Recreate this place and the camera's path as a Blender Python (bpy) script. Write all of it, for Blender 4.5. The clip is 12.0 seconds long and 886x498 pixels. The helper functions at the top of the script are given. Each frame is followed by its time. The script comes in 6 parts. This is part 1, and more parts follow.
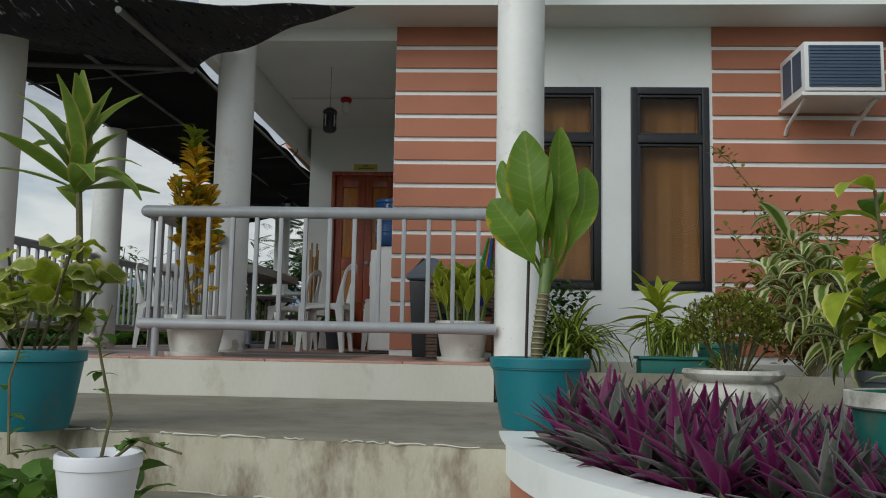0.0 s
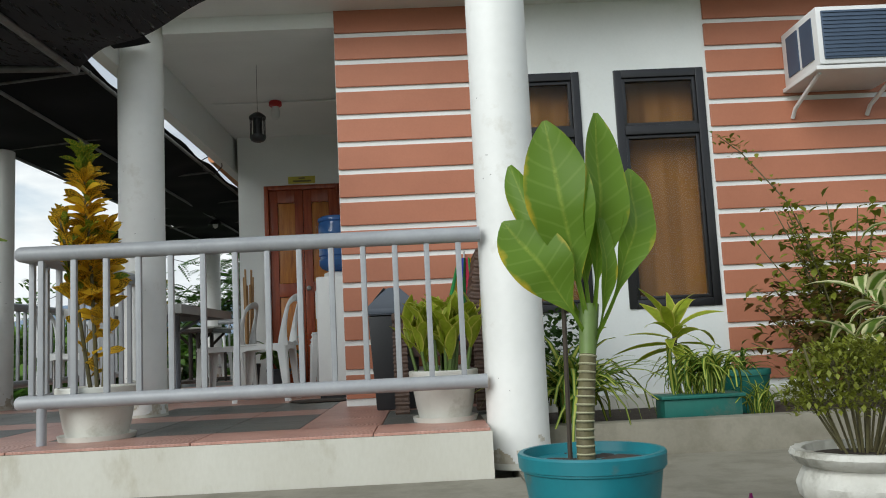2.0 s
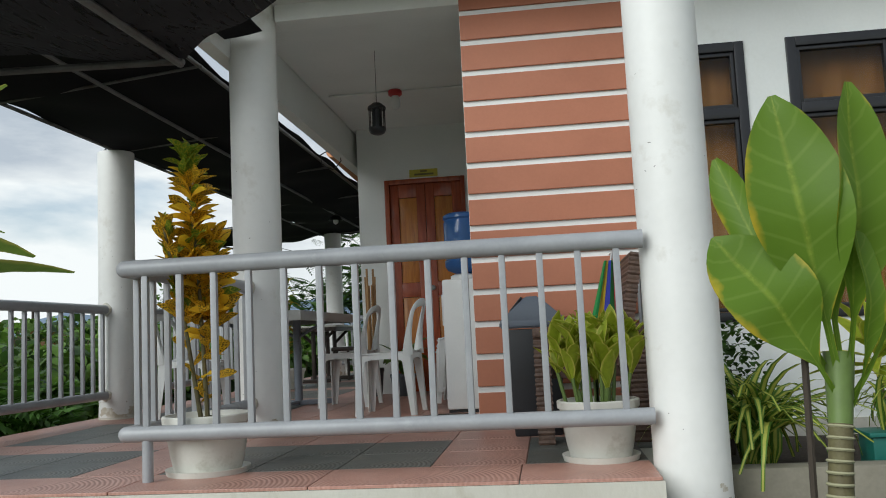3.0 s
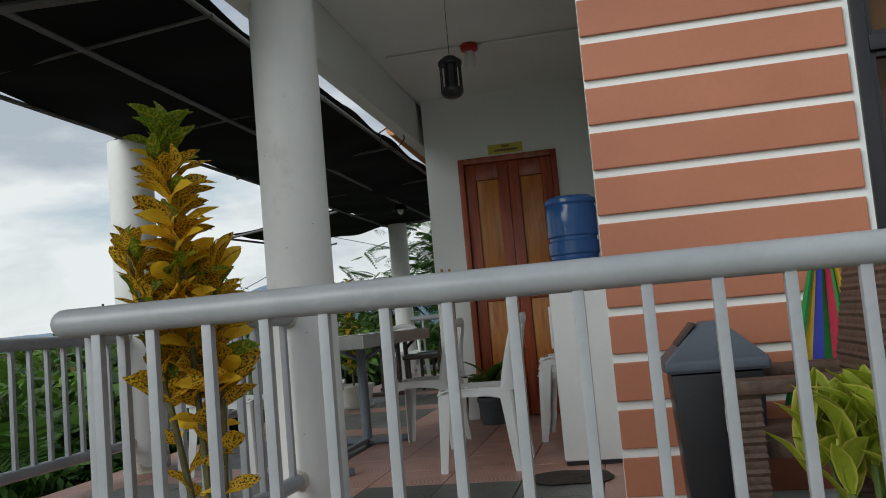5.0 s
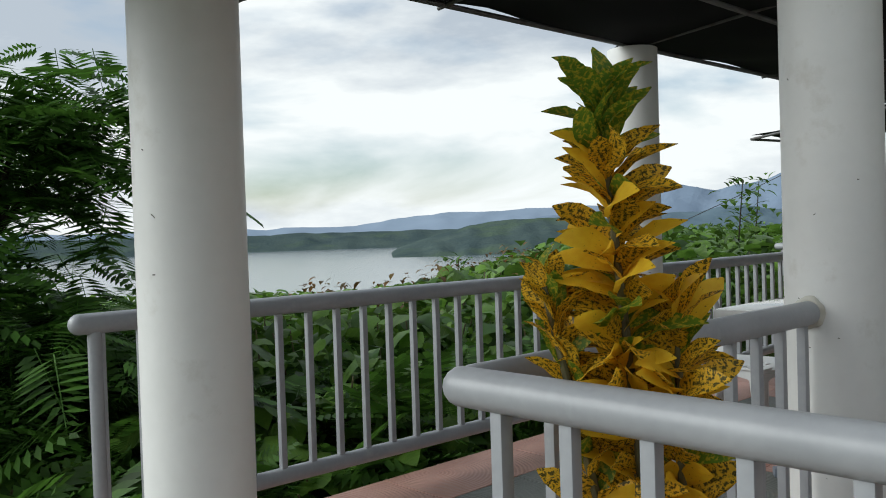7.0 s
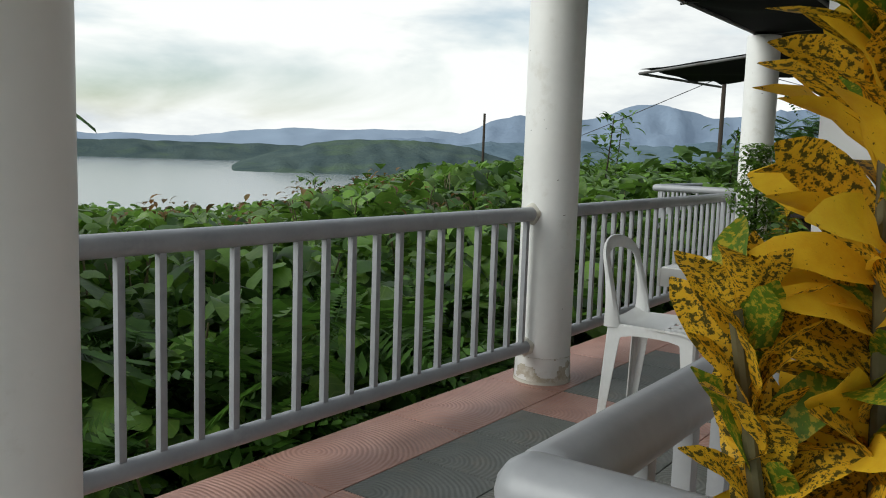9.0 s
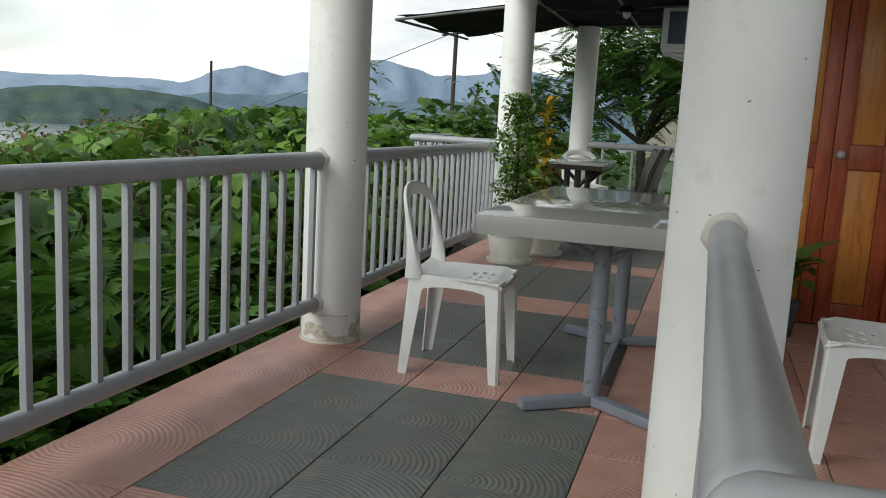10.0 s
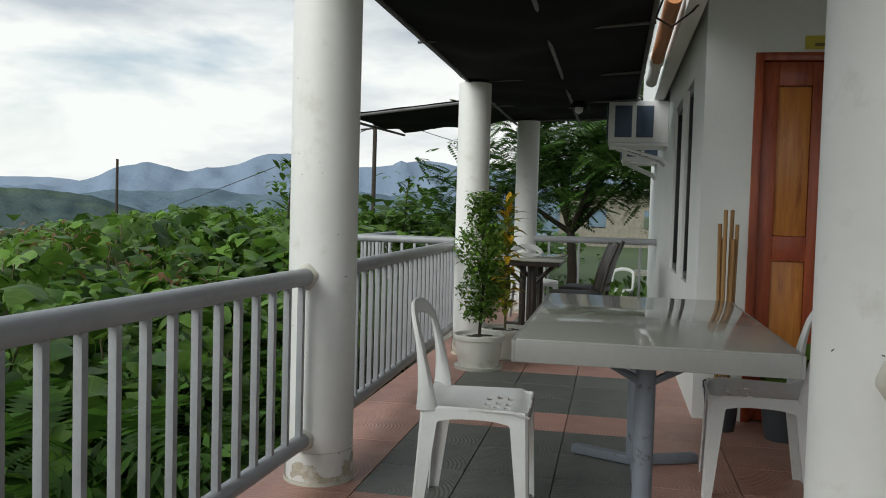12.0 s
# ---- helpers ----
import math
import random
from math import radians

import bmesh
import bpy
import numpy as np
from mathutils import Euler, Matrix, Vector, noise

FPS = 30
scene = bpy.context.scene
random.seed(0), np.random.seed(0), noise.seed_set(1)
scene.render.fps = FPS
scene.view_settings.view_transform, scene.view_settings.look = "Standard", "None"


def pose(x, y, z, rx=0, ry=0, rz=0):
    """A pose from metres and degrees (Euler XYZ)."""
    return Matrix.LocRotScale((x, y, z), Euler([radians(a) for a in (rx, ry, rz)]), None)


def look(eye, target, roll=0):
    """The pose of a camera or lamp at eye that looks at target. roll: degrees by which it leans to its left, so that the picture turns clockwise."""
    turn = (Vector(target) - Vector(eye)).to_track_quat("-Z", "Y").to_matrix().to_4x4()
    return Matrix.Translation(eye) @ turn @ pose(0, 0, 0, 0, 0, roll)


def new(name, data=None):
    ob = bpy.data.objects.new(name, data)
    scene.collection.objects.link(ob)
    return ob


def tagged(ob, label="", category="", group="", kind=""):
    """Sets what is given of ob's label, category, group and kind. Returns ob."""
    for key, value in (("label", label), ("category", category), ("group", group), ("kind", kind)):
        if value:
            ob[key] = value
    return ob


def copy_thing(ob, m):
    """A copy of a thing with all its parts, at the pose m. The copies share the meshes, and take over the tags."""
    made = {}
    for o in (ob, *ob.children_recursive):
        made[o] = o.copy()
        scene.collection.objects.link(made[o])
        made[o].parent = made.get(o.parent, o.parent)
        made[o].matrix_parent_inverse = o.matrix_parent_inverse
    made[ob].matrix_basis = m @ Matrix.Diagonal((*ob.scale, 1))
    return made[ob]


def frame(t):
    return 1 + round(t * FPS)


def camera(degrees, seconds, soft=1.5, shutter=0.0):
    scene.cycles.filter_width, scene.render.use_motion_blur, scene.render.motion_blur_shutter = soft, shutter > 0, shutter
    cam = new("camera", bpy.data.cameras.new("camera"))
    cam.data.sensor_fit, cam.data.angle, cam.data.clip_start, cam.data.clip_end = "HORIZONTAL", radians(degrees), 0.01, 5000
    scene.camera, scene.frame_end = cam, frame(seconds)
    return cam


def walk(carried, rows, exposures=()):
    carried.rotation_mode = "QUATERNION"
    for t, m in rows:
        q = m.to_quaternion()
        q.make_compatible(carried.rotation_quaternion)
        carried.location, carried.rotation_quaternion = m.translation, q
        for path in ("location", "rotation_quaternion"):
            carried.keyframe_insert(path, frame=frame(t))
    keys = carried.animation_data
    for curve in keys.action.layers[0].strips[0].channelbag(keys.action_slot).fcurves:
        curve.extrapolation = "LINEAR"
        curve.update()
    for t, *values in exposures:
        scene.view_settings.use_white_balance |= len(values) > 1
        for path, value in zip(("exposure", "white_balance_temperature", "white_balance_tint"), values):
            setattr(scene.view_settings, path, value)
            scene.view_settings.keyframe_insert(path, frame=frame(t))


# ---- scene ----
cam = camera(55.6, 12.0, soft=1.0)

PATH = [
    (0, (1.451, 1.038, 0.127), (1.347, 3.024, 0.342), 1.1),
    (0.5, (1.42, 1.276, 0.133), (1.498, 3.268, 0.302), -0.6),
    (1, (1.421, 1.597, 0.276), (1.563, 3.583, 0.467), -1.1),
    (1.5, (1.313, 1.861, 0.367), (1.464, 3.843, 0.593), -1.5),
    (2, (1.238, 2.091, 0.37), (1.286, 4.078, 0.593), -2.8),
    (2.5, (1.165, 2.394, 0.439), (1.004, 4.376, 0.652), -3.1),
    (4.3, (0.917, 3.518, 0.661), (0.622, 5.487, 0.855), -3.1),
    (4.5, (0.844, 3.702, 0.67), (0.513, 5.666, 0.856), -4.3),
    (5, (0.741, 4.092, 0.791), (0.356, 6.047, 0.963), -5.0),
    (5.5, (0.782, 4.411, 0.862), (0.247, 6.335, 0.963), -1.5),
    (6, (0.65, 4.635, 0.931), (-0.239, 6.426, 0.976), -1.4),
    (6.5, (0.455, 4.841, 1.072), (-0.739, 6.445, 1.122), -1.7),
    (7, (0.452, 4.928, 1.142), (-0.997, 6.305, 1.099), -1.8),
    (9, (-0.257, 5.339, 1.162), (-1.417, 6.951, 0.932), 1.9),
    (9.5, (-0.424, 5.403, 1.137), (-1.284, 7.185, 0.847), 3.0),
    (10, (-0.649, 5.49, 1.088), (-1.233, 7.378, 0.778), 3.2),
    (10.5, (-0.813, 5.657, 1.104), (-1.313, 7.562, 0.756), 2.7),
    (11, (-0.965, 5.736, 1.132), (-1.338, 7.675, 0.811), 1.7),
    (11.5, (-1.106, 5.761, 1.141), (-1.45, 7.72, 0.918), 1.1),
    (12, (-1.134, 5.758, 1.151), (-1.528, 7.717, 1.06), 1.6),
]
EXPOSURES = [(0, -0.04), (0.5, 0.26), (1.0, 0.5), (2.0, 0.53), (2.7, 0.5), (4.5, 0.25), (5.5, 0.27), (6.5, 0.44), (7.0, 0.5), (9.0, 0.54), (9.5, 0.58), (10.0, 0.7), (10.5, 0.74), (11.0, 0.78), (11.5, 0.74), (12.0, 0.48)]
walk(cam, [(t, look(eye, target, roll)) for t, eye, target, roll in PATH], [(t, stops, 6250 if t < 8 else 6450, 5) for t, stops in EXPOSURES])

# ---- world and light ----
SUN_EL, SUN_AZ = radians(31), radians(219)
world = bpy.data.worlds.new("world")
scene.world = world
world.use_nodes = True
wn, wl = world.node_tree.nodes, world.node_tree.links
wn.clear()
w_out, w_bg = wn.new("ShaderNodeOutputWorld"), wn.new("ShaderNodeBackground")
w_sky = wn.new("ShaderNodeTexSky")
w_sky.sky_type, w_sky.sun_disc = "NISHITA", False
w_sky.sun_elevation, w_sky.sun_rotation = SUN_EL, SUN_AZ
w_co, w_map = wn.new("ShaderNodeTexCoord"), wn.new("ShaderNodeMapping")
w_map.inputs["Scale"].default_value = (1.0, 1.0, 3.4)
w_n1, w_n2 = wn.new("ShaderNodeTexNoise"), wn.new("ShaderNodeTexNoise")
w_n1.inputs["Scale"].default_value, w_n1.inputs["Detail"].default_value = 2.6, 7
w_n1.inputs["Distortion"].default_value = 0.35
w_n2.inputs["Scale"].default_value, w_n2.inputs["Detail"].default_value = 2.3, 10
w_n2.inputs["Roughness"].default_value = 0.56
w_r1, w_r2 = wn.new("ShaderNodeValToRGB"), wn.new("ShaderNodeValToRGB")
w_r1.color_ramp.elements[0].position, w_r1.color_ramp.elements[1].position = 0.30, 0.47
w_r2.color_ramp.elements[0].position, w_r2.color_ramp.elements[1].position = 0.44, 0.62
w_r2.color_ramp.elements[0].color, w_r2.color_ramp.elements[1].color = (7.9, 7.9, 7.85, 1), (4.2, 4.55, 5.1, 1)
w_mix = wn.new("ShaderNodeMix")
w_mix.data_type = "RGBA"
wl.new(w_co.outputs["Generated"], w_map.inputs["Vector"])
wl.new(w_map.outputs["Vector"], w_n1.inputs["Vector"])
wl.new(w_map.outputs["Vector"], w_n2.inputs["Vector"])
wl.new(w_n1.outputs["Fac"], w_r1.inputs["Fac"])
# a greyer cloud deck above, brighter cloud towards the horizon
w_sep, w_deck, w_sum = wn.new("ShaderNodeSeparateXYZ"), wn.new("ShaderNodeMapRange"), wn.new("ShaderNodeMath")
w_deck.interpolation_type = "SMOOTHSTEP"
w_deck.inputs["From Min"].default_value, w_deck.inputs["From Max"].default_value = 0.15, 0.225
w_deck.inputs["To Min"].default_value, w_deck.inputs["To Max"].default_value = -0.08, 0.10
w_sum.operation = "ADD"
wl.new(w_co.outputs["Generated"], w_sep.inputs["Vector"])
wl.new(w_sep.outputs["Z"], w_deck.inputs["Value"])
wl.new(w_deck.outputs["Result"], w_sum.inputs[0])
wl.new(w_n2.outputs["Fac"], w_sum.inputs[1])
wl.new(w_sum.outputs["Value"], w_r2.inputs["Fac"])
wl.new(w_r1.outputs["Color"], w_mix.inputs["Factor"])
wl.new(w_sky.outputs["Color"], w_mix.inputs["A"])
wl.new(w_r2.outputs["Color"], w_mix.inputs["B"])
wl.new(w_mix.outputs["Result"], w_bg.inputs["Color"])
w_bg.inputs["Strength"].default_value = 0.089
wl.new(w_bg.outputs["Background"], w_out.inputs["Surface"])

sun = new("sun", bpy.data.lights.new("sun", "SUN"))
sun.data.energy, sun.data.angle, sun.data.color = 2.0, radians(48), (1.0, 0.98, 0.95)
sun.matrix_world = look((20 * math.sin(SUN_AZ), 20 * math.cos(SUN_AZ), 20 * math.tan(SUN_EL)), (0, 0, 0))


# ---- materials ----
def mat(name, c1, c2=None, rough=0.6, metal=0.0, scale=6.0, fine=60.0, bump=0.15, stain=None, stain_scale=1.5,
        stain_lo=0.55, stain_hi=0.75, vary=0.0, spec=0.5, stretch=(1, 1, 1), trans=0.0, island=False, dist=0.01):
    """Node material: two colours mixed by a fine and a coarse noise, optional stains, bump and piece variation."""
    m = bpy.data.materials.new(name)
    m.use_nodes = True
    n, l = m.node_tree.nodes, m.node_tree.links
    b = n["Principled BSDF"]
    b.inputs["Roughness"].default_value, b.inputs["Metallic"].default_value = rough, metal
    b.inputs["Specular IOR Level"].default_value = spec
    c2 = c2 or tuple(v * 0.8 for v in c1)
    co, mp = n.new("ShaderNodeTexCoord"), n.new("ShaderNodeMapping")
    mp.inputs["Scale"].default_value = stretch
    l.new(co.outputs["Object"], mp.inputs["Vector"])
    na, nb = n.new("ShaderNodeTexNoise"), n.new("ShaderNodeTexNoise")
    na.inputs["Scale"].default_value, na.inputs["Detail"].default_value = scale, 5
    nb.inputs["Scale"].default_value, nb.inputs["Detail"].default_value = fine, 4
    l.new(mp.outputs["Vector"], na.inputs["Vector"])
    l.new(mp.outputs["Vector"], nb.inputs["Vector"])
    add = n.new("ShaderNodeMath")
    add.operation = "MULTIPLY_ADD"
    add.inputs[1].default_value = 0.35
    l.new(nb.outputs["Fac"], add.inputs[0])
    l.new(na.outputs["Fac"], add.inputs[2])
    rm = n.new("ShaderNodeMapRange")
    rm.inputs["From Min"].default_value, rm.inputs["From Max"].default_value = 0.45, 0.9
    l.new(add.outputs[0], rm.inputs["Value"])
    mx = n.new("ShaderNodeMix")
    mx.data_type = "RGBA"
    mx.inputs["A"].default_value, mx.inputs["B"].default_value = (*c1, 1), (*c2, 1)
    l.new(rm.outputs["Result"], mx.inputs["Factor"])
    col = mx.outputs["Result"]
    if stain:
        ns = n.new("ShaderNodeTexNoise")
        ns.inputs["Scale"].default_value, ns.inputs["Detail"].default_value = stain_scale, 8
        ns.inputs["Roughness"].default_value = 0.65
        l.new(mp.outputs["Vector"], ns.inputs["Vector"])
        sr = n.new("ShaderNodeMapRange")
        sr.inputs["From Min"].default_value, sr.inputs["From Max"].default_value = stain_lo, stain_hi
        l.new(ns.outputs["Fac"], sr.inputs["Value"])
        m2 = n.new("ShaderNodeMix")
        m2.data_type = "RGBA"
        m2.inputs["B"].default_value = (*stain, 1)
        l.new(sr.outputs["Result"], m2.inputs["Factor"])
        l.new(col, m2.inputs["A"])
        col = m2.outputs["Result"]
    if vary:
        hs, mr = n.new("ShaderNodeHueSaturation"), n.new("ShaderNodeMapRange")
        src = n.new("ShaderNodeNewGeometry").outputs["Random Per Island"] if island else n.new("ShaderNodeObjectInfo").outputs["Random"]
        mr.inputs["To Min"].default_value, mr.inputs["To Max"].default_value = 1 - vary, 1 + vary
        l.new(src, mr.inputs["Value"])
        l.new(mr.outputs["Result"], hs.inputs["Value"])
        l.new(col, hs.inputs["Color"])
        col = hs.outputs["Color"]
    l.new(col, b.inputs["Base Color"])
    if bump:
        bp = n.new("ShaderNodeBump")
        bp.inputs["Strength"].default_value, bp.inputs["Distance"].default_value = bump, dist
        l.new(add.outputs[0], bp.inputs["Height"])
        l.new(bp.outputs["Normal"], b.inputs["Normal"])
    if trans:
        tr, ms = n.new("ShaderNodeBsdfTranslucent"), n.new("ShaderNodeMixShader")
        ms.inputs["Fac"].default_value = trans
        l.new(col, tr.inputs["Color"])
        l.new(b.outputs["BSDF"], ms.inputs[1])
        l.new(tr.outputs["BSDF"], ms.inputs[2])
        l.new(ms.outputs["Shader"], n["Material Output"].inputs["Surface"])
    return m


def leaf_mat(name, c1, c2, spots=None, vary=0.3, rough=0.5, scale=9.0, lo=0.52, hi=0.56, size=34):
    return mat(name, c1, c2, rough=rough, scale=scale, fine=70, bump=0.25, vary=vary, island=True, trans=0.38,
               spec=0.35, stain=spots, stain_scale=size if spots else 1, stain_lo=lo, stain_hi=hi, dist=0.004)


M_WHITE = mat("white_paint_wall", (0.78, 0.80, 0.78), (0.72, 0.74, 0.72), 0.62, scale=2.2, bump=0.12, stain=(0.55, 0.55, 0.50), stain_scale=1.2, stain_lo=0.6, stain_hi=0.85)
M_COLUMN = mat("column_white_paint", (0.77, 0.77, 0.745), (0.70, 0.70, 0.675), 0.5, scale=3, fine=25, bump=0.25, stain=(0.46, 0.43, 0.36), stain_scale=3.4, stain_lo=0.58, stain_hi=0.82)
M_SLABFACE = mat("weathered_white_concrete", (0.60, 0.585, 0.52), (0.52, 0.50, 0.43), 0.8, scale=3, bump=0.4, stretch=(1, 1, 0.5), stain=(0.36, 0.32, 0.23), stain_scale=6.0, stain_lo=0.56, stain_hi=0.82)
M_STEPFACE = mat("stained_step_concrete", (0.52, 0.49, 0.39), (0.42, 0.385, 0.29), 0.85, scale=4, bump=0.5, stain=(0.13, 0.09, 0.05), stain_scale=3.2, stain_lo=0.48, stain_hi=0.70, stretch=(2.2, 2.2, 0.9))
M_CONC = mat("grey_concrete", (0.26, 0.24, 0.19), (0.195, 0.18, 0.14), 0.85, scale=2.5, bump=0.4, stain=(0.17, 0.155, 0.115), stain_scale=5.0, stain_lo=0.46, stain_hi=0.72)
M_TERRA = mat("terracotta_paint", (0.43, 0.165, 0.092), (0.375, 0.14, 0.077), 0.6, scale=2.4, bump=0.15, stain=(0.40, 0.16, 0.09), stain_scale=1.5, vary=0.05)
M_RAIL = mat("grey_rail_paint", (0.35, 0.36, 0.375), (0.285, 0.295, 0.31), 0.38, scale=7, bump=0.1, stain=(0.42, 0.43, 0.44), stain_scale=7, stain_lo=0.6, stain_hi=0.8)
M_TILE_G = mat("grey_floor_tile", (0.14, 0.145, 0.13), (0.095, 0.10, 0.09), 0.42, scale=7, bump=0.3, vary=0.12, stain=(0.17, 0.155, 0.125), stain_scale=5, stain_lo=0.54, stain_hi=0.68)
# red lifted towards pink: sky sheen on the tiles is put into the colour
M_TILE_R = mat("sheen_paled_red_tile", (0.48, 0.27, 0.215), (0.38, 0.20, 0.155), 0.38, scale=7, bump=0.3, vary=0.1, stain=(0.36, 0.20, 0.16), stain_scale=2.5, stain_lo=0.55, stain_hi=0.8)
M_NET = bpy.data.materials.new("black_shade_net")
M_NETPIPE = mat("weathered_canopy_pipe", (0.15, 0.15, 0.15), (0.10, 0.098, 0.095), 0.6, 0.2, stain=(0.07, 0.045, 0.03), stain_scale=6)
M_PIPE = mat("dull_steel_pipe", (0.42, 0.42, 0.42), (0.32, 0.315, 0.31), 0.5, 0.3, stain=(0.16, 0.09, 0.05), stain_scale=6)
M_BLACKF = mat("black_window_frame", (0.018, 0.018, 0.02), (0.012, 0.012, 0.014), 0.3)
M_WOOD_D = mat("dark_red_wood", (0.40, 0.085, 0.030), (0.22, 0.040, 0.016), 0.26, scale=5, stretch=(6, 6, 0.7), bump=0.1)
M_WOOD_L = mat("orange_varnished_wood", (0.58, 0.235, 0.045), (0.40, 0.135, 0.028), 0.24, scale=6, stretch=(7, 7, 0.6), bump=0.1, stain=(0.20, 0.055, 0.02), stain_scale=5, stain_lo=0.55, stain_hi=0.75)
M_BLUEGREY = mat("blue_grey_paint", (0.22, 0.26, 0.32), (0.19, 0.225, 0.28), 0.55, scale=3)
M_SCUFF = mat("dark_scuff", (0.10, 0.09, 0.08), rough=0.8)
M_GRIME = mat("brown_splash_grime", (0.50, 0.46, 0.38), (0.40, 0.35, 0.26), 0.85, scale=14, bump=0.3, stain=(0.62, 0.60, 0.54), stain_scale=22, stain_lo=0.48, stain_hi=0.62)
M_SOIL = mat("dark_soil", (0.055, 0.04, 0.028), (0.03, 0.022, 0.016), 0.95, scale=25, bump=0.8)
M_GROUND = mat("grassy_hill", (0.055, 0.085, 0.022), (0.035, 0.06, 0.018), 0.9, scale=0.05, fine=2.0, bump=0.5, stain=(0.10, 0.095, 0.04), stain_scale=0.02)
M_WATER = mat("lake_water", (0.16, 0.19, 0.21), (0.13, 0.16, 0.185), 0.16, scale=0.01, fine=0.3, bump=0.05, dist=0.4)
# forest green greyed towards blue, so the colour itself carries the haze
M_HILL = mat("haze_tinted_forest_hill", (0.085, 0.115, 0.104), (0.054, 0.079, 0.083), 0.95, scale=0.011, fine=0.11, bump=0.9, dist=9.0, spec=0.0, stain=(0.092, 0.132, 0.082), stain_scale=0.004, stain_lo=0.52, stain_hi=0.68)
# distance haze is painted into these blue base colours; the air is clear
M_MOUNT = mat("haze_painted_mountain", (0.205, 0.262, 0.335), (0.175, 0.228, 0.30), 1.0, scale=0.0035, fine=0.02, bump=0.5, dist=40.0, spec=0.0)
M_FOOT = mat("haze_painted_foothill", (0.135, 0.185, 0.215), (0.10, 0.145, 0.18), 1.0, scale=0.004, fine=0.03, bump=0.8, dist=30.0, spec=0.0, stain=(0.16, 0.215, 0.19), stain_scale=0.002)
M_MOUNT_FAR = mat("haze_paled_mountain", (0.26, 0.325, 0.405), (0.24, 0.30, 0.38), 1.0, scale=0.002, fine=0.012, bump=0.3, dist=25.0, spec=0.0)


def net_nodes(m, open_share, tone):
    m.use_nodes = True
    n, l = m.node_tree.nodes, m.node_tree.links
    b = n["Principled BSDF"]
    b.inputs["Base Color"].default_value, b.inputs["Roughness"].default_value = (tone, tone, tone * 1.2, 1), 0.9
    b.inputs["Specular IOR Level"].default_value = 0.15
    co, ns, cr = n.new("ShaderNodeTexCoord"), n.new("ShaderNodeTexNoise"), n.new("ShaderNodeMapRange")
    mp = n.new("ShaderNodeMapping")
    mp.inputs["Scale"].default_value = (40, 6, 40)
    ns.inputs["Scale"].default_value, ns.inputs["Detail"].default_value = 1.0, 3
    cr.inputs["From Min"].default_value, cr.inputs["From Max"].default_value = 0.52, 0.80
    cr.inputs["To Max"].default_value = open_share
    tr, ms = n.new("ShaderNodeBsdfTransparent"), n.new("ShaderNodeMixShader")
    l.new(co.outputs["Object"], mp.inputs["Vector"])
    l.new(mp.outputs["Vector"], ns.inputs["Vector"])
    l.new(ns.outputs["Fac"], cr.inputs["Value"])
    l.new(cr.outputs["Result"], ms.inputs["Fac"])
    l.new(b.outputs["BSDF"], ms.inputs[1])
    l.new(tr.outputs["BSDF"], ms.inputs[2])
    l.new(ms.outputs["Shader"], n["Material Output"].inputs["Surface"])


net_nodes(M_NET, 0.025, 0.009)
# more open to pass light; the paler tone paints in a grey-blue sheen
M_NET_OPEN = bpy.data.materials.new("sheen_toned_open_net")
net_nodes(M_NET_OPEN, 0.7, 0.035)


# ---- mesh helpers ----
def mesh_ob(name, bm, material, parent=None, label="", smooth=True):
    me = bpy.data.meshes.new(name)
    bmesh.ops.recalc_face_normals(bm, faces=bm.faces)
    bm.to_mesh(me)
    bm.free()
    for mm in (material if isinstance(material, (list, tuple)) else [material]):
        me.materials.append(mm)
    if smooth:
        me.shade_smooth()
        me.set_sharp_from_angle(angle=radians(38))
    ob = new(name, me)
    if parent is not None:
        ob.parent = parent
    if label:
        ob["label"] = label
    return ob


def part(name, bm, material, parent, label=""):
    return mesh_ob(name, bm, material, parent, label)


def thing(name, m, label, category, group="", kind=""):
    ob = new(name)
    ob.matrix_world = m
    return tagged(ob, label, category, group, kind)


def box(bm, x0, y0, z0, x1, y1, z1, bevel=0.0, m=None):
    r = bmesh.ops.create_cube(bm, size=1.0)
    vs = r["verts"]
    for v in vs:
        v.co = Vector(((x0 + x1) / 2 + v.co.x * (x1 - x0), (y0 + y1) / 2 + v.co.y * (y1 - y0), (z0 + z1) / 2 + v.co.z * (z1 - z0)))
    if bevel:
        es = list({e for v in vs for e in v.link_edges})
        r2 = bmesh.ops.bevel(bm, geom=es, offset=bevel, segments=2, affect="EDGES", profile=0.6)
        vs = list({v for f in r2["faces"] for v in f.verts} | {v for v in vs if v.is_valid})
    if m is not None:
        for v in vs:
            v.co = m @ v.co
    return bm


def boxes(*args, bevel=0.0):
    bm = bmesh.new()
    for a in args:
        box(bm, *a, bevel=bevel)
    return bm


def lathe(profile, seg=32, bm=None, at=(0, 0, 0), ribs=0, rib_depth=0.0):
    """A turned body from (radius, height) pairs."""
    bm = bm or bmesh.new()
    rings = []
    for r, z in profile:
        ring = []
        for i in range(seg):
            a = 2 * math.pi * i / seg
            rr = r + (rib_depth * math.cos(a * ribs) if ribs and r > 0.02 else 0)
            ring.append(bm.verts.new((at[0] + rr * math.cos(a), at[1] + rr * math.sin(a), at[2] + z)))
        rings.append(ring)
    for a, b in zip(rings, rings[1:]):
        for i in range(seg):
            bm.faces.new((a[i], a[(i + 1) % seg], b[(i + 1) % seg], b[i]))
    bm.faces.new(rings[0][::-1])
    bm.faces.new(rings[-1])
    return bm


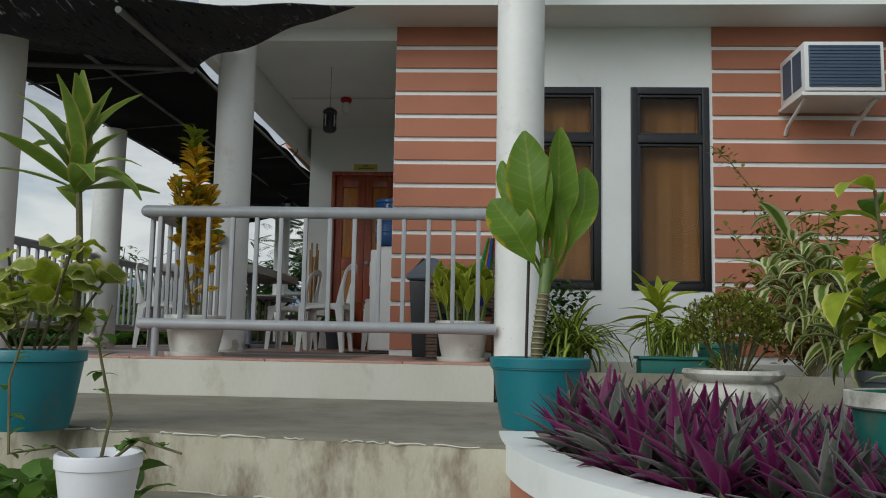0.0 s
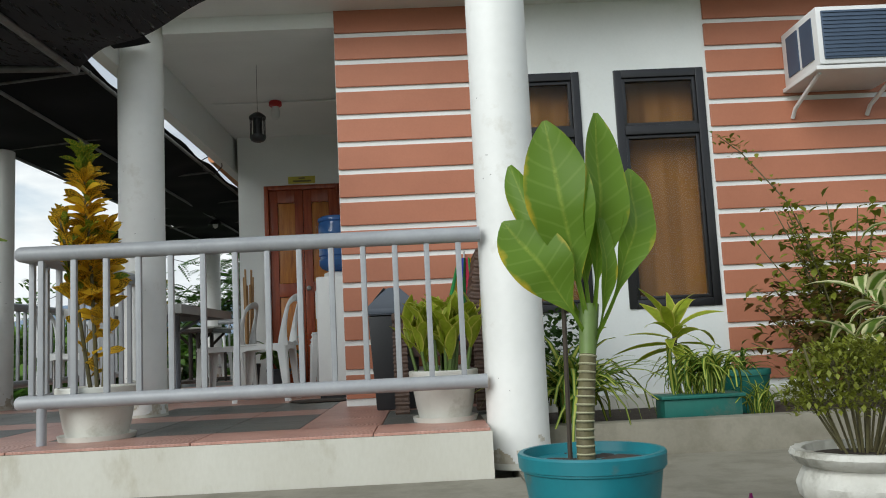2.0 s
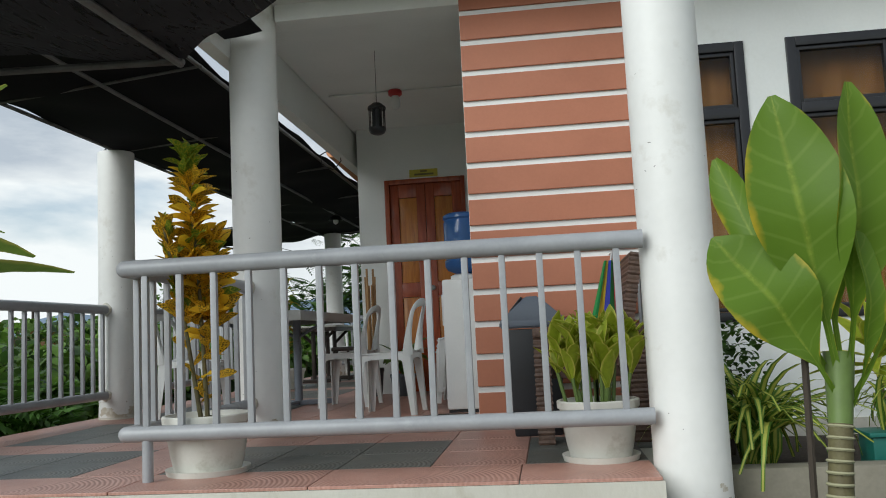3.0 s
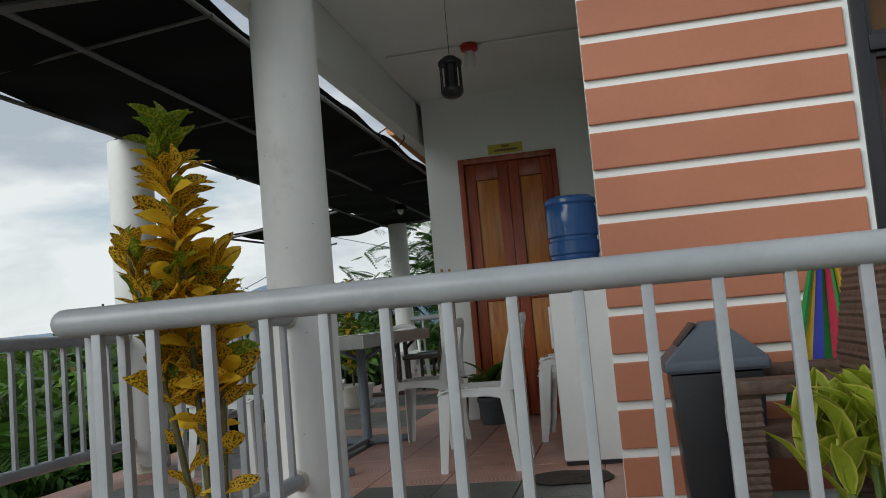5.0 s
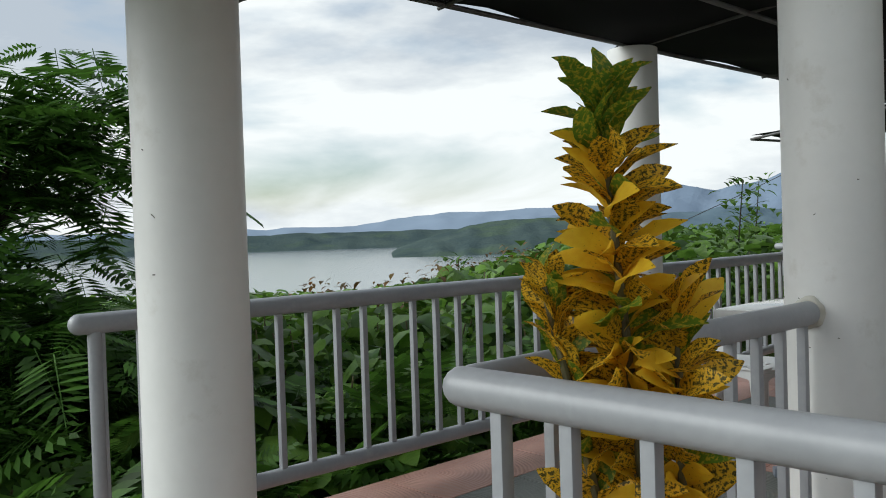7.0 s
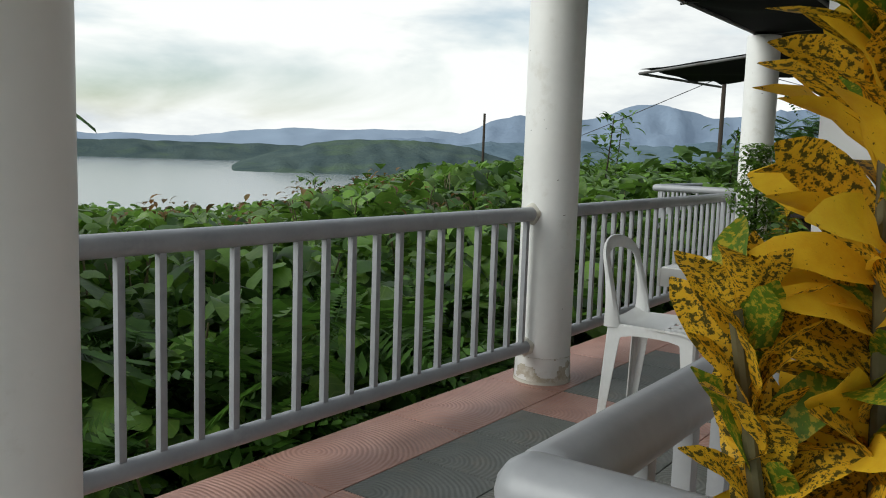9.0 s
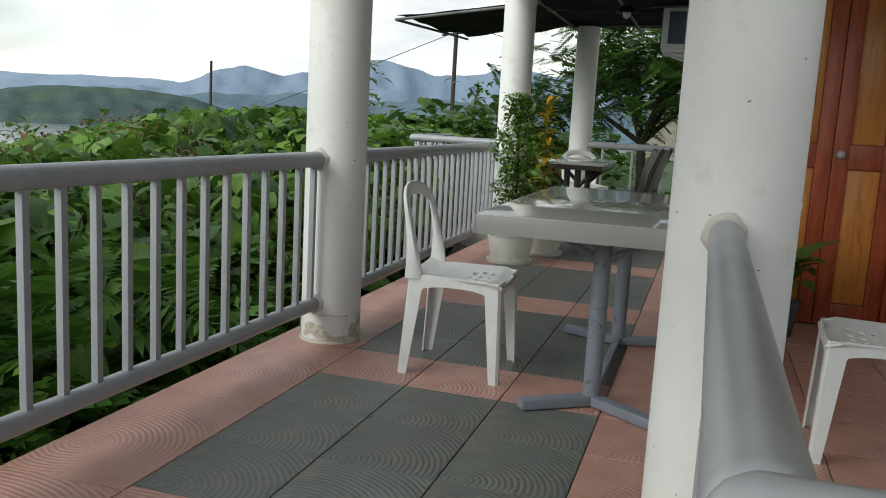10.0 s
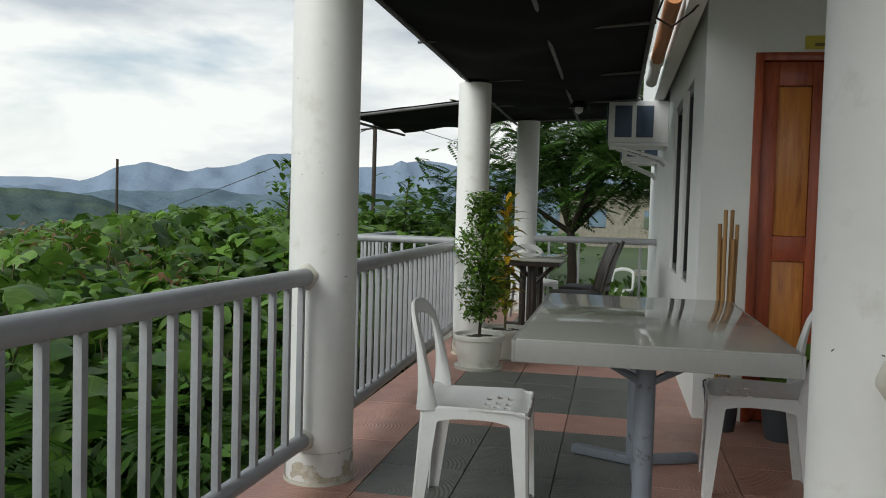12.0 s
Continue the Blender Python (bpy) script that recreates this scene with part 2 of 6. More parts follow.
def tube(points, r, seg=10, bm=None, r_end=None, cap=True):
    """A round bar along points, optionally tapering to r_end."""
    bm = bm or bmesh.new()
    pts = [Vector(p) for p in points]
    rings, up = [], None
    for i, p in enumerate(pts):
        d = (pts[min(i + 1, len(pts) - 1)] - pts[max(i - 1, 0)]).normalized()
        side = d.cross(Vector((0, 0, 1)) if abs(d.z) < 0.9 else Vector((1, 0, 0))).normalized()
        if up is not None:
            side = (up - d * up.dot(d)).normalized()
        up = side
        other = d.cross(side)
        rr = r if r_end is None else r + (r_end - r) * i / (len(pts) - 1)
        rings.append([bm.verts.new(p + (side * math.cos(2 * math.pi * k / seg) + other * math.sin(2 * math.pi * k / seg)) * rr) for k in range(seg)])
    for a, b in zip(rings, rings[1:]):
        for k in range(seg):
            bm.faces.new((a[k], a[(k + 1) % seg], b[(k + 1) % seg], b[k]))
    if cap:
        bm.faces.new(rings[0][::-1])
        bm.faces.new(rings[-1])
    return bm


def arc(a, b, rise, n=6):
    """Points from a to b that bow upward by rise."""
    a, b = Vector(a), Vector(b)
    return [a.lerp(b, i / n) + Vector((0, 0, rise * 4 * (i / n) * (1 - i / n))) for i in range(n + 1)]


def structure(name, bm, material, label, category, smooth=True):
    return tagged(mesh_ob(name, bm, material, smooth=smooth), label, category, kind="structure")


# ---- ground, steps and slab ----
FLOOR_Y0, TERR = 5.75, -0.21


def build_ground():
    xs = [-4200, -3000, -2000, -1200, -700, -400, -250, -150, -90, -60, -40, -28, -20, -14, -10, -7, -5, -3.6, -2.7, 0, 3, 8, 15, 30, 60, 150, 400, 1200, 4200]
    ys = [-4200, -1500, -500, -150, -50, -20, -8, -3, 0, 3, 6, 9, 12, 15, 18, 22, 28, 36, 50, 80, 130, 200, 300, 450, 700, 1100, 1700, 2600, 4600]
    bm = bmesh.new()

    def height(x, y):
        drop = max(0.0, -2.7 - x)
        back = max(0.0, y - 24)
        z = -1.45 - min(52.0, 0.30 * drop + 0.22 * back * min(1, drop / 10 + 0.02))
        if x > -2.7 and y > 4:
            z = -0.6
        return z + noise.noise((x * 0.11, y * 0.11, 0)) * 0.35 * min(1, drop)
    grid = [[bm.verts.new((x, y, height(x, y))) for y in ys] for x in xs]
    for i in range(len(xs) - 1):
        for j in range(len(ys) - 1):
            bm.faces.new((grid[i][j], grid[i + 1][j], grid[i + 1][j + 1], grid[i][j + 1]))
    structure("ground", bm, M_GROUND, "green grassy hillside falling away to the lake", "ground")
    bm = bmesh.new()
    bmesh.ops.create_grid(bm, x_segments=4, y_segments=4, size=4700)
    for v in bm.verts:
        v.co.z = -50
    structure("water", bm, M_WATER, "calm grey-blue lake under clouds", "lake")


build_ground()
SLAB = structure("floor", boxes((-2.56, FLOOR_Y0, -1.2, 1.50, 6.22, -0.012), (-2.56, 6.22, -1.2, 1.78, 7.50, -0.012), (-2.56, 7.50, -1.2, 4.6, 17.0, -0.012), (-3.72, 13.5, -1.2, -2.56, 15.4, -0.012)), M_SLABFACE,
                 "raised veranda floor slab with weathered white concrete edge", "floor", smooth=False)


def build_steps():
    # terrace and steps, front edges slightly askew
    def tread(y_l, y_r, z, back):
        bm = bmesh.new()
        xl, xr = -3.4, 1.62
        top = [(xl, y_l, z), (xr, y_r, z), (xr, back, z), (xl, back, z)]
        vt = [bm.verts.new(p) for p in top]
        vb = [bm.verts.new((p[0], p[1], z - 0.6)) for p in top]
        bm.faces.new(vt)
        for i in range(4):
            bm.faces.new((vt[i], vt[(i + 1) % 4], vb[(i + 1) % 4], vb[i])).material_index = 1
        bmesh.ops.bevel(bm, geom=[e for e in bm.edges if all(v in vt for v in e.verts)], offset=0.012, segments=2, affect="EDGES")
        return bm
    names = [(4.62, 3.80, TERR, 5.75), (4.1, 3.15, -0.42, 4.9), (2.75, 2.35, -0.63, 4.2), (1.9, 1.6, -0.84, 2.9), (1.05, 0.85, -1.05, 2.0)]
    for i, (a, b, z, back) in enumerate(names):
        structure("terrace" if i == 0 else "step", tread(a, b, z, back), [M_CONC, M_STEPFACE],
                  "grey concrete terrace with stained worn edge" if i == 0 else "worn concrete step with mossy stained riser", "terrace" if i == 0 else "step", smooth=False)
    # chipped white lips along the worn edges
    rnd = random.Random(9)
    for ya, yb, z in ((4.62, 3.80, TERR), (4.1, 3.15, -0.42)):
        for off, zz in ((0.004, z - 0.006), (0.012, z - 0.205)):
            if zz < -0.5:
                continue
            x = -1.6
            bm = bmesh.new()
            while x < 1.55:
                ln = rnd.uniform(0.03, 0.20)
                x2 = min(x + ln, 1.58)
                seg = []
                for i in range(6):
                    xx = x + (x2 - x) * i / 5
                    seg.append((xx, ya + (yb - ya) * (xx + 3.4) / 5.02 - off, zz + rnd.uniform(-0.006, 0.002)))
                tube(seg, rnd.uniform(0.002, 0.0055), 5, bm=bm, r_end=0.002)
                x = x2 + rnd.uniform(0.0, 0.16)
            structure("edge_chips", bm, M_SLABFACE, "chipped white paint along a concrete step edge", "edge")
    structure("terrace_side", boxes((1.62, 3.92, -1.2, 9.0, 7.5, TERR - 0.003)), M_CONC, "grey concrete terrace before the striped wall", "terrace", smooth=False)
    structure("ground_path", boxes((-3.4, -6.0, -1.5, 9.0, 1.2, -1.26)), M_CONC, "grey concrete path below the steps", "path", smooth=False)


build_steps()


# ---- building ----
WALL_Y, DOOR_Y, SIDE_X = 7.51, 10.74, -0.65
CEIL = 2.61


def wall_with_holes(bm, x0, x1, z0, z1, y0, y1, holes):
    """A wall along x with rectangular openings (x0, x1, z0, z1) through it."""
    xs = sorted({x0, x1, *[h[0] for h in holes], *[h[1] for h in holes]})
    zs = sorted({z0, z1, *[h[2] for h in holes], *[h[3] for h in holes]})
    for a, b in zip(xs, xs[1:]):
        for c, d in zip(zs, zs[1:]):
            mx, mz = (a + b) / 2, (c + d) / 2
            if not any(h[0] < mx < h[1] and h[2] < mz < h[3] for h in holes):
                box(bm, a, y0, c, b, y1, d)
    bmesh.ops.remove_doubles(bm, verts=bm.verts, dist=1e-5)
    return bm


def build_building():
    wins = [(1.74, 2.33, 0.53, 2.125), (2.56, 3.165, 0.53, 2.125)]
    front = structure("wall_front", wall_with_holes(bmesh.new(), 0.71, 4.57, -0.25, 3.0, WALL_Y + 0.012, WALL_Y + 0.2, wins), M_WHITE,
                      "white plastered front wall with terracotta striped panels", "wall", smooth=False)
    # terracotta bands with white joints between
    for xa, xb in ((0.712, 1.715), (3.19, 4.55)):
        z_top = CEIL + 0.1
        for k in range(14):
            zl = 2.44 - 0.1855 * k
            lo = zl + 0.017
            rnd = random.Random(k + int(xa * 10))
            bm = boxes((xa, WALL_Y - 0.004 + rnd.uniform(-.002, .002), lo + rnd.uniform(-.002, .002), xb, WALL_Y + 0.013, z_top), bevel=0.005)
            ob = mesh_ob("band", bm, M_TERRA, front, smooth=False)
            z_top = zl - 0.017
    structure("wall_porch_side", boxes((0.71, WALL_Y + 0.2, -0.02, 0.90, DOOR_Y, 3.0)), M_WHITE, "white porch side wall", "wall", smooth=False)
    structure("wall_door", wall_with_holes(bmesh.new(), SIDE_X, 0.71, -0.02, 3.0, DOOR_Y, DOOR_Y + 0.18, [(-0.385, 0.41, -0.01, 2.08)]), M_WHITE,
              "plain white wall around the wooden door", "wall", smooth=False)
    bm = bmesh.new()
    segs = [(DOOR_Y + 0.18, 11.45, None), (11.45, 12.0, 1), (12.0, 12.35, None), (12.35, 13.1, 1), (13.1, 17.6, None)]
    for a, b, hole in segs:
        if hole:
            box(bm, SIDE_X, a, -0.02, SIDE_X + 0.18, b, 0.72)
            box(bm, SIDE_X, a, 2.05, SIDE_X + 0.18, b, 3.0)
        else:
            box(bm, SIDE_X, a, -0.02, SIDE_X + 0.18, b, 3.0)
    bmesh.ops.remove_doubles(bm, verts=bm.verts, dist=1e-5)
    structure("wall_side", bm, M_WHITE, "long white side wall along the veranda", "wall", smooth=False)
    structure("wall_back_room", boxes((SIDE_X + 0.18, 17.4, -0.02, 9.0, 17.6, 3.0), (8.8, 7.7, -0.3, 9.0, 17.4, 3.0)), M_WHITE, "plain white rear walls closing the building", "wall", smooth=False)
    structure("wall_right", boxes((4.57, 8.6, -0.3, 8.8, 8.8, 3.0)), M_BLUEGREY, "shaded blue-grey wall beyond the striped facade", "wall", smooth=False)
    structure("ceiling", boxes((SIDE_X - 0.04, 7.16, CEIL, 9.0, 17.6, CEIL + 0.1)), M_WHITE, "flat white porch ceiling", "ceiling", smooth=False)
    structure("beam", boxes((-0.43, WALL_Y + 0.02, 2.505, 0.709, WALL_Y + 0.2, CEIL)), M_WHITE, "white concrete beam across the porch", "beam", smooth=False)
    structure("fascia", boxes((SIDE_X - 0.04, 7.05, CEIL - 0.005, 9.0, 7.15, 3.1), (SIDE_X - 0.14, 7.16, 2.27, SIDE_X - 0.045, 17.6, 3.1)), M_WHITE, "white painted eave fascia board", "fascia", smooth=False)
    structure("roof", boxes((SIDE_X - 0.2, 6.9, 3.1, 9.2, 17.8, 3.22), (1.5, 5.9, 2.95, 1.78, 7.045, 3.1)), M_CONC, "flat concrete roof slab", "roof", smooth=False)
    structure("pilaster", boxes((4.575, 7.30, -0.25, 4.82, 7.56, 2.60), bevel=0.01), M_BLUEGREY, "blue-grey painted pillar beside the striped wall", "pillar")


build_building()


def column(name, x, y, r, z0, z1, label):
    ob = new(name)
    ob.matrix_world = pose(x, y, z0)
    tagged(ob, label, "column", "veranda columns")
    h = z1 - z0
    bm = lathe([(r + 0.004, 0), (r + 0.002, 0.05), (r, 0.12), (r, h * 0.33), (r * 0.995, h * 0.66), (r, h)], 40)
    for v in bm.verts:
        v.co.x += 0.003 * noise.noise(v.co * 3 + Vector((x, y, 0)))
    part("shaft", bm, M_COLUMN, ob)
    part("base_stain", lathe([(r + 0.007, 0), (r + 0.0065, 0.02), (r + 0.003, 0.03)], 40), M_SLABFACE, ob)
    bm = lathe([(r + 0.0052, 0.028), (r + 0.0048, 0.08), (r + 0.0042, 0.15)], 96)
    bmesh.ops.subdivide_edges(bm, edges=[e for e in bm.edges if abs(e.verts[0].co.z - e.verts[1].co.z) > 0.01], cuts=8)
    gone = [f for f in bm.faces if noise.noise(f.calc_center_median() * 16 + Vector((x * 5, y * 3, 0))) * 0.16 + 0.055 < f.calc_center_median().z - 0.02]
    bmesh.ops.delete(bm, geom=gone, context="FACES")
    if bm.faces:
        part("splash_grime", bm, M_GRIME, ob, "brown splash grime at the foot")
    if z1 < 2.3:
        part("net_tie", tube([(0, 0, h - 0.005), (0.01, 0, h + 0.05)], 0.05, 10), M_BLACKF, ob, "black net tied over the column head")
        for a in (0.6, 2.2, 3.9, 5.3):
            part("tie_wire", tube([(r * 0.9 * math.cos(a), r * 0.9 * math.sin(a), h - 0.02), (r * 0.5 * math.cos(a), r * 0.5 * math.sin(a), h + 0.04), (0.02, 0, h + 0.06)], 0.006, 5), M_BLACKF, ob)
    rnd = random.Random(int(x * 37 + y * 11))
    for k in range(11):
        a, z, t = rnd.uniform(3.3, 6.2), rnd.uniform(0.25, 1.9), rnd.uniform(-0.8, 0.8)
        ln = rnd.choice((0.002, 0.003, 0.004, 0.007))
        pts = [((r - 0.0006) * math.cos(a + d * ln / r * math.cos(t)), (r - 0.0006) * math.sin(a + d * ln / r * math.cos(t)), z + d * ln * math.sin(t)) for d in (-1, -0.4, 0.3, 1)]
        part("scuff", tube(pts, 0.0013, 5), M_SCUFF, ob, "dark scuff mark")
    return ob


column("column", 1.645, 6.07, 0.145, TERR, 2.95, "tall round white painted column beside the front rail")
column("column", -0.585, 7.56, 0.145, -0.012, 3.1, "round white column at the porch corner holding a short rail")
column("column", -1.57, 5.955, 0.14, -0.012, 2.16, "round white column at the veranda entrance with scuffed paint")
column("column", -2.33, 9.14, 0.142, -0.012, 2.16, "round white column holding the outer veranda rail")
column("column", -2.25, 12.45, 0.13, -0.012, 2.17, "round white column further along the veranda")
column("column", -2.12, 15.45, 0.13, -0.012, 2.2, "round white column at the end of the veranda")


# ---- rails ----
RAIL_TOP, RAIL_LOW = 0.903, 0.192


def rail(label, a, b, step=0.135, r=0.036, ends=(0, 0), posts=(), top=RAIL_TOP, low=RAIL_LOW, first_at=None, stubs=(), collars=()):
    """A run of railing from a to b: top pipe, lower pipe, flat balusters, stub posts."""
    a, b = Vector((*a, 0)), Vector((*b, 0))
    d = (b - a)
    n = d.length
    ob = thing("railing", Matrix.Translation(a) @ Matrix.Rotation(math.atan2(d.y, d.x), 4, "Z"), label, "railing", "veranda railings")

    def bar(z, rr):
        pts = [(0, 0, z), (n, 0, z)]
        bm = tube(pts, rr, 16)
        for e, x in zip(ends, (0, n)):
            if e:
                s = bmesh.ops.create_uvsphere(bm, u_segments=16, v_segments=8, radius=rr)
                for v in s["verts"]:
                    v.co += Vector((x, 0, z))
        return bm
    part("top_pipe", bar(top - r, r), M_RAIL, ob)
    part("lower_pipe", bar(low, r * 0.9), M_RAIL, ob)
    k = max(2, round(n / step))
    first = None
    for i in range(k):
        x = (i + 0.5) * n / k if first_at is None else first_at + i * step
        if x > n - 0.02:
            break
        if first is None:
            first = part("baluster", boxes((-0.0125, -0.0125, 0, 0.0125, 0.0125, top - low - r * 2), bevel=0.002), M_RAIL, ob)
            o = first
        else:
            o = new("baluster", first.data)
            o.parent = ob
        o.matrix_local = pose(x, 0, low + r * 0.7)
    for x in stubs:
        part("stub_post", tube([(x, 0, -0.01), (x, 0, low)], 0.022, 12), M_RAIL, ob)
    for x in collars:
        for z, rr in ((top - r, r), (low, r * 0.9)):
            bm = lathe([(rr + 0.014, 0), (rr + 0.012, 0.005), (rr + 0.006, 0.010), (rr + 0.001, 0.014)], 24)
            for v in bm.verts:
                k = 1 + 0.22 * noise.noise(v.co * 30 + Vector((x, z, 2)))
                v.co.x, v.co.y = v.co.x * k, v.co.y * k
            part("cement_collar", bm, M_SLABFACE, ob, "rough cement patch at the pipe end").matrix_local = pose(x, 0, z, 0, -90 if x > n / 2 else 90, 0)
    for x in posts:
        part("post", tube([(x, 0, 0), (x, 0, top - r)], 0.024, 12), M_RAIL, ob)
    return ob


FRONT_Y = 5.965
rail("grey painted steel front railing with rounded free end", (-0.60, FRONT_Y), (1.505, FRONT_Y), step=0.1472, ends=(1, 0), first_at=0.088, stubs=(0.09,))
rail("short grey railing running back to the corner column", (-0.60, FRONT_Y + 0.03), (-0.60, 7.43), step=0.15, ends=(1, 0), collars=(1.418,))
rail("grey outer railing between entrance and column", (-2.42, 5.97), (-2.35, 9.02), step=0.14, ends=(1, 0), posts=(0.05,), collars=(3.03,))
rail("grey outer railing between two columns", (-2.36, 9.27), (-2.44, 13.3), step=0.14)
rail("grey railing of the projecting bay", (-2.44, 13.62), (-3.55, 13.62), step=0.13, ends=(0, 1))
rail("grey railing along the outer side of the bay", (-3.55, 13.66), (-3.55, 15.2), step=0.13)
rail("grey end railing across the veranda", (-2.0, 15.3), (-0.66, 15.3), step=0.3)
rail("grey side railing from the column to the wall", (1.64, 6.25), (1.64, 7.49), step=0.15, ends=(0, 1))


# ---- shade net canopy ----
def sag_sheet(corners, nu, nv, sag, ripple=0.02, thick=0.004, seed=0):
    """A hanging cloth between four corners, with a thickness."""
    bm = bmesh.new()
    p = [Vector(c) for c in corners]
    grid = []
    for i in range(nu + 1):
        row = []
        for j in range(nv + 1):
            u, v = i / nu, j / nv
            q = p[0].lerp(p[1], u).lerp(p[3].lerp(p[2], u), v)
            q.z -= sag * 16 * u * (1 - u) * v * (1 - v)
            q.z += ripple * noise.noise((q.x * 2.3 + seed, q.y * 1.7, seed))
            row.append(bm.verts.new(q))
        grid.append(row)
    for i in range(nu):
        for j in range(nv):
            bm.faces.new((grid[i][j], grid[i + 1][j], grid[i + 1][j + 1], grid[i][j + 1]))
    r = bmesh.ops.extrude_face_region(bm, geom=list(bm.faces))
    for v in r["geom"]:
        if isinstance(v, bmesh.types.BMVert):
            v.co.z += thick
    return bm


def build_canopy():
    ob = thing("shade_canopy", pose(0, 0, 0), "black shade-net canopy stretched over steel pipes", "canopy")
    part("net", sag_sheet([(-2.33, 6.34, 2.17), (-0.93, 6.34, 2.34), (-0.93, 15.8, 2.28), (-2.33, 15.8, 2.22)], 14, 60, 0.06, 0.05), M_NET, ob)
    part("front_net", sag_sheet([(-2.6, 5.05, 1.95), (0.78, 5.05, 1.78), (-0.50, 6.36, 1.885), (-2.4, 6.36, 2.08)], 30, 24, 0.05, 0.06, seed=4), M_NET_OPEN, ob)
    part("corner_net", sag_sheet([(-0.94, 6.34, 2.34), (-0.46, 6.5, 2.38), (-0.46, 7.38, 2.40), (-0.94, 7.38, 2.33)], 6, 10, 0.02, 0.03, seed=6), M_NET, ob)
    part("bay_net", sag_sheet([(-3.7, 13.4, 2.03), (-2.3, 13.4, 2.2), (-2.3, 15.9, 2.25), (-3.7, 15.9, 2.1)], 12, 14, 0.05, 0.04, seed=9), M_NET, ob)
    for x, za, zb in ((-2.30, 2.16, 2.20), (-1.55, 2.19, 2.19), (-0.95, 2.30, 2.24)):
        part("pipe", tube([(x, 6.3, za), (x, 15.8, zb)], 0.014, 8), M_NETPIPE, ob)
    for y in (7.6, 9.14, 10.8, 12.45, 14.0, 15.45):
        part("pipe", tube([(-2.34, y, 2.15 + (y - 6) * 0.005), (-0.93, y, 2.30 - (y - 6) * 0.006)], 0.010, 8), M_NETPIPE, ob)
    part("pipe", tube([(-0.50, 6.35, 1.875), (-2.4, 6.35, 1.93)], 0.018, 8), M_NETPIPE, ob)
    part("pipe", tube([(-0.52, 6.36, 1.865), (-0.43, 5.05, 1.76)], 0.018, 8), M_NETPIPE, ob)
    part("pipe", tube([(-3.7, 13.38, 2.0), (-2.3, 13.38, 2.17)], 0.014, 8), M_NETPIPE, ob)
    part("pipe", tube([(-3.7, 13.38, 2.0), (-3.7, 15.9, 2.07)], 0.014, 8), M_NETPIPE, ob)


build_canopy()


# ---- distance ----
def ridge(name, material, label, dist, az0, az1, profile, base_z, seed, rough=0.12, depth=500, steps=160, taper=0.0):
    """A mountain chain seen over azimuths (degrees left of +y); profile gives the crest's angle in degrees."""
    bm = bmesh.new()
    rows = 9
    grid = []
    for i in range(steps + 1):
        az = az0 + (az1 - az0) * i / steps
        el = 0.0
        for c, w, h in profile:
            el += h * math.exp(-((az - c) / w) ** 2)
        el += rough * (noise.noise((az * 0.35, seed, 0)) + 0.5 * noise.noise((az * 0.9, seed, 3)) + 0.25 * noise.noise((az * 2.3, seed, 5)))
        top = math.tan(radians(max(el, -1.4))) * dist + 1.1
        if taper:
            k = max(0.0, min(1.0, i / steps / taper, (1 - i / steps) / taper))
            top = base_z + (top - base_z) * k ** 0.6
        col = []
        for j in range(rows + 1):
            k = j / rows
            dd = dist - depth * (1 - k)
            z = base_z + (top - base_z) * k ** 0.9
            if 0 < j < rows:
                z += (top - base_z) * 0.16 * noise.noise((az * 0.8, k * 4, seed + 7))
            a = radians(az)
            col.append(bm.verts.new((-math.sin(a) * dd, math.cos(a) * dd + 5, z)))
        grid.append(col)
    for i in range(steps):
        for j in range(rows):
            bm.faces.new((grid[i][j], grid[i + 1][j], grid[i + 1][j + 1], grid[i][j + 1]))
    return structure(name, bm, material, label, "mountains")


ridge("backdrop_far_range", M_MOUNT_FAR, "far mountain range across the lake, coloured pale for haze", 4300, 100, 6, [(60, 14, 0.5), (46, 5, 0.95), (38, 5, 1.1), (90, 20, 0.6), (20, 12, 2.0)], -55, 2, 0.16)
ridge("backdrop_range", M_MOUNT, "mountain range beyond the lake, coloured blue for haze", 3900, 44, -20, [(31.5, 2.6, 1.1), (40, 7, 0.6), (27, 8, 1.75), (22.3, 3.6, 1.8), (14, 6.5, 2.5), (4, 8, 2.4), (-10, 9, 2.2)], -55, 5, 0.22)
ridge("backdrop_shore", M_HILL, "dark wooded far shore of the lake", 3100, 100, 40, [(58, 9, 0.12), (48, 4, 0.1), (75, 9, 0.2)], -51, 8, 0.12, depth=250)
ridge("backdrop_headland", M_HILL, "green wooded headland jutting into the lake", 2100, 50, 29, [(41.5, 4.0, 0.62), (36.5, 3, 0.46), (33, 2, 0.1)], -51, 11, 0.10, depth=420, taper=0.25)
ridge("backdrop_foothills", M_FOOT, "foothills behind the lake shore, coloured green-blue for haze", 3000, 41, -25, [(35, 3.5, 0.55), (28, 5, 0.85), (18, 6, 0.95), (6, 8, 1.1), (-10, 9, 1.0)], -53, 17, 0.26, depth=600, taper=0.12)


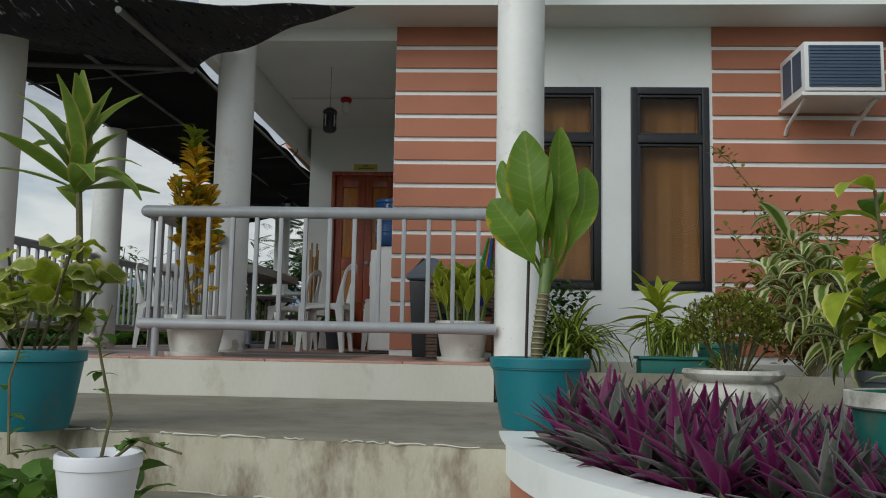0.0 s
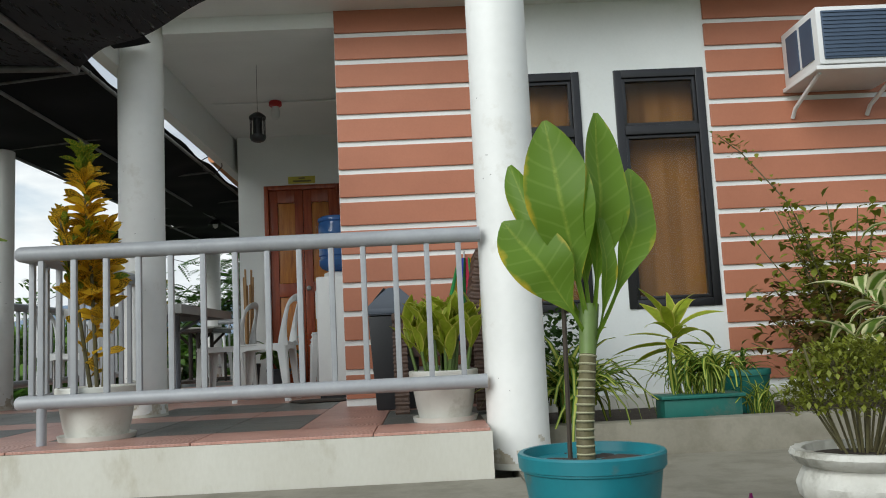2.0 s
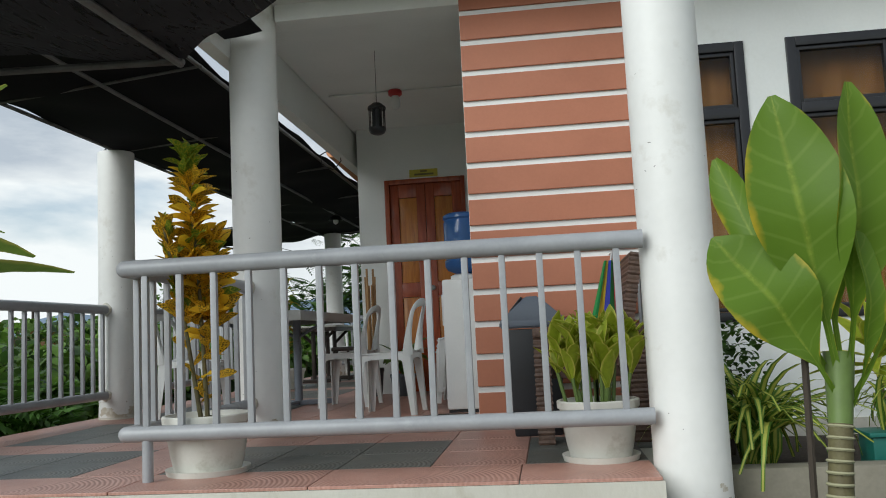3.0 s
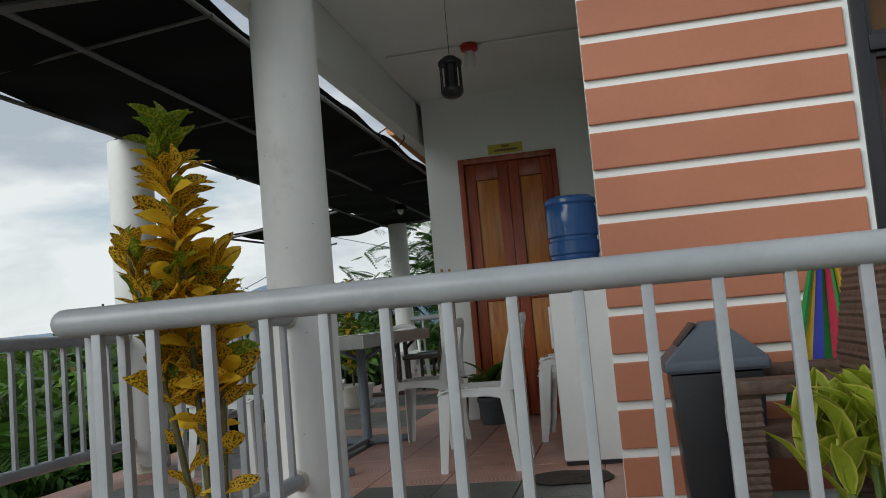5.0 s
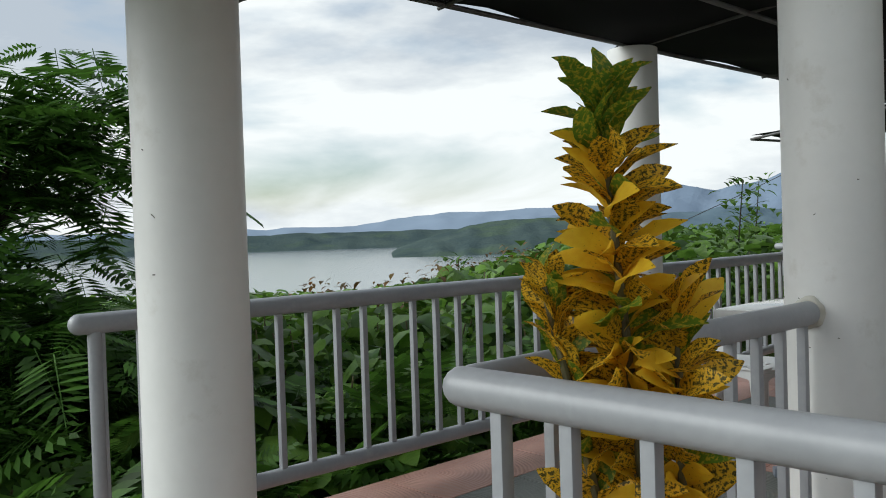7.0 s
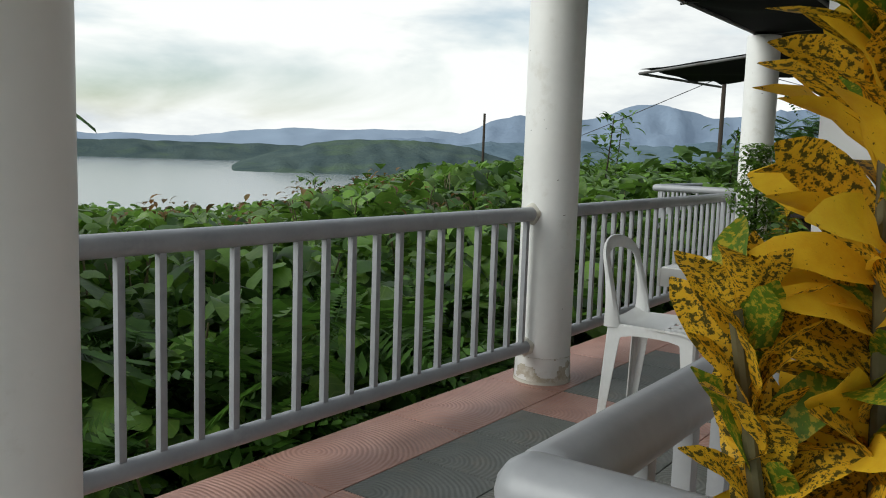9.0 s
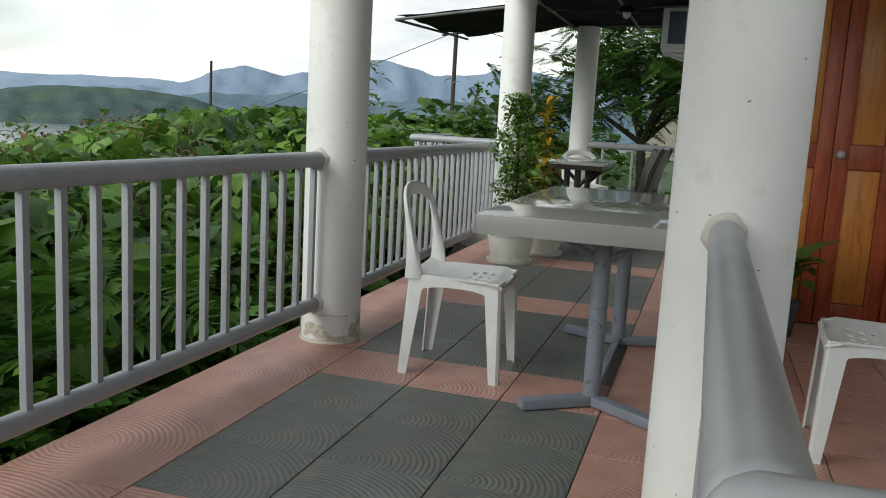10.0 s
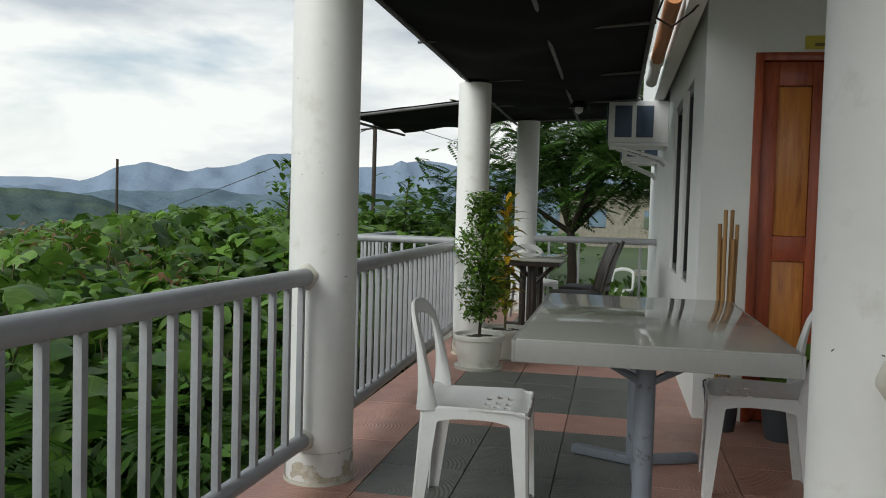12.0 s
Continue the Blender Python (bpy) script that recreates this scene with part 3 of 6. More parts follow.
# ---- more materials ----
M_PLASTIC = mat("white_monobloc_plastic", (0.71, 0.72, 0.71), (0.63, 0.64, 0.63), 0.38, scale=5, bump=0.05, stain=(0.5, 0.48, 0.42), stain_scale=6, stain_lo=0.58, stain_hi=0.8)
M_POTWHITE = mat("cream_plastic_pot", (0.66, 0.66, 0.61), (0.58, 0.58, 0.52), 0.5, scale=5, bump=0.1, stain=(0.30, 0.27, 0.20), stain_scale=5, stain_lo=0.58, stain_hi=0.8)
M_POTTEAL = mat("teal_plastic_pot", (0.012, 0.17, 0.20), (0.01, 0.135, 0.165), 0.42, scale=6, bump=0.1, stain=(0.11, 0.12, 0.09), stain_scale=6, stain_lo=0.58, stain_hi=0.74)
M_POTGREY = mat("dark_grey_pot", (0.07, 0.08, 0.09), (0.05, 0.058, 0.065), 0.5)
M_POTGREEN = mat("green_planter_box", (0.015, 0.14, 0.11), (0.01, 0.11, 0.09), 0.5, stain=(0.12, 0.12, 0.09), stain_scale=6)
M_STONE = mat("white_painted_stone", (0.58, 0.57, 0.52), (0.44, 0.43, 0.38), 0.8, scale=8, bump=0.6, stain=(0.16, 0.15, 0.11), stain_scale=5, stain_lo=0.5, stain_hi=0.68)
M_TABLE = mat("glossy_grey_tabletop", (0.38, 0.38, 0.34), (0.34, 0.34, 0.305), 0.06, scale=1.5, bump=0.01, spec=0.6)
M_TABEDGE = mat("grey_table_edge", (0.30, 0.30, 0.285), (0.25, 0.25, 0.24), 0.35)
M_STEELGREY = mat("blue_grey_table_steel", (0.20, 0.225, 0.265), (0.16, 0.18, 0.215), 0.45, stain=(0.08, 0.07, 0.06), stain_scale=14, stain_lo=0.62, stain_hi=0.7)
M_DARKWOOD = mat("dark_brown_furniture", (0.035, 0.024, 0.018), (0.022, 0.015, 0.011), 0.4)
M_WICKER = mat("brown_wicker", (0.11, 0.065, 0.045), (0.06, 0.035, 0.025), 0.6, scale=30, bump=0.4)
M_BINBLACK = mat("black_bin_plastic", (0.012, 0.013, 0.016), (0.009, 0.01, 0.012), 0.4)
M_BINLID = mat("slate_bin_lid", (0.07, 0.085, 0.11), (0.055, 0.068, 0.09), 0.4)
M_BLACK = mat("matt_black_metal", (0.012, 0.012, 0.013), (0.008, 0.008, 0.009), 0.45)
M_REDP = mat("red_plastic", (0.45, 0.02, 0.02), (0.36, 0.015, 0.015), 0.4)
M_YELLOW = mat("faded_yellow_sign", (0.55, 0.48, 0.06), (0.48, 0.41, 0.05), 0.55)
M_OLIVE = mat("dark_sign_print", (0.16, 0.14, 0.04), (0.12, 0.10, 0.03), 0.6)
M_APPL = mat("white_appliance", (0.70, 0.70, 0.69), (0.65, 0.65, 0.64), 0.35, bump=0.03)
M_BOTTLE = mat("blue_water_bottle", (0.07, 0.19, 0.46), (0.055, 0.16, 0.40), 0.12, bump=0.02, trans=0.5, spec=0.7)
M_ACGRILLE = mat("blue_black_grille", (0.055, 0.085, 0.135), (0.042, 0.066, 0.11), 0.5)
M_CURTAIN = mat("brown_curtain", (0.20, 0.092, 0.010), (0.155, 0.068, 0.007), 0.7, scale=2.0, stretch=(1.5, 1.5, 0.8), bump=0.15)
M_ORANGEPIPE = mat("orange_pipe", (0.50, 0.20, 0.07), (0.42, 0.16, 0.05), 0.5)
M_STEM = mat("green_brown_stem", (0.13, 0.12, 0.05), (0.08, 0.065, 0.03), 0.7, scale=20, bump=0.4)
M_STEMGREEN = mat("pale_green_stem", (0.13, 0.20, 0.05), (0.10, 0.15, 0.04), 0.5, scale=12)
M_STEMPALE = mat("pale_leaf_scar", (0.34, 0.33, 0.20), (0.26, 0.25, 0.15), 0.7)
M_BARK = mat("dark_bark", (0.055, 0.042, 0.030), (0.03, 0.023, 0.016), 0.9, scale=9, stretch=(3, 3, 0.6), bump=0.8)
M_BAMBOO = mat("dry_bamboo", (0.42, 0.24, 0.09), (0.32, 0.17, 0.06), 0.5, stretch=(5, 5, 0.6))
M_GLASS = bpy.data.materials.new("window_glass")
M_GLASS.use_nodes = True
_g = M_GLASS.node_tree.nodes["Principled BSDF"]
_g.inputs["Base Color"].default_value, _g.inputs["Roughness"].default_value = (0.75, 0.72, 0.66, 1), 0.02
_g.inputs["Transmission Weight"].default_value, _g.inputs["IOR"].default_value = 1.0, 1.28
CLOTH = [mat(n, c, rough=0.8, scale=12) for n, c in (("green_cloth", (0.02, 0.22, 0.05)), ("yellow_cloth", (0.55, 0.38, 0.02)), ("blue_cloth", (0.02, 0.03, 0.28)), ("red_cloth", (0.40, 0.015, 0.05)))]


def edged_leaf(name, inner, outer, spots=None, start=0.55, end=0.85):
    """A leaf whose rim differs in colour from its middle, by the mesh's own across-leaf coordinate."""
    m = leaf_mat(name, inner, tuple(v * 0.75 for v in inner), spots)
    n, l = m.node_tree.nodes, m.node_tree.links
    b = n["Principled BSDF"]
    src = b.inputs["Base Color"].links[0].from_socket
    uv, sep, ab, mr, mx = n.new("ShaderNodeUVMap"), n.new("ShaderNodeSeparateXYZ"), n.new("ShaderNodeMath"), n.new("ShaderNodeMapRange"), n.new("ShaderNodeMix")
    ab.operation = "ABSOLUTE"
    mx.data_type = "RGBA"
    mr.inputs["From Min"].default_value, mr.inputs["From Max"].default_value = start, end
    mx.inputs["B"].default_value = (*outer, 1)
    l.new(uv.outputs["UV"], sep.inputs["Vector"])
    l.new(sep.outputs["X"], ab.inputs[0])
    l.new(ab.outputs[0], mr.inputs["Value"])
    l.new(mr.outputs["Result"], mx.inputs["Factor"])
    l.new(src, mx.inputs["A"])
    l.new(mx.outputs["Result"], b.inputs["Base Color"])
    for node in n:
        if node.type == "BSDF_TRANSLUCENT":
            l.new(mx.outputs["Result"], node.inputs["Color"])
    return m


L_BIG = edged_leaf("broad_green_leaf", (0.20, 0.30, 0.03), (0.125, 0.225, 0.018), (0.22, 0.31, 0.035), 0.01, 0.10)
L_YEL = leaf_mat("croton_yellow_leaf", (0.82, 0.52, 0.03), (0.72, 0.40, 0.022), (0.09, 0.075, 0.013), 0.2, lo=0.505, hi=0.555, size=22)
L_YEL2 = leaf_mat("croton_plain_yellow_leaf", (0.85, 0.58, 0.035), (0.78, 0.46, 0.025), (0.16, 0.085, 0.01), 0.2, lo=0.63, hi=0.66, size=15)
L_YGRN = leaf_mat("croton_green_leaf", (0.14, 0.26, 0.02), (0.09, 0.17, 0.015), (0.46, 0.38, 0.03), 0.2, lo=0.50, hi=0.56, size=15)
L_LIME = edged_leaf("lime_leaf", (0.34, 0.42, 0.03), (0.58, 0.54, 0.11), None, 0.7, 0.95)
L_CREAM = edged_leaf("cream_edged_leaf", (0.30, 0.36, 0.07), (0.66, 0.62, 0.30), None, 0.62, 0.85)
L_DRAC = edged_leaf("dracaena_leaf", (0.17, 0.27, 0.04), (0.38, 0.36, 0.08), None, 0.65, 0.95)
L_SPIDER = edged_leaf("striped_spider_leaf", (0.50, 0.52, 0.10), (0.09, 0.19, 0.025), None, 0.35, 0.6)
L_VARI = edged_leaf("white_edged_leaf", (0.13, 0.215, 0.03), (0.64, 0.62, 0.34), None, 0.36, 0.6)
L_PURP = edged_leaf("purple_rhoeo_leaf", (0.17, 0.014, 0.095), (0.18, 0.06, 0.12), None, 0.5, 0.9)
L_PURPG = edged_leaf("grey_green_rhoeo_leaf", (0.10, 0.115, 0.09), (0.23, 0.17, 0.19), None, 0.55, 0.95)
L_BUSH = leaf_mat("olive_bush_leaf", (0.22, 0.24, 0.03), (0.14, 0.16, 0.02), None, 0.4)
L_RED = leaf_mat("reddish_bush_leaf", (0.20, 0.09, 0.035), (0.13, 0.10, 0.03), None, 0.45)
L_GREEN = leaf_mat("mid_green_leaf", (0.11, 0.21, 0.03), (0.07, 0.14, 0.022), None, 0.45)
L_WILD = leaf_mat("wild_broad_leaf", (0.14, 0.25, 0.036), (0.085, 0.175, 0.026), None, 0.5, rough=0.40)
# dark shrub and tree leaf; in the thicket it also paints the inner shade
L_WILD2 = leaf_mat("wild_dark_and_shade_leaf", (0.065, 0.135, 0.024), (0.042, 0.095, 0.018), None, 0.5)
L_FERN = leaf_mat("feathery_leaf", (0.085, 0.19, 0.025), (0.05, 0.12, 0.018), None, 0.5)
L_FARVEG = leaf_mat("far_tree_leaf", (0.085, 0.155, 0.028), (0.05, 0.10, 0.02), None, 0.45)



def add_veins(m, count, slant):
    """Pale side veins that run from the midrib outward, by the leaf's own coordinates."""
    n, l = m.node_tree.nodes, m.node_tree.links
    b = n["Principled BSDF"]
    src = b.inputs["Base Color"].links[0].from_socket
    uv, sep, ab = n.new("ShaderNodeUVMap"), n.new("ShaderNodeSeparateXYZ"), n.new("ShaderNodeMath")
    ma, mb, sn, mr, mx = n.new("ShaderNodeMath"), n.new("ShaderNodeMath"), n.new("ShaderNodeMath"), n.new("ShaderNodeMapRange"), n.new("ShaderNodeMix")
    ab.operation, ma.operation, mb.operation, sn.operation = "ABSOLUTE", "MULTIPLY", "MULTIPLY_ADD", "SINE"
    ma.inputs[1].default_value, mb.inputs[1].default_value = -slant, count * 6.283
    mr.inputs["From Min"].default_value, mr.inputs["From Max"].default_value = 0.80, 1.0
    mr.inputs["To Max"].default_value = 0.20
    mx.data_type = "RGBA"
    mx.inputs["B"].default_value = (0.34, 0.46, 0.10, 1)
    l.new(uv.outputs["UV"], sep.inputs["Vector"])
    l.new(sep.outputs["X"], ab.inputs[0])
    l.new(ab.outputs[0], ma.inputs[0])
    l.new(sep.outputs["Y"], mb.inputs[0])
    l.new(ma.outputs[0], mb.inputs[2])
    l.new(mb.outputs[0], sn.inputs[0])
    l.new(sn.outputs[0], mr.inputs["Value"])
    l.new(mr.outputs["Result"], mx.inputs["Factor"])
    l.new(src, mx.inputs["A"])
    l.new(mx.outputs["Result"], b.inputs["Base Color"])


add_veins(L_BIG, 11, 7.0)
add_veins(L_WILD, 5, 4.0)


def rim_patches(m, colour, reach=0.55):
    """Uneven yellowing that starts at the leaf's rim."""
    n, l = m.node_tree.nodes, m.node_tree.links
    b = n["Principled BSDF"]
    src = b.inputs["Base Color"].links[0].from_socket
    uv, sep, ab, co, ns = n.new("ShaderNodeUVMap"), n.new("ShaderNodeSeparateXYZ"), n.new("ShaderNodeMath"), n.new("ShaderNodeTexCoord"), n.new("ShaderNodeTexNoise")
    ad, mr, mx = n.new("ShaderNodeMath"), n.new("ShaderNodeMapRange"), n.new("ShaderNodeMix")
    ab.operation, ad.operation, mx.data_type = "ABSOLUTE", "MULTIPLY_ADD", "RGBA"
    ns.inputs["Scale"].default_value, ns.inputs["Detail"].default_value = 5.0, 5
    ad.inputs[1].default_value = reach * 2
    mr.inputs["From Min"].default_value, mr.inputs["From Max"].default_value = 0.92 + reach * 1.0, 1.10 + reach * 1.1
    mx.inputs["B"].default_value = (*colour, 1)
    l.new(uv.outputs["UV"], sep.inputs["Vector"])
    l.new(sep.outputs["X"], ab.inputs[0])
    l.new(co.outputs["Object"], ns.inputs["Vector"])
    l.new(ns.outputs["Fac"], ad.inputs[0])
    l.new(ab.outputs[0], ad.inputs[2])
    l.new(ad.outputs[0], mr.inputs["Value"])
    l.new(mr.outputs["Result"], mx.inputs["Factor"])
    l.new(src, mx.inputs["A"])
    l.new(mx.outputs["Result"], b.inputs["Base Color"])


rim_patches(L_BIG, (0.58, 0.43, 0.03), 0.75)


# ---- leaves ----
def leaf_arrays(width, droop=0.6, fold=0.12, n=5, wide_at=0.45, tip=1.0, wave=0.0, stalk=0.0, swell=0.7):
    """A unit-long leaf along +y: vertices, faces and across-leaf coordinates."""
    vs, fs, uv = [], [], []
    ang, pos = droop * 0.35, Vector((0, 0, 0))
    for i in range(n + 1):
        u = i / n
        k = (max(0, u - stalk * 0.8) / (wide_at - stalk * 0.8)) ** swell if u < wide_at else ((1 - u) / (1 - wide_at)) ** tip
        w = max(0.012, width * 0.5 * math.sin(min(1, max(0, k)) * math.pi / 2))
        if u < stalk:
            w = 0.012
        zf = fold * w * 2
        for s in (-1, 0, 1):
            vs.append((pos.x + s * w, pos.y, pos.z + abs(s) * zf + wave * w * math.sin(u * 13 + s)))
            uv.append((s, u))
        pos = pos + Vector((0, math.cos(ang), math.sin(ang))) / n
        ang -= droop / n * 1.6
    for i in range(n):
        a = i * 3
        fs += [(a, a + 1, a + 4, a + 3), (a + 1, a + 2, a + 5, a + 4)]
    return np.array(vs), fs, uv


def frond_arrays(pairs=9, leaflet=0.34, width=0.10, droop=0.5):
    """A feathery compound leaf, unit long along +y."""
    vs, fs, uv = [], [], []
    for i in range(pairs):
        u = 0.12 + 0.88 * i / pairs
        z = -droop * u * u * 0.6
        ll = leaflet * math.sin(math.pi * (0.18 + 0.78 * u))
        for s in (-1, 1):
            b = len(vs)
            vs += [(0, u, z), (s * ll * 0.5, u + 0.02 + width * 0.55, z - 0.02), (s * ll, u + 0.10, z - 0.06), (s * ll * 0.5, u + 0.02 - width * 0.25, z - 0.02)]
            uv += [(0, 0), (0.5, 0.5), (0, 1), (0.5, 0.5)]
            fs.append((b, b + 1, b + 2, b + 3))
    b = len(vs)
    vs += [(-0.008, 0, 0), (0.008, 0, 0), (0.006, 1, -droop * 0.6), (-0.006, 1, -droop * 0.6)]
    uv += [(0, 0)] * 4
    fs.append((b, b + 1, b + 2, b + 3))
    return np.array(vs), fs, uv


def lobed_arrays(droop=0.35):
    """A broad three-pointed leaf, unit long."""
    out = [(0, 0), (0.22, -0.10), (0.42, 0.10), (0.50, 0.34), (0.34, 0.52), (0.24, 0.74), (0, 1.0)]
    pts = out + [(-x, y) for x, y in out[-2:0:-1]]
    vs = [(0, 0.38, 0.03)] + [(x, y, 0.03 - droop * (abs(x) ** 1.5) * 0.5 - droop * max(0, y - 0.3) ** 2) for x, y in pts]
    n = len(pts)
    return np.array(vs), [(0, 1 + i, 1 + (i + 1) % n) for i in range(n)], [(0, 0.38)] + [(x * 2, y) for x, y in pts]


def basis(az, el, roll=0.0):
    """Rotation that sends +y to azimuth az and elevation el (radians)."""
    return np.array((Matrix.Rotation(az - math.pi / 2, 3, "Z") @ Matrix.Rotation(el, 3, "X") @ Matrix.Rotation(roll, 3, "Y")))


def leaf_mesh(name, arrays, material):
    vs, fs, uv = arrays
    me = bpy.data.meshes.new(name)
    me.from_pydata([tuple(v) for v in vs], [], fs)
    lay = me.uv_layers.new(name="UVMap")
    idx = np.zeros(len(me.loops), dtype=np.int32)
    me.loops.foreach_get("vertex_index", idx)
    lay.data.foreach_set("uv", np.array(uv, dtype=np.float32)[idx].ravel())
    me.materials.append(material)
    me.shade_smooth()
    return me


def scatter(name, arrays_list, items, material, parent=None, label=""):
    """One joined mesh of many leaves: items are (which, place, az, el, roll, size)."""
    V, F, U, base = [], [], [], 0
    for w, p, az, el, ro, s in items:
        vs, fs, uv = arrays_list[w % len(arrays_list)]
        V.append(vs @ basis(az, el, ro).T * s + np.array(p))
        F += [tuple(i + base for i in f) for f in fs]
        U += uv
        base += len(vs)
    me = leaf_mesh(name, (np.concatenate(V), F, U), material)
    ob = new(name, me)
    if parent is not None:
        ob.parent = parent
    if label:
        ob["label"] = label
    return ob


def leaf_parts(parent, meshes, items, name="leaf"):
    """Leaves as parts that share a few meshes."""
    for w, p, az, el, ro, s in items:
        ob = new(name, meshes[w % len(meshes)])
        ob.parent = parent
        ob.matrix_local = Matrix.Translation(p) @ Matrix(basis(az, el, ro)).to_4x4() @ Matrix.Diagonal((s, s, s, 1))


# ---- floor tiles ----
def ring_bump(m, scale):
    n, l = m.node_tree.nodes, m.node_tree.links
    wv, co, mp = n.new("ShaderNodeTexWave"), n.new("ShaderNodeTexCoord"), n.new("ShaderNodeMapping")
    wv.wave_type, wv.rings_direction = "RINGS", "SPHERICAL"
    wv.inputs["Scale"].default_value, wv.inputs["Distortion"].default_value = scale, 2.2
    wv.inputs["Detail Scale"].default_value = 0.6
    mp.inputs["Location"].default_value = (0.12, 0.17, 0)
    l.new(co.outputs["Object"], mp.inputs["Vector"])
    l.new(mp.outputs["Vector"], wv.inputs["Vector"])
    b2 = n.new("ShaderNodeBump")
    b2.inputs["Strength"].default_value, b2.inputs["Distance"].default_value = 0.28, 0.005
    l.new(wv.outputs["Fac"], b2.inputs["Height"])
    b = n["Principled BSDF"]
    l.new(b.inputs["Normal"].links[0].from_socket, b2.inputs["Normal"])
    l.new(b2.outputs["Normal"], b.inputs["Normal"])


ring_bump(M_TILE_G, 16)
ring_bump(M_TILE_R, 16)


def build_tiles():
    T, J = 0.392, 0.0025
    protos = {}

    def tile(x0, y0, x1, y1, m):
        key = (round(x1 - x0, 3), round(y1 - y0, 3), m.name)
        hx, hy = (x1 - x0) / 2 - J, (y1 - y0) / 2 - J
        if key not in protos:
            bm = boxes((-hx, -hy, -0.012, hx, hy, 0.0), bevel=0.002)
            ob = mesh_ob("tile", bm, m, SLAB, smooth=False)
            protos[key] = ob.data
        else:
            ob = new("tile", protos[key])
            ob.parent = SLAB
        ob.matrix_local = pose((x0 + x1) / 2, (y0 + y1) / 2, 0.001)
        return ob
    xs = [-2.13 + T * i for i in range(10)]
    ys = [6.15 + (8.60 - 4 * 0.4 - 6.15) / 2 * i for i in range(2)] + [7.0 + 0.4 * i for i in range(25)]
    for j in range(len(ys) - 1):
        red_row = (round((ys[j] - 7.0) / 0.4) % 4 == 0) if ys[j] > 6.95 else False
        for i in range(len(xs)):
            if ys[j] > 10.7 and xs[i] > -0.66 or ys[j] > 7.45 and xs[i] > 0.70:
                continue
            x1 = xs[i] + T
            if i == len(xs) - 1:
                x1 = min(x1, 1.495 if ys[j] < 6.3 else 1.77)
            red = red_row or i % 4 == 3 or (xs[i] > -0.57 and ys[j] > 8.15)
            tile(xs[i], ys[j], x1, ys[j + 1], M_TILE_R if red else M_TILE_G)
    # red borders along the outer rail and the front edge
    for k in range(14):
        tile(-2.555, 5.76 + 0.8 * k, -2.13, 5.76 + 0.8 * (k + 1), M_TILE_R)
    for k in range(5):
        tile(-2.13 + 0.78 * k, 5.755, min(1.495, -2.13 + 0.78 * (k + 1)), 6.15, M_TILE_R)


# ---- doors and windows ----
def build_door():
    ob = thing("door_1", pose(0.0125, DOOR_Y, 0), "closed varnished double door with tall orange panels", "door", kind="structure")
    w, h = 0.3975, 2.08
    part("door_frame", boxes((-w, -0.015, 0, -w + 0.045, 0.14, h), (w - 0.045, -0.015, 0, w, 0.14, h), (-w + 0.045, -0.015, h - 0.045, w - 0.045, 0.14, h), bevel=0.004), M_WOOD_D, ob)
    for sx in (-1, 1):
        a, b = (-w + 0.048, -0.002) if sx < 0 else (0.002, w - 0.048)
        leafb = boxes((a, 0.02, 0.01, a + 0.085, 0.06, h - 0.048), (b - 0.085, 0.02, 0.01, b, 0.06, h - 0.048),
                      (a + 0.085, 0.02, 0.01, b - 0.085, 0.06, 0.14), (a + 0.085, 0.02, 0.92, b - 0.085, 0.06, 1.06), (a + 0.085, 0.02, 1.90, b - 0.085, 0.06, h - 0.048), bevel=0.004)
        lf = part("door_leaf", leafb, M_WOOD_D, ob)
        part("panel", boxes((a + 0.086, 0.035, 0.142, b - 0.086, 0.052, 0.918), bevel=0.006), M_WOOD_L, lf, "orange wood panel")
        part("panel", boxes((a + 0.086, 0.035, 1.062, b - 0.086, 0.052, 1.898), bevel=0.006), M_WOOD_L, lf, "orange wood panel")
    part("door_knob", lathe([(0.008, 0), (0.022, 0.01), (0.026, 0.03), (0.018, 0.045), (0.004, 0.05)], 16, at=(0, 0, 0)), M_PIPE, ob).matrix_local = pose(0.04, 0.02, 1.0, 90)


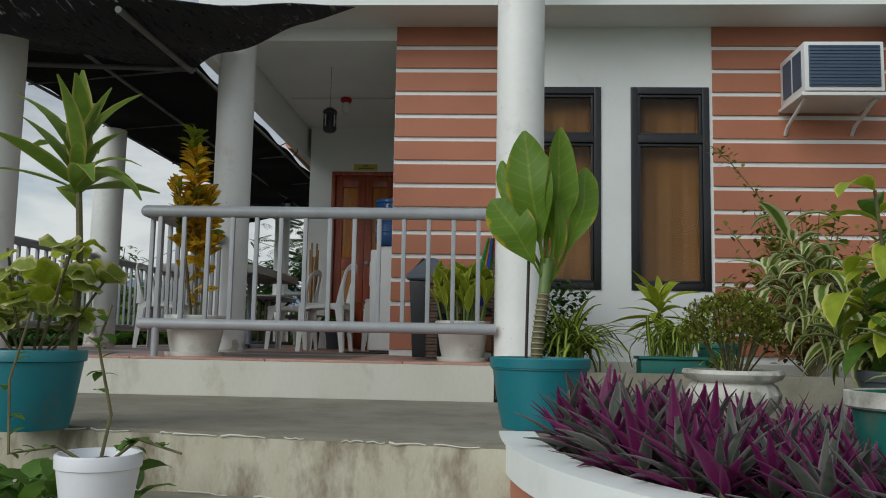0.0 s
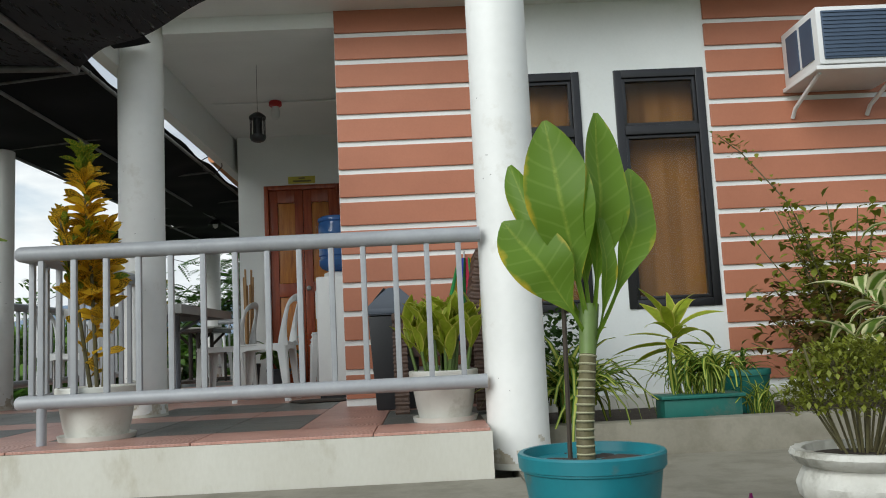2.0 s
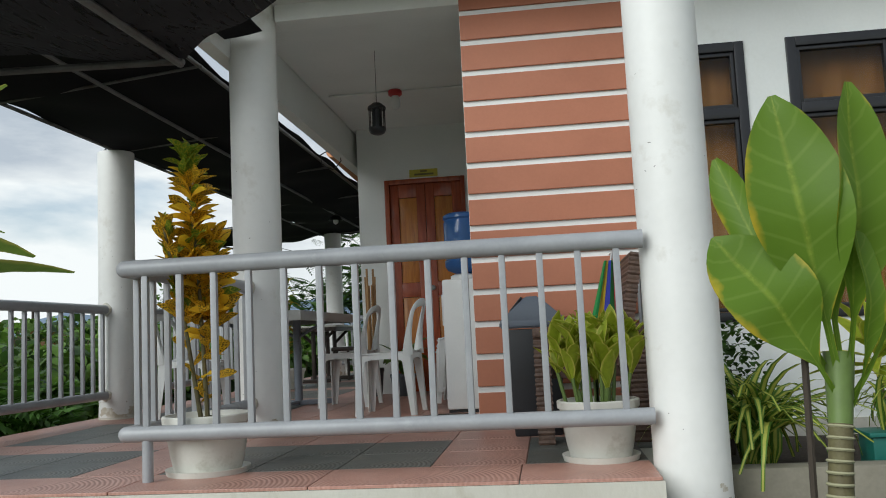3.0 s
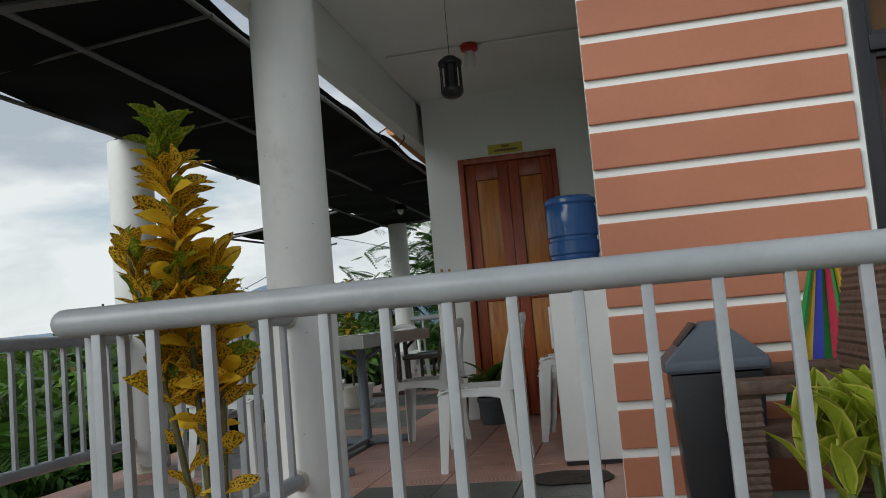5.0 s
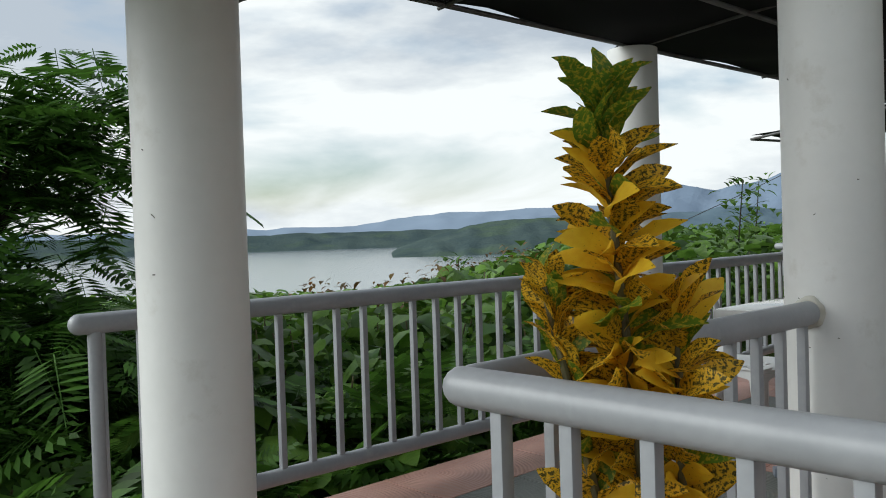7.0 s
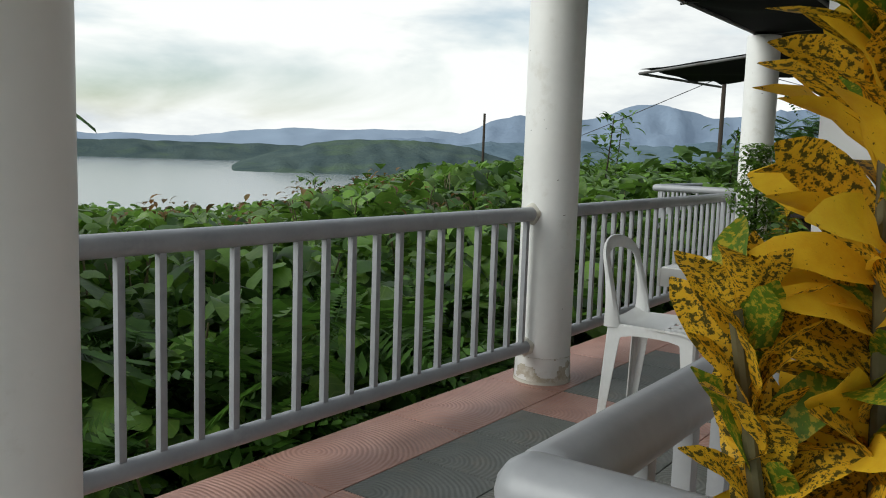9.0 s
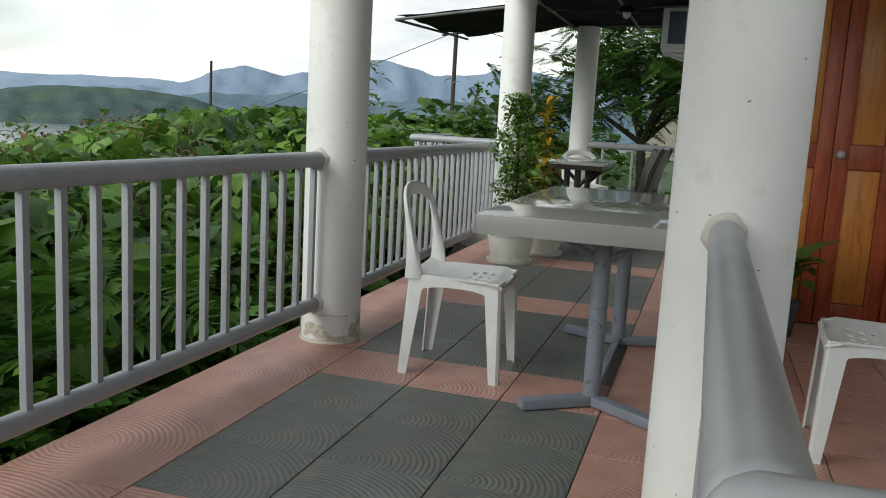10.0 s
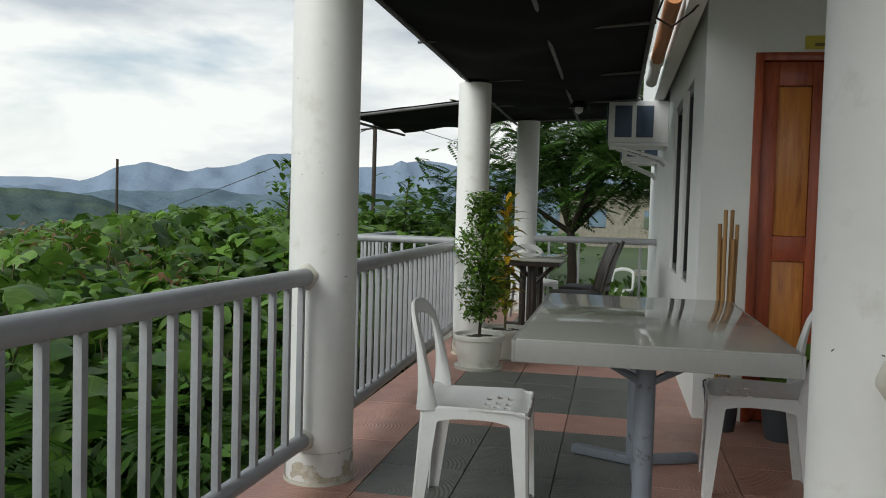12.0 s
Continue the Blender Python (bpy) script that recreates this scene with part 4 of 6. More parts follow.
def build_window(name, x0, x1, z0, z1, transom):
    ob = thing(name, pose((x0 + x1) / 2, WALL_Y + 0.03, z0), "tall black-framed window with brown curtain behind dark glass", "window", kind="structure")
    w, h, f = (x1 - x0) / 2, z1 - z0, 0.055
    tz = transom - z0
    part("window_frame", boxes((-w, -0.03, 0, -w + f, 0.06, h), (w - f, -0.03, 0, w, 0.06, h), (-w + f, -0.03, h - f, w - f, 0.06, h), (-w + f, -0.03, 0, w - f, 0.06, f),
                               (-w + f, -0.035, tz - 0.03, w - f, 0.06, tz + 0.03), bevel=0.005), M_BLACKF, ob)
    for a, b in ((f + 0.002, tz - 0.032), (tz + 0.032, h - f - 0.002)):
        g = 0.022
        part("sash", boxes((-w + f + 0.002, -0.015, a, -w + f + g, 0.03, b), (w - f - g, -0.015, a, w - f - 0.002, 0.03, b), (-w + f + g, -0.015, a, w - f - g, 0.03, a + g), (-w + f + g, -0.015, b - g, w - f - g, 0.03, b), bevel=0.003), M_BLACKF, ob)
        p = part("pane", boxes((-w + f + g, 0.004, a + g, w - f - g, 0.010, b - g)), M_GLASS, ob, "dark reflecting glass")
        p.visible_shadow = False
    bm = bmesh.new()
    n = 40
    rows = [[bm.verts.new((-w + 0.02 + (2 * w - 0.04) * i / n, 0.13 + 0.0012 * math.sin(i * 1.35) + 0.005 * math.sin(i * 0.5), z)) for i in range(n + 1)] for z in (0.02, h - 0.02)]
    for i in range(n):
        bm.faces.new((rows[0][i], rows[0][i + 1], rows[1][i + 1], rows[1][i]))
    part("curtain", bm, M_CURTAIN, ob, "brown curtain")


build_door()
build_window("window_1", 1.74, 2.33, 0.53, 2.125, 1.71)
build_window("window_2", 2.56, 3.165, 0.53, 2.125, 1.71)


def build_side_window(name, y0, y1):
    ob = thing(name, pose(SIDE_X, (y0 + y1) / 2, 0.72), "tall narrow black-framed window in the white side wall", "window", kind="structure")
    w, h, f = (y1 - y0) / 2, 1.33, 0.05
    part("window_frame", boxes((0.02, -w, 0, 0.09, -w + f, h), (0.02, w - f, 0, 0.09, w, h), (0.02, -w + f, 0, 0.09, w - f, f), (0.02, -w + f, h - f, 0.09, w - f, h), bevel=0.004), M_BLACKF, ob)
    p = part("pane", boxes((0.05, -w + f, f, 0.056, w - f, h - f)), M_GLASS, ob)
    p.visible_shadow = False
    part("curtain", boxes((0.13, -w + 0.01, 0.02, 0.145, w - 0.01, h - 0.02)), M_CURTAIN, ob)


build_side_window("window_3", 11.45, 12.0)
build_side_window("window_4", 12.35, 13.1)


# ---- fixtures ----
def air_conditioner(m, label, w=0.56, d=0.48, h=0.32):
    """Window unit: the face looks along -y."""
    ob = thing("air_conditioner", m, label, "air conditioner", "air conditioners")
    part("casing", boxes((-w / 2, 0, 0, w / 2, d, h), bevel=0.012), M_APPL, ob)
    part("front_grille", boxes((-w / 2 + 0.03, -0.012, 0.03, w / 2 - 0.03, 0.004, h - 0.03), bevel=0.006), M_ACGRILLE, ob, "dark blue coil grille")
    for i in range(12):
        z = 0.045 + i * (h - 0.09) / 11
        part("louvre", boxes((-w / 2 + 0.035, -0.018, z - 0.0015, w / 2 - 0.035, -0.010, z + 0.0015)), M_ACGRILLE, ob)
    for x in (-w / 2 - 0.004, w / 2 + 0.004):
        for k in range(2):
            y0 = 0.06 + k * 0.2
            part("side_vent", boxes((x - 0.003, y0, 0.05, x + 0.003, y0 + 0.16, h - 0.05)), M_ACGRILLE, ob, "dark side vent")
    part("tray", boxes((-w / 2 - 0.02, 0.01, -0.03, w / 2 + 0.02, d, -0.003), bevel=0.005), M_APPL, ob)
    for x in (-w / 2 + 0.03, w / 2 - 0.03):
        part("bracket", tube([(x, d, -0.20), (x, d - 0.05, -0.15), (x, 0.08, -0.03)], 0.014, 8), M_APPL, ob)
    return ob


air_conditioner(pose(3.985, 7.0, 1.945), "white window air conditioner on brackets on striped wall", w=0.56, d=0.50, h=0.365)
air_conditioner(pose(-1.21, 14.25, 1.85, 0, 0, -90), "white window air conditioner sticking out over the veranda", w=0.5, d=0.56, h=0.40)
air_conditioner(pose(-1.06, 16.2, 1.80, 0, 0, -90), "far white air conditioner on the side wall", w=0.5, d=0.41, h=0.30)


def build_lantern():
    ob = thing("lantern", pose(0.0, 8.5, 2.02), "black hanging insect-killer lantern with dark mesh", "lantern")
    part("cap", lathe([(0.03, 0.20), (0.062, 0.175), (0.066, 0.165), (0.066, 0.155)], 20), M_BLACK, ob)
    part("base", lathe([(0.03, -0.03), (0.05, -0.02), (0.062, 0.0), (0.062, 0.02)], 20), M_BLACK, ob)
    for i in range(16):
        a = i * math.pi / 8
        part("bar", tube([(0.057 * math.cos(a), 0.057 * math.sin(a), 0.015), (0.057 * math.cos(a), 0.057 * math.sin(a), 0.16)], 0.0035, 6), M_BLACK, ob)
    part("inner_mesh", lathe([(0.030, 0.02), (0.030, 0.155)], 18), M_BLACK, ob, "dark inner mesh")
    part("hanger", tube([(0, 0, 0.19), (0.0, 0.0, 0.59)], 0.0018, 6), M_BLACK, ob)
    o2 = thing("lamp_holder", pose(-0.03, 9.5, CEIL - 0.06), "red ceiling lamp holder with white bulb", "lamp")
    part("holder", lathe([(0.045, 0.01), (0.058, 0.02), (0.058, 0.05), (0.05, 0.06)], 20), M_REDP, o2)
    part("bulb", lathe([(0.004, -0.115), (0.03, -0.10), (0.042, -0.065), (0.038, -0.03), (0.03, 0.008)], 18), M_APPL, o2, "white unlit bulb")
    o3 = thing("conduit", pose(0, 9.5, CEIL - 0.012), "thin grey cable conduit across the ceiling", "conduit")
    part("pipe", tube([(-0.60, 0, 0), (-0.09, 0, 0)], 0.01, 8), M_WHITE, o3)
    part("pipe", tube([(0.03, 0, 0), (0.70, 0, 0)], 0.01, 8), M_WHITE, o3)


build_lantern()


def build_sign():
    ob = thing("door_sign", pose(0.01, DOOR_Y - 0.008, 2.095), "small faded yellow sign over the door", "sign")
    part("plate", boxes((-0.14, 0, 0, 0.14, 0.008, 0.075), bevel=0.002), M_YELLOW, ob)
    part("print", boxes((-0.03, -0.003, 0.048, 0.035, -0.0005, 0.062)), M_OLIVE, ob)
    part("print", boxes((-0.09, -0.003, 0.016, 0.10, -0.0005, 0.034)), M_OLIVE, ob)


build_sign()


def build_gutter():
    ob = thing("gutter_pipe", pose(-0.855, 0, 2.32), "orange drain pipe with white joints under the eave", "pipe")
    part("pipe", tube([(0.005, 10.5, 0.03), (0, 12.2, 0.0)], 0.048, 14), M_ORANGEPIPE, ob)
    part("pipe", tube([(0, 12.3, 0.01), (0, 13.2, -0.02)], 0.048, 14), M_WHITE, ob, "white pipe section")
    part("joint", tube([(0, 12.2, 0.012), (0, 12.4, 0.008)], 0.058, 14), M_WHITE, ob, "white joint")
    part("cable", tube([(0.06, 10.3, 0.02), (-0.06, 10.35, -0.02), (-0.09, 10.5, -0.09), (0.0, 10.6, -0.12), (0.10, 10.5, -0.06), (0.12, 10.4, -0.05)], 0.006, 6), M_BLACK, ob, "black loose cable")


build_gutter()


# ---- furniture ----
def sweep(rows, bm=None):
    """A skin over rings of points, closed at both ends."""
    bm = bm or bmesh.new()
    vr = [[bm.verts.new(p) for p in ring] for ring in rows]
    n = len(vr[0])
    for a, b in zip(vr, vr[1:]):
        for k in range(n):
            bm.faces.new((a[k], a[(k + 1) % n], b[(k + 1) % n], b[k]))
    bm.faces.new(vr[0][::-1]), bm.faces.new(vr[-1])
    return bm


def chair_proto(m, label, group="white plastic chairs"):
    """A moulded stacking chair that faces +y: tapered channel legs, dished slotted seat, open hooped back."""
    ob = thing("plastic_chair", m, label, "chair", group)
    bm = bmesh.new()
    n = 20
    grid = []
    for i in range(n + 1):
        row = []
        for j in range(n + 1):
            u, v = i / n * 2 - 1, j / n * 2 - 1
            w = 0.196 + 0.016 * v - 0.022 * max(0, abs(v) - 0.8) / 0.2
            z = 0.432 - 0.026 * (1 - u * u) * (1 - 0.5 * v * v) - 0.022 * max(0, v - 0.72) / 0.28 + 0.020 * max(0, -v - 0.7) / 0.3
            row.append(bm.verts.new((u * w, v * 0.205, z)))
        grid.append(row)
    slots = {(i, j) for j in (11, 13, 15) for k, i0 in enumerate(range(4, 16, 4)) for i in range(i0 + (j // 2) % 2, i0 + 2 + (j // 2) % 2)}
    for i in range(n):
        for j in range(n):
            if (i, j) not in slots:
                bm.faces.new((grid[i][j], grid[i + 1][j], grid[i + 1][j + 1], grid[i][j + 1]))
    r = bmesh.ops.extrude_face_region(bm, geom=list(bm.faces))
    for v in r["geom"]:
        if isinstance(v, bmesh.types.BMVert):
            v.co.z -= 0.009
    part("seat", bm, M_PLASTIC, ob, "dished slotted seat")
    # tapered legs of L section that flare into the apron
    for sx in (-1, 1):
        for sy in (-1, 1):
            rows = []
            for u in (0, 0.06, 0.14, 0.3, 0.6, 1.0):
                z = 0.426 * (1 - u)
                c = Vector((sx * (0.192 + 0.012 * u), sy * (0.198 + (0.016 if sy > 0 else 0.028) * u), z))
                w = 0.040 + 0.030 * (1 - u) + 0.055 * max(0, 1 - u / 0.14) ** 2
                t = 0.006
                q = 0.010
                sec = ((q, 0), (w, 0), (w, t), (q + t, t), (t, q + t), (t, w), (0, w), (0, q))
                rows.append([c - Vector((sx * a, sy * b, 0)) for a, b in sec])
            part("leg", sweep(rows), M_PLASTIC, ob)
    # apron with an arched lower edge
    def apron(p, q):
        p, q = Vector(p), Vector(q)
        side = (q - p).cross(Vector((0, 0, 1))).normalized() * 0.003
        rows = []
        for i in range(9):
            u = i / 8
            c, lo = p.lerp(q, u), 0.036 + 0.030 * abs(u * 2 - 1) ** 3
            rows.append([c + side, c - side, c - side - Vector((0, 0, lo)), c + side - Vector((0, 0, lo))])
        return sweep(rows)
    for p, q in (((-0.176, 0.196, 0.412), (0.176, 0.196, 0.412)), ((-0.190, -0.17, 0.424), (-0.190, 0.17, 0.424)), ((0.190, -0.17, 0.424), (0.190, 0.17, 0.424)), ((-0.17, -0.196, 0.424), (0.17, -0.196, 0.424))):
        part("apron", apron(p, q), M_PLASTIC, ob)
    # back: one wide moulded hoop, hollowed towards the sitter
    pts = []
    for i in range(29):
        a = i / 28
        s = a * 2 - 1
        if abs(s) > 0.42:
            k = (1 - abs(s)) / 0.58
            x, z = math.copysign(0.183 + 0.008 * math.sin(k * math.pi), s), 0.415 + 0.27 * k
        else:
            ang = s / 0.42 * math.pi / 2
            x, z = 0.183 * math.sin(ang), 0.685 + 0.095 * math.cos(ang) ** 0.8
        y = -0.175 - 0.022 * (z - 0.415) / 0.385 - 0.045 * ((z - 0.415) / 0.385) ** 2 - 0.022 * (1 - (x / 0.19) ** 2)
        pts.append(Vector((x, y, z)))
    rows = []
    for i, p in enumerate(pts):
        d = (pts[min(i + 1, 28)] - pts[max(i - 1, 0)]).normalized()
        out = d.cross(Vector((0, -1, -0.25))).normalized()
        front = out.cross(d).normalized()
        k = (p.z - 0.415) / 0.385
        w, t = 0.020 + 0.012 * k, 0.030 * (1 - k) ** 2 + 0.011
        rows.append([p + out * (w * math.cos(g)) * (0.9 if math.sin(g) > 0 else 1) + front * (t * math.sin(g)) for g in [q * math.pi / 5 for q in range(10)]])
    part("back_hoop", sweep(rows), M_PLASTIC, ob, "open hooped back")
    return ob


CHAIR = chair_proto(pose(-1.615, 8.96, 0.001, 0, 0, -88), "white plastic stacking chair beside the long table")


def more_chair(x, y, rz, label, z=0.001, tilt=0):
    c = copy_thing(CHAIR, pose(x, y, z, tilt, 0, rz))
    return tagged(c, label)


more_chair(-0.51, 9.50, 86, "worn white plastic chair tucked at the long table")
more_chair(-0.01, 8.65, 87, "white plastic chair near the water dispenser")
for k in range(3):
    more_chair(0.44 + 0.01 * k, 9.55 - 0.012 * k, 88, "white plastic chair in a stack by the door", z=0.001 + 0.045 * k)
more_chair(-1.95, 14.9, -150, "white plastic chair behind the far table")


def long_table():
    ob = thing("dining_table", pose(-0.998, 9.155, 0.002), "long grey table with glossy top on two steel pedestals", "table")
    w, d = 0.432, 0.80
    part("tabletop", boxes((-w + 0.012, -d + 0.012, 0.728, w - 0.012, d - 0.012, 0.757), bevel=0.003), M_TABLE, ob, "glossy grey reflective top")
    part("edge_band", boxes((-w, -d, 0.685, -w + 0.011, d, 0.754), (w - 0.011, -d, 0.685, w, d, 0.754), (-w + 0.011, -d, 0.685, w - 0.011, -d + 0.011, 0.754), (-w + 0.011, d - 0.011, 0.685, w - 0.011, d, 0.754), bevel=0.002), M_TABEDGE, ob)
    for y, turn in ((-0.445, 36), (0.545, -24)):
        part("pedestal", tube([(-0.005, y, 0.03), (-0.005, y, 0.727)], 0.034, 20), M_STEELGREY, ob)
        for s in (-1, 1):
            part("brace", tube([(-0.005, y, 0.57), (-0.005 + s * 0.27, y, 0.715)], 0.014, 8), M_STEELGREY, ob)
            part("foot", boxes((0.0 if s > 0 else -0.31, y - 0.028, 0.004, 0.31 if s > 0 else 0.0, y + 0.028, 0.044), bevel=0.006), M_STEELGREY, ob).matrix_local = Matrix.Translation((0.0, y, 0)) @ Matrix.Rotation(radians(-turn * s), 4, "Z") @ Matrix.Translation((0.0, -y, 0))
    part("stretcher", boxes((-0.02, -0.42, 0.02, 0.01, 0.52, 0.045), bevel=0.004), M_STEELGREY, ob)
    return ob


long_table()


def far_table():
    ob = thing("side_table", pose(-1.88, 13.85, 0.001), "dark wooden table with glass top at the far end", "table")
    part("tabletop", boxes((-0.31, -0.55, 0.715, 0.31, 0.55, 0.74), bevel=0.003), M_TABLE, ob, "glossy glass-covered top")
    part("apron", boxes((-0.29, -0.53, 0.67, 0.29, 0.53, 0.714), bevel=0.004), M_DARKWOOD, ob)
    for y in (-0.36, 0.36):
        for s in (-1, 1):
            part("leg", tube([(s * 0.05, y, 0.03), (s * 0.05, y, 0.68)], 0.03, 8), M_DARKWOOD, ob)
            part("brace", tube([(s * 0.05, y, 0.50), (s * 0.23, y, 0.67)], 0.02, 8), M_DARKWOOD, ob)
        part("foot", boxes((-0.30, y - 0.03, 0, 0.30, y + 0.03, 0.05), bevel=0.008), M_DARKWOOD, ob)
    for i, (x, y, rz) in enumerate(((-1.44, 13.45, 100), (-1.38, 14.15, 80))):
        ch = thing("dark_chair", pose(x, y, 0.001, 0, 0, rz), "dark brown wooden chair with curved back at the far table", "chair", "dark chairs")
        part("seat", boxes((-0.22, -0.21, 0.40, 0.22, 0.22, 0.45), bevel=0.015), M_DARKWOOD, ch)
        for sx in (-1, 1):
            part("leg", tube([(sx * 0.19, 0.18, 0), (sx * 0.19, 0.18, 0.41)], 0.02, 8), M_DARKWOOD, ch)
            part("leg", tube([(sx * 0.19, -0.21, 0), (sx * 0.19, -0.18, 0.41), (sx * 0.19, -0.25, 0.70), (sx * 0.18, -0.33, 0.90)], 0.02, 8), M_DARKWOOD, ch)
        part("backrest", boxes((-0.18, -0.012, 0, 0.18, 0.012, 0.42), bevel=0.008), M_DARKWOOD, ch).matrix_local = pose(0, -0.20, 0.48, 16)


far_table()


def dispenser():
    ob = thing("water_dispenser", pose(0.56, 8.65, 0.001), "white floor-standing water dispenser cabinet", "water dispenser")
    part("cabinet", boxes((-0.15, -0.15, 0.02, 0.15, 0.16, 0.92), bevel=0.018), M_APPL, ob)
    part("plinth", boxes((-0.14, -0.14, 0, 0.14, 0.15, 0.0195)), M_BLACK, ob)
    part("collar", lathe([(0.10, 0.921), (0.10, 0.95), (0.07, 0.962)], 24), M_APPL, ob)
    part("tap_panel", boxes((-0.165, -0.08, 0.60, -0.151, 0.09, 0.82), bevel=0.004), M_APPL, ob)
    o2 = thing("water_bottle", pose(0.56, 8.65, 0.963), "large blue plastic water bottle upside down on dispenser", "bottle")
    prof = [(0.05, 0.0), (0.115, 0.035), (0.134, 0.07), (0.134, 0.12), (0.126, 0.13), (0.126, 0.15), (0.134, 0.16), (0.134, 0.24), (0.126, 0.25), (0.126, 0.27), (0.134, 0.28), (0.134, 0.46), (0.128, 0.485), (0.138, 0.50), (0.136, 0.525), (0.11, 0.545), (0.09, 0.54)]
    part("bottle_body", lathe([(a, b * 0.80) for a, b in prof], 36), M_BOTTLE, o2)
    rg = thing("floor_mat", pose(0.47, 8.18, 0.002), "dark worn rag mat on the tiled floor", "mat")
    bm = lathe([(0.20, 0), (0.22, 0.006), (0.2, 0.012)], 28)
    for v in bm.verts:
        v.co.x *= 1.0 + 0.3 * noise.noise(v.co * 6)
        v.co.y *= 0.7 + 0.25 * noise.noise(v.co * 5 + Vector((3, 0, 0)))
    part("mat_cloth", bm, M_SOIL, rg)


dispenser()


def bin_and_wicker():
    ob = thing("trash_bin", pose(1.05, 7.16, 0.001), "black plastic trash bin with slate pitched lid", "bin")
    bm = boxes((-0.15, -0.15, 0, 0.15, 0.15, 0.545), bevel=0.012)
    for v in bm.verts:
        k = 0.80 + 0.20 * v.co.z / 0.56
        v.co.x *= k
        v.co.y *= k
    part("bin_body", bm, M_BINBLACK, ob)
    bm = bmesh.new()
    lo = [bm.verts.new(p) for p in ((-0.17, -0.17, 0.55), (0.17, -0.17, 0.55), (0.17, 0.17, 0.55), (-0.17, 0.17, 0.55))]
    mi = [bm.verts.new((v.co.x, v.co.y, 0.585)) for v in lo]
    hi = [bm.verts.new(p) for p in ((-0.035, -0.10, 0.712), (0.035, -0.10, 0.712), (0.035, 0.10, 0.712), (-0.035, 0.10, 0.712))]
    for a, b in ((lo, mi), (mi, hi)):
        for i in range(4):
            bm.faces.new((a[i], a[(i + 1) % 4], b[(i + 1) % 4], b[i]))
    bm.faces.new(hi), bm.faces.new(lo[::-1])
    bmesh.ops.bevel(bm, geom=list(bm.edges), offset=0.008, segments=2, affect="EDGES")
    lid = part("lid", bm, M_BINLID, ob)
    part("swing_flap", boxes((-0.10, -0.11, -0.004, -0.002, 0.11, 0.004), bevel=0.003), M_BINBLACK, lid).matrix_local = Matrix.Translation((-0.05, 0, 0.712)) @ Matrix.Rotation(radians(-48), 4, "Y")
    part("sticker", boxes((0.01, -0.149, 0.35, 0.06, -0.143, 0.43)), M_APPL, ob, "white product sticker")
    part("sticker_print", boxes((0.02, -0.151, 0.365, 0.05, -0.1495, 0.40)), M_BINLID, ob)

    def woven(bm, x0, y0, z0, x1, y1, z1):
        """A block of woven strands."""
        n = max(3, int((z1 - z0) / 0.011))
        rows = []
        for i in range(n + 1):
            z, o = z0 + i * (z1 - z0) / n, (0.0, 0.006, 0.001, 0.004)[i % 4]
            rows.append([bm.verts.new(p) for p in ((x0 - o, y0 - o, z), (x1 + o, y0 - o, z), (x1 + o, y1 + o, z), (x0 - o, y1 + o, z))])
        for p, q in zip(rows, rows[1:]):
            for k in range(4):
                bm.faces.new((p[k], p[(k + 1) % 4], q[(k + 1) % 4], q[k]))
        bm.faces.new(rows[0]), bm.faces.new(rows[-1])
        return bm
    w = thing("wicker_armchair", pose(1.33, 6.98, 0.001), "brown wicker armchair by the railing", "armchair")
    for x, y in ((-0.24, -0.26), (-0.24, 0.26), (0.2, -0.26), (0.2, 0.26)):
        part("leg", woven(bmesh.new(), x - 0.035, y - 0.035, 0, x + 0.035, y + 0.035, 0.50), M_WICKER, w)
    for y in (-0.26, 0.26):
        part("armrest", boxes((-0.28, y - 0.05, 0.50, 0.24, y + 0.05, 0.545), bevel=0.012), M_WICKER, w)
    part("seat", boxes((-0.2, -0.22, 0.30, 0.2, 0.22, 0.36), bevel=0.01), M_WICKER, w)
    part("backrest", woven(bmesh.new(), -0.02, -0.26, 0, 0.03, 0.26, 0.55), M_WICKER, w).matrix_local = pose(0.13, 0, 0.34, 0, 10, 0)
    c = thing("striped_cloth", pose(1.47, 7.36, 0.38), "hanging cloth in green, yellow, blue and red stripes", "cloth")
    for k, m in enumerate((0, 1, 2, 0, 3, 0, 1)):
        bm = bmesh.new()
        x0, x1 = -0.16 + k * 0.045, -0.16 + (k + 1) * 0.045
        rows = []
        for j in range(7):
            u = j / 6
            s = 1.0 - 0.72 * u
            rows.append([bm.verts.new((x * s + 0.03 * u, 0.012 * math.sin(x * 60) + 0.01, u * 0.52)) for x in (x0, (x0 + x1) / 2, x1)])
        for a, b in zip(rows, rows[1:]):
            for i in range(2):
                bm.faces.new((a[i], a[i + 1], b[i + 1], b[i]))
        r = bmesh.ops.extrude_face_region(bm, geom=list(bm.faces))
        for v in r["geom"]:
            if isinstance(v, bmesh.types.BMVert):
                v.co.y += 0.006
        part("stripe", bm, CLOTH[m], c)
    part("hook", tube([(0.02, 0.02, 0.50), (0.03, 0.02, 0.56), (0.03, 0.15, 0.565)], 0.006, 6), M_PIPE, c)


bin_and_wicker()


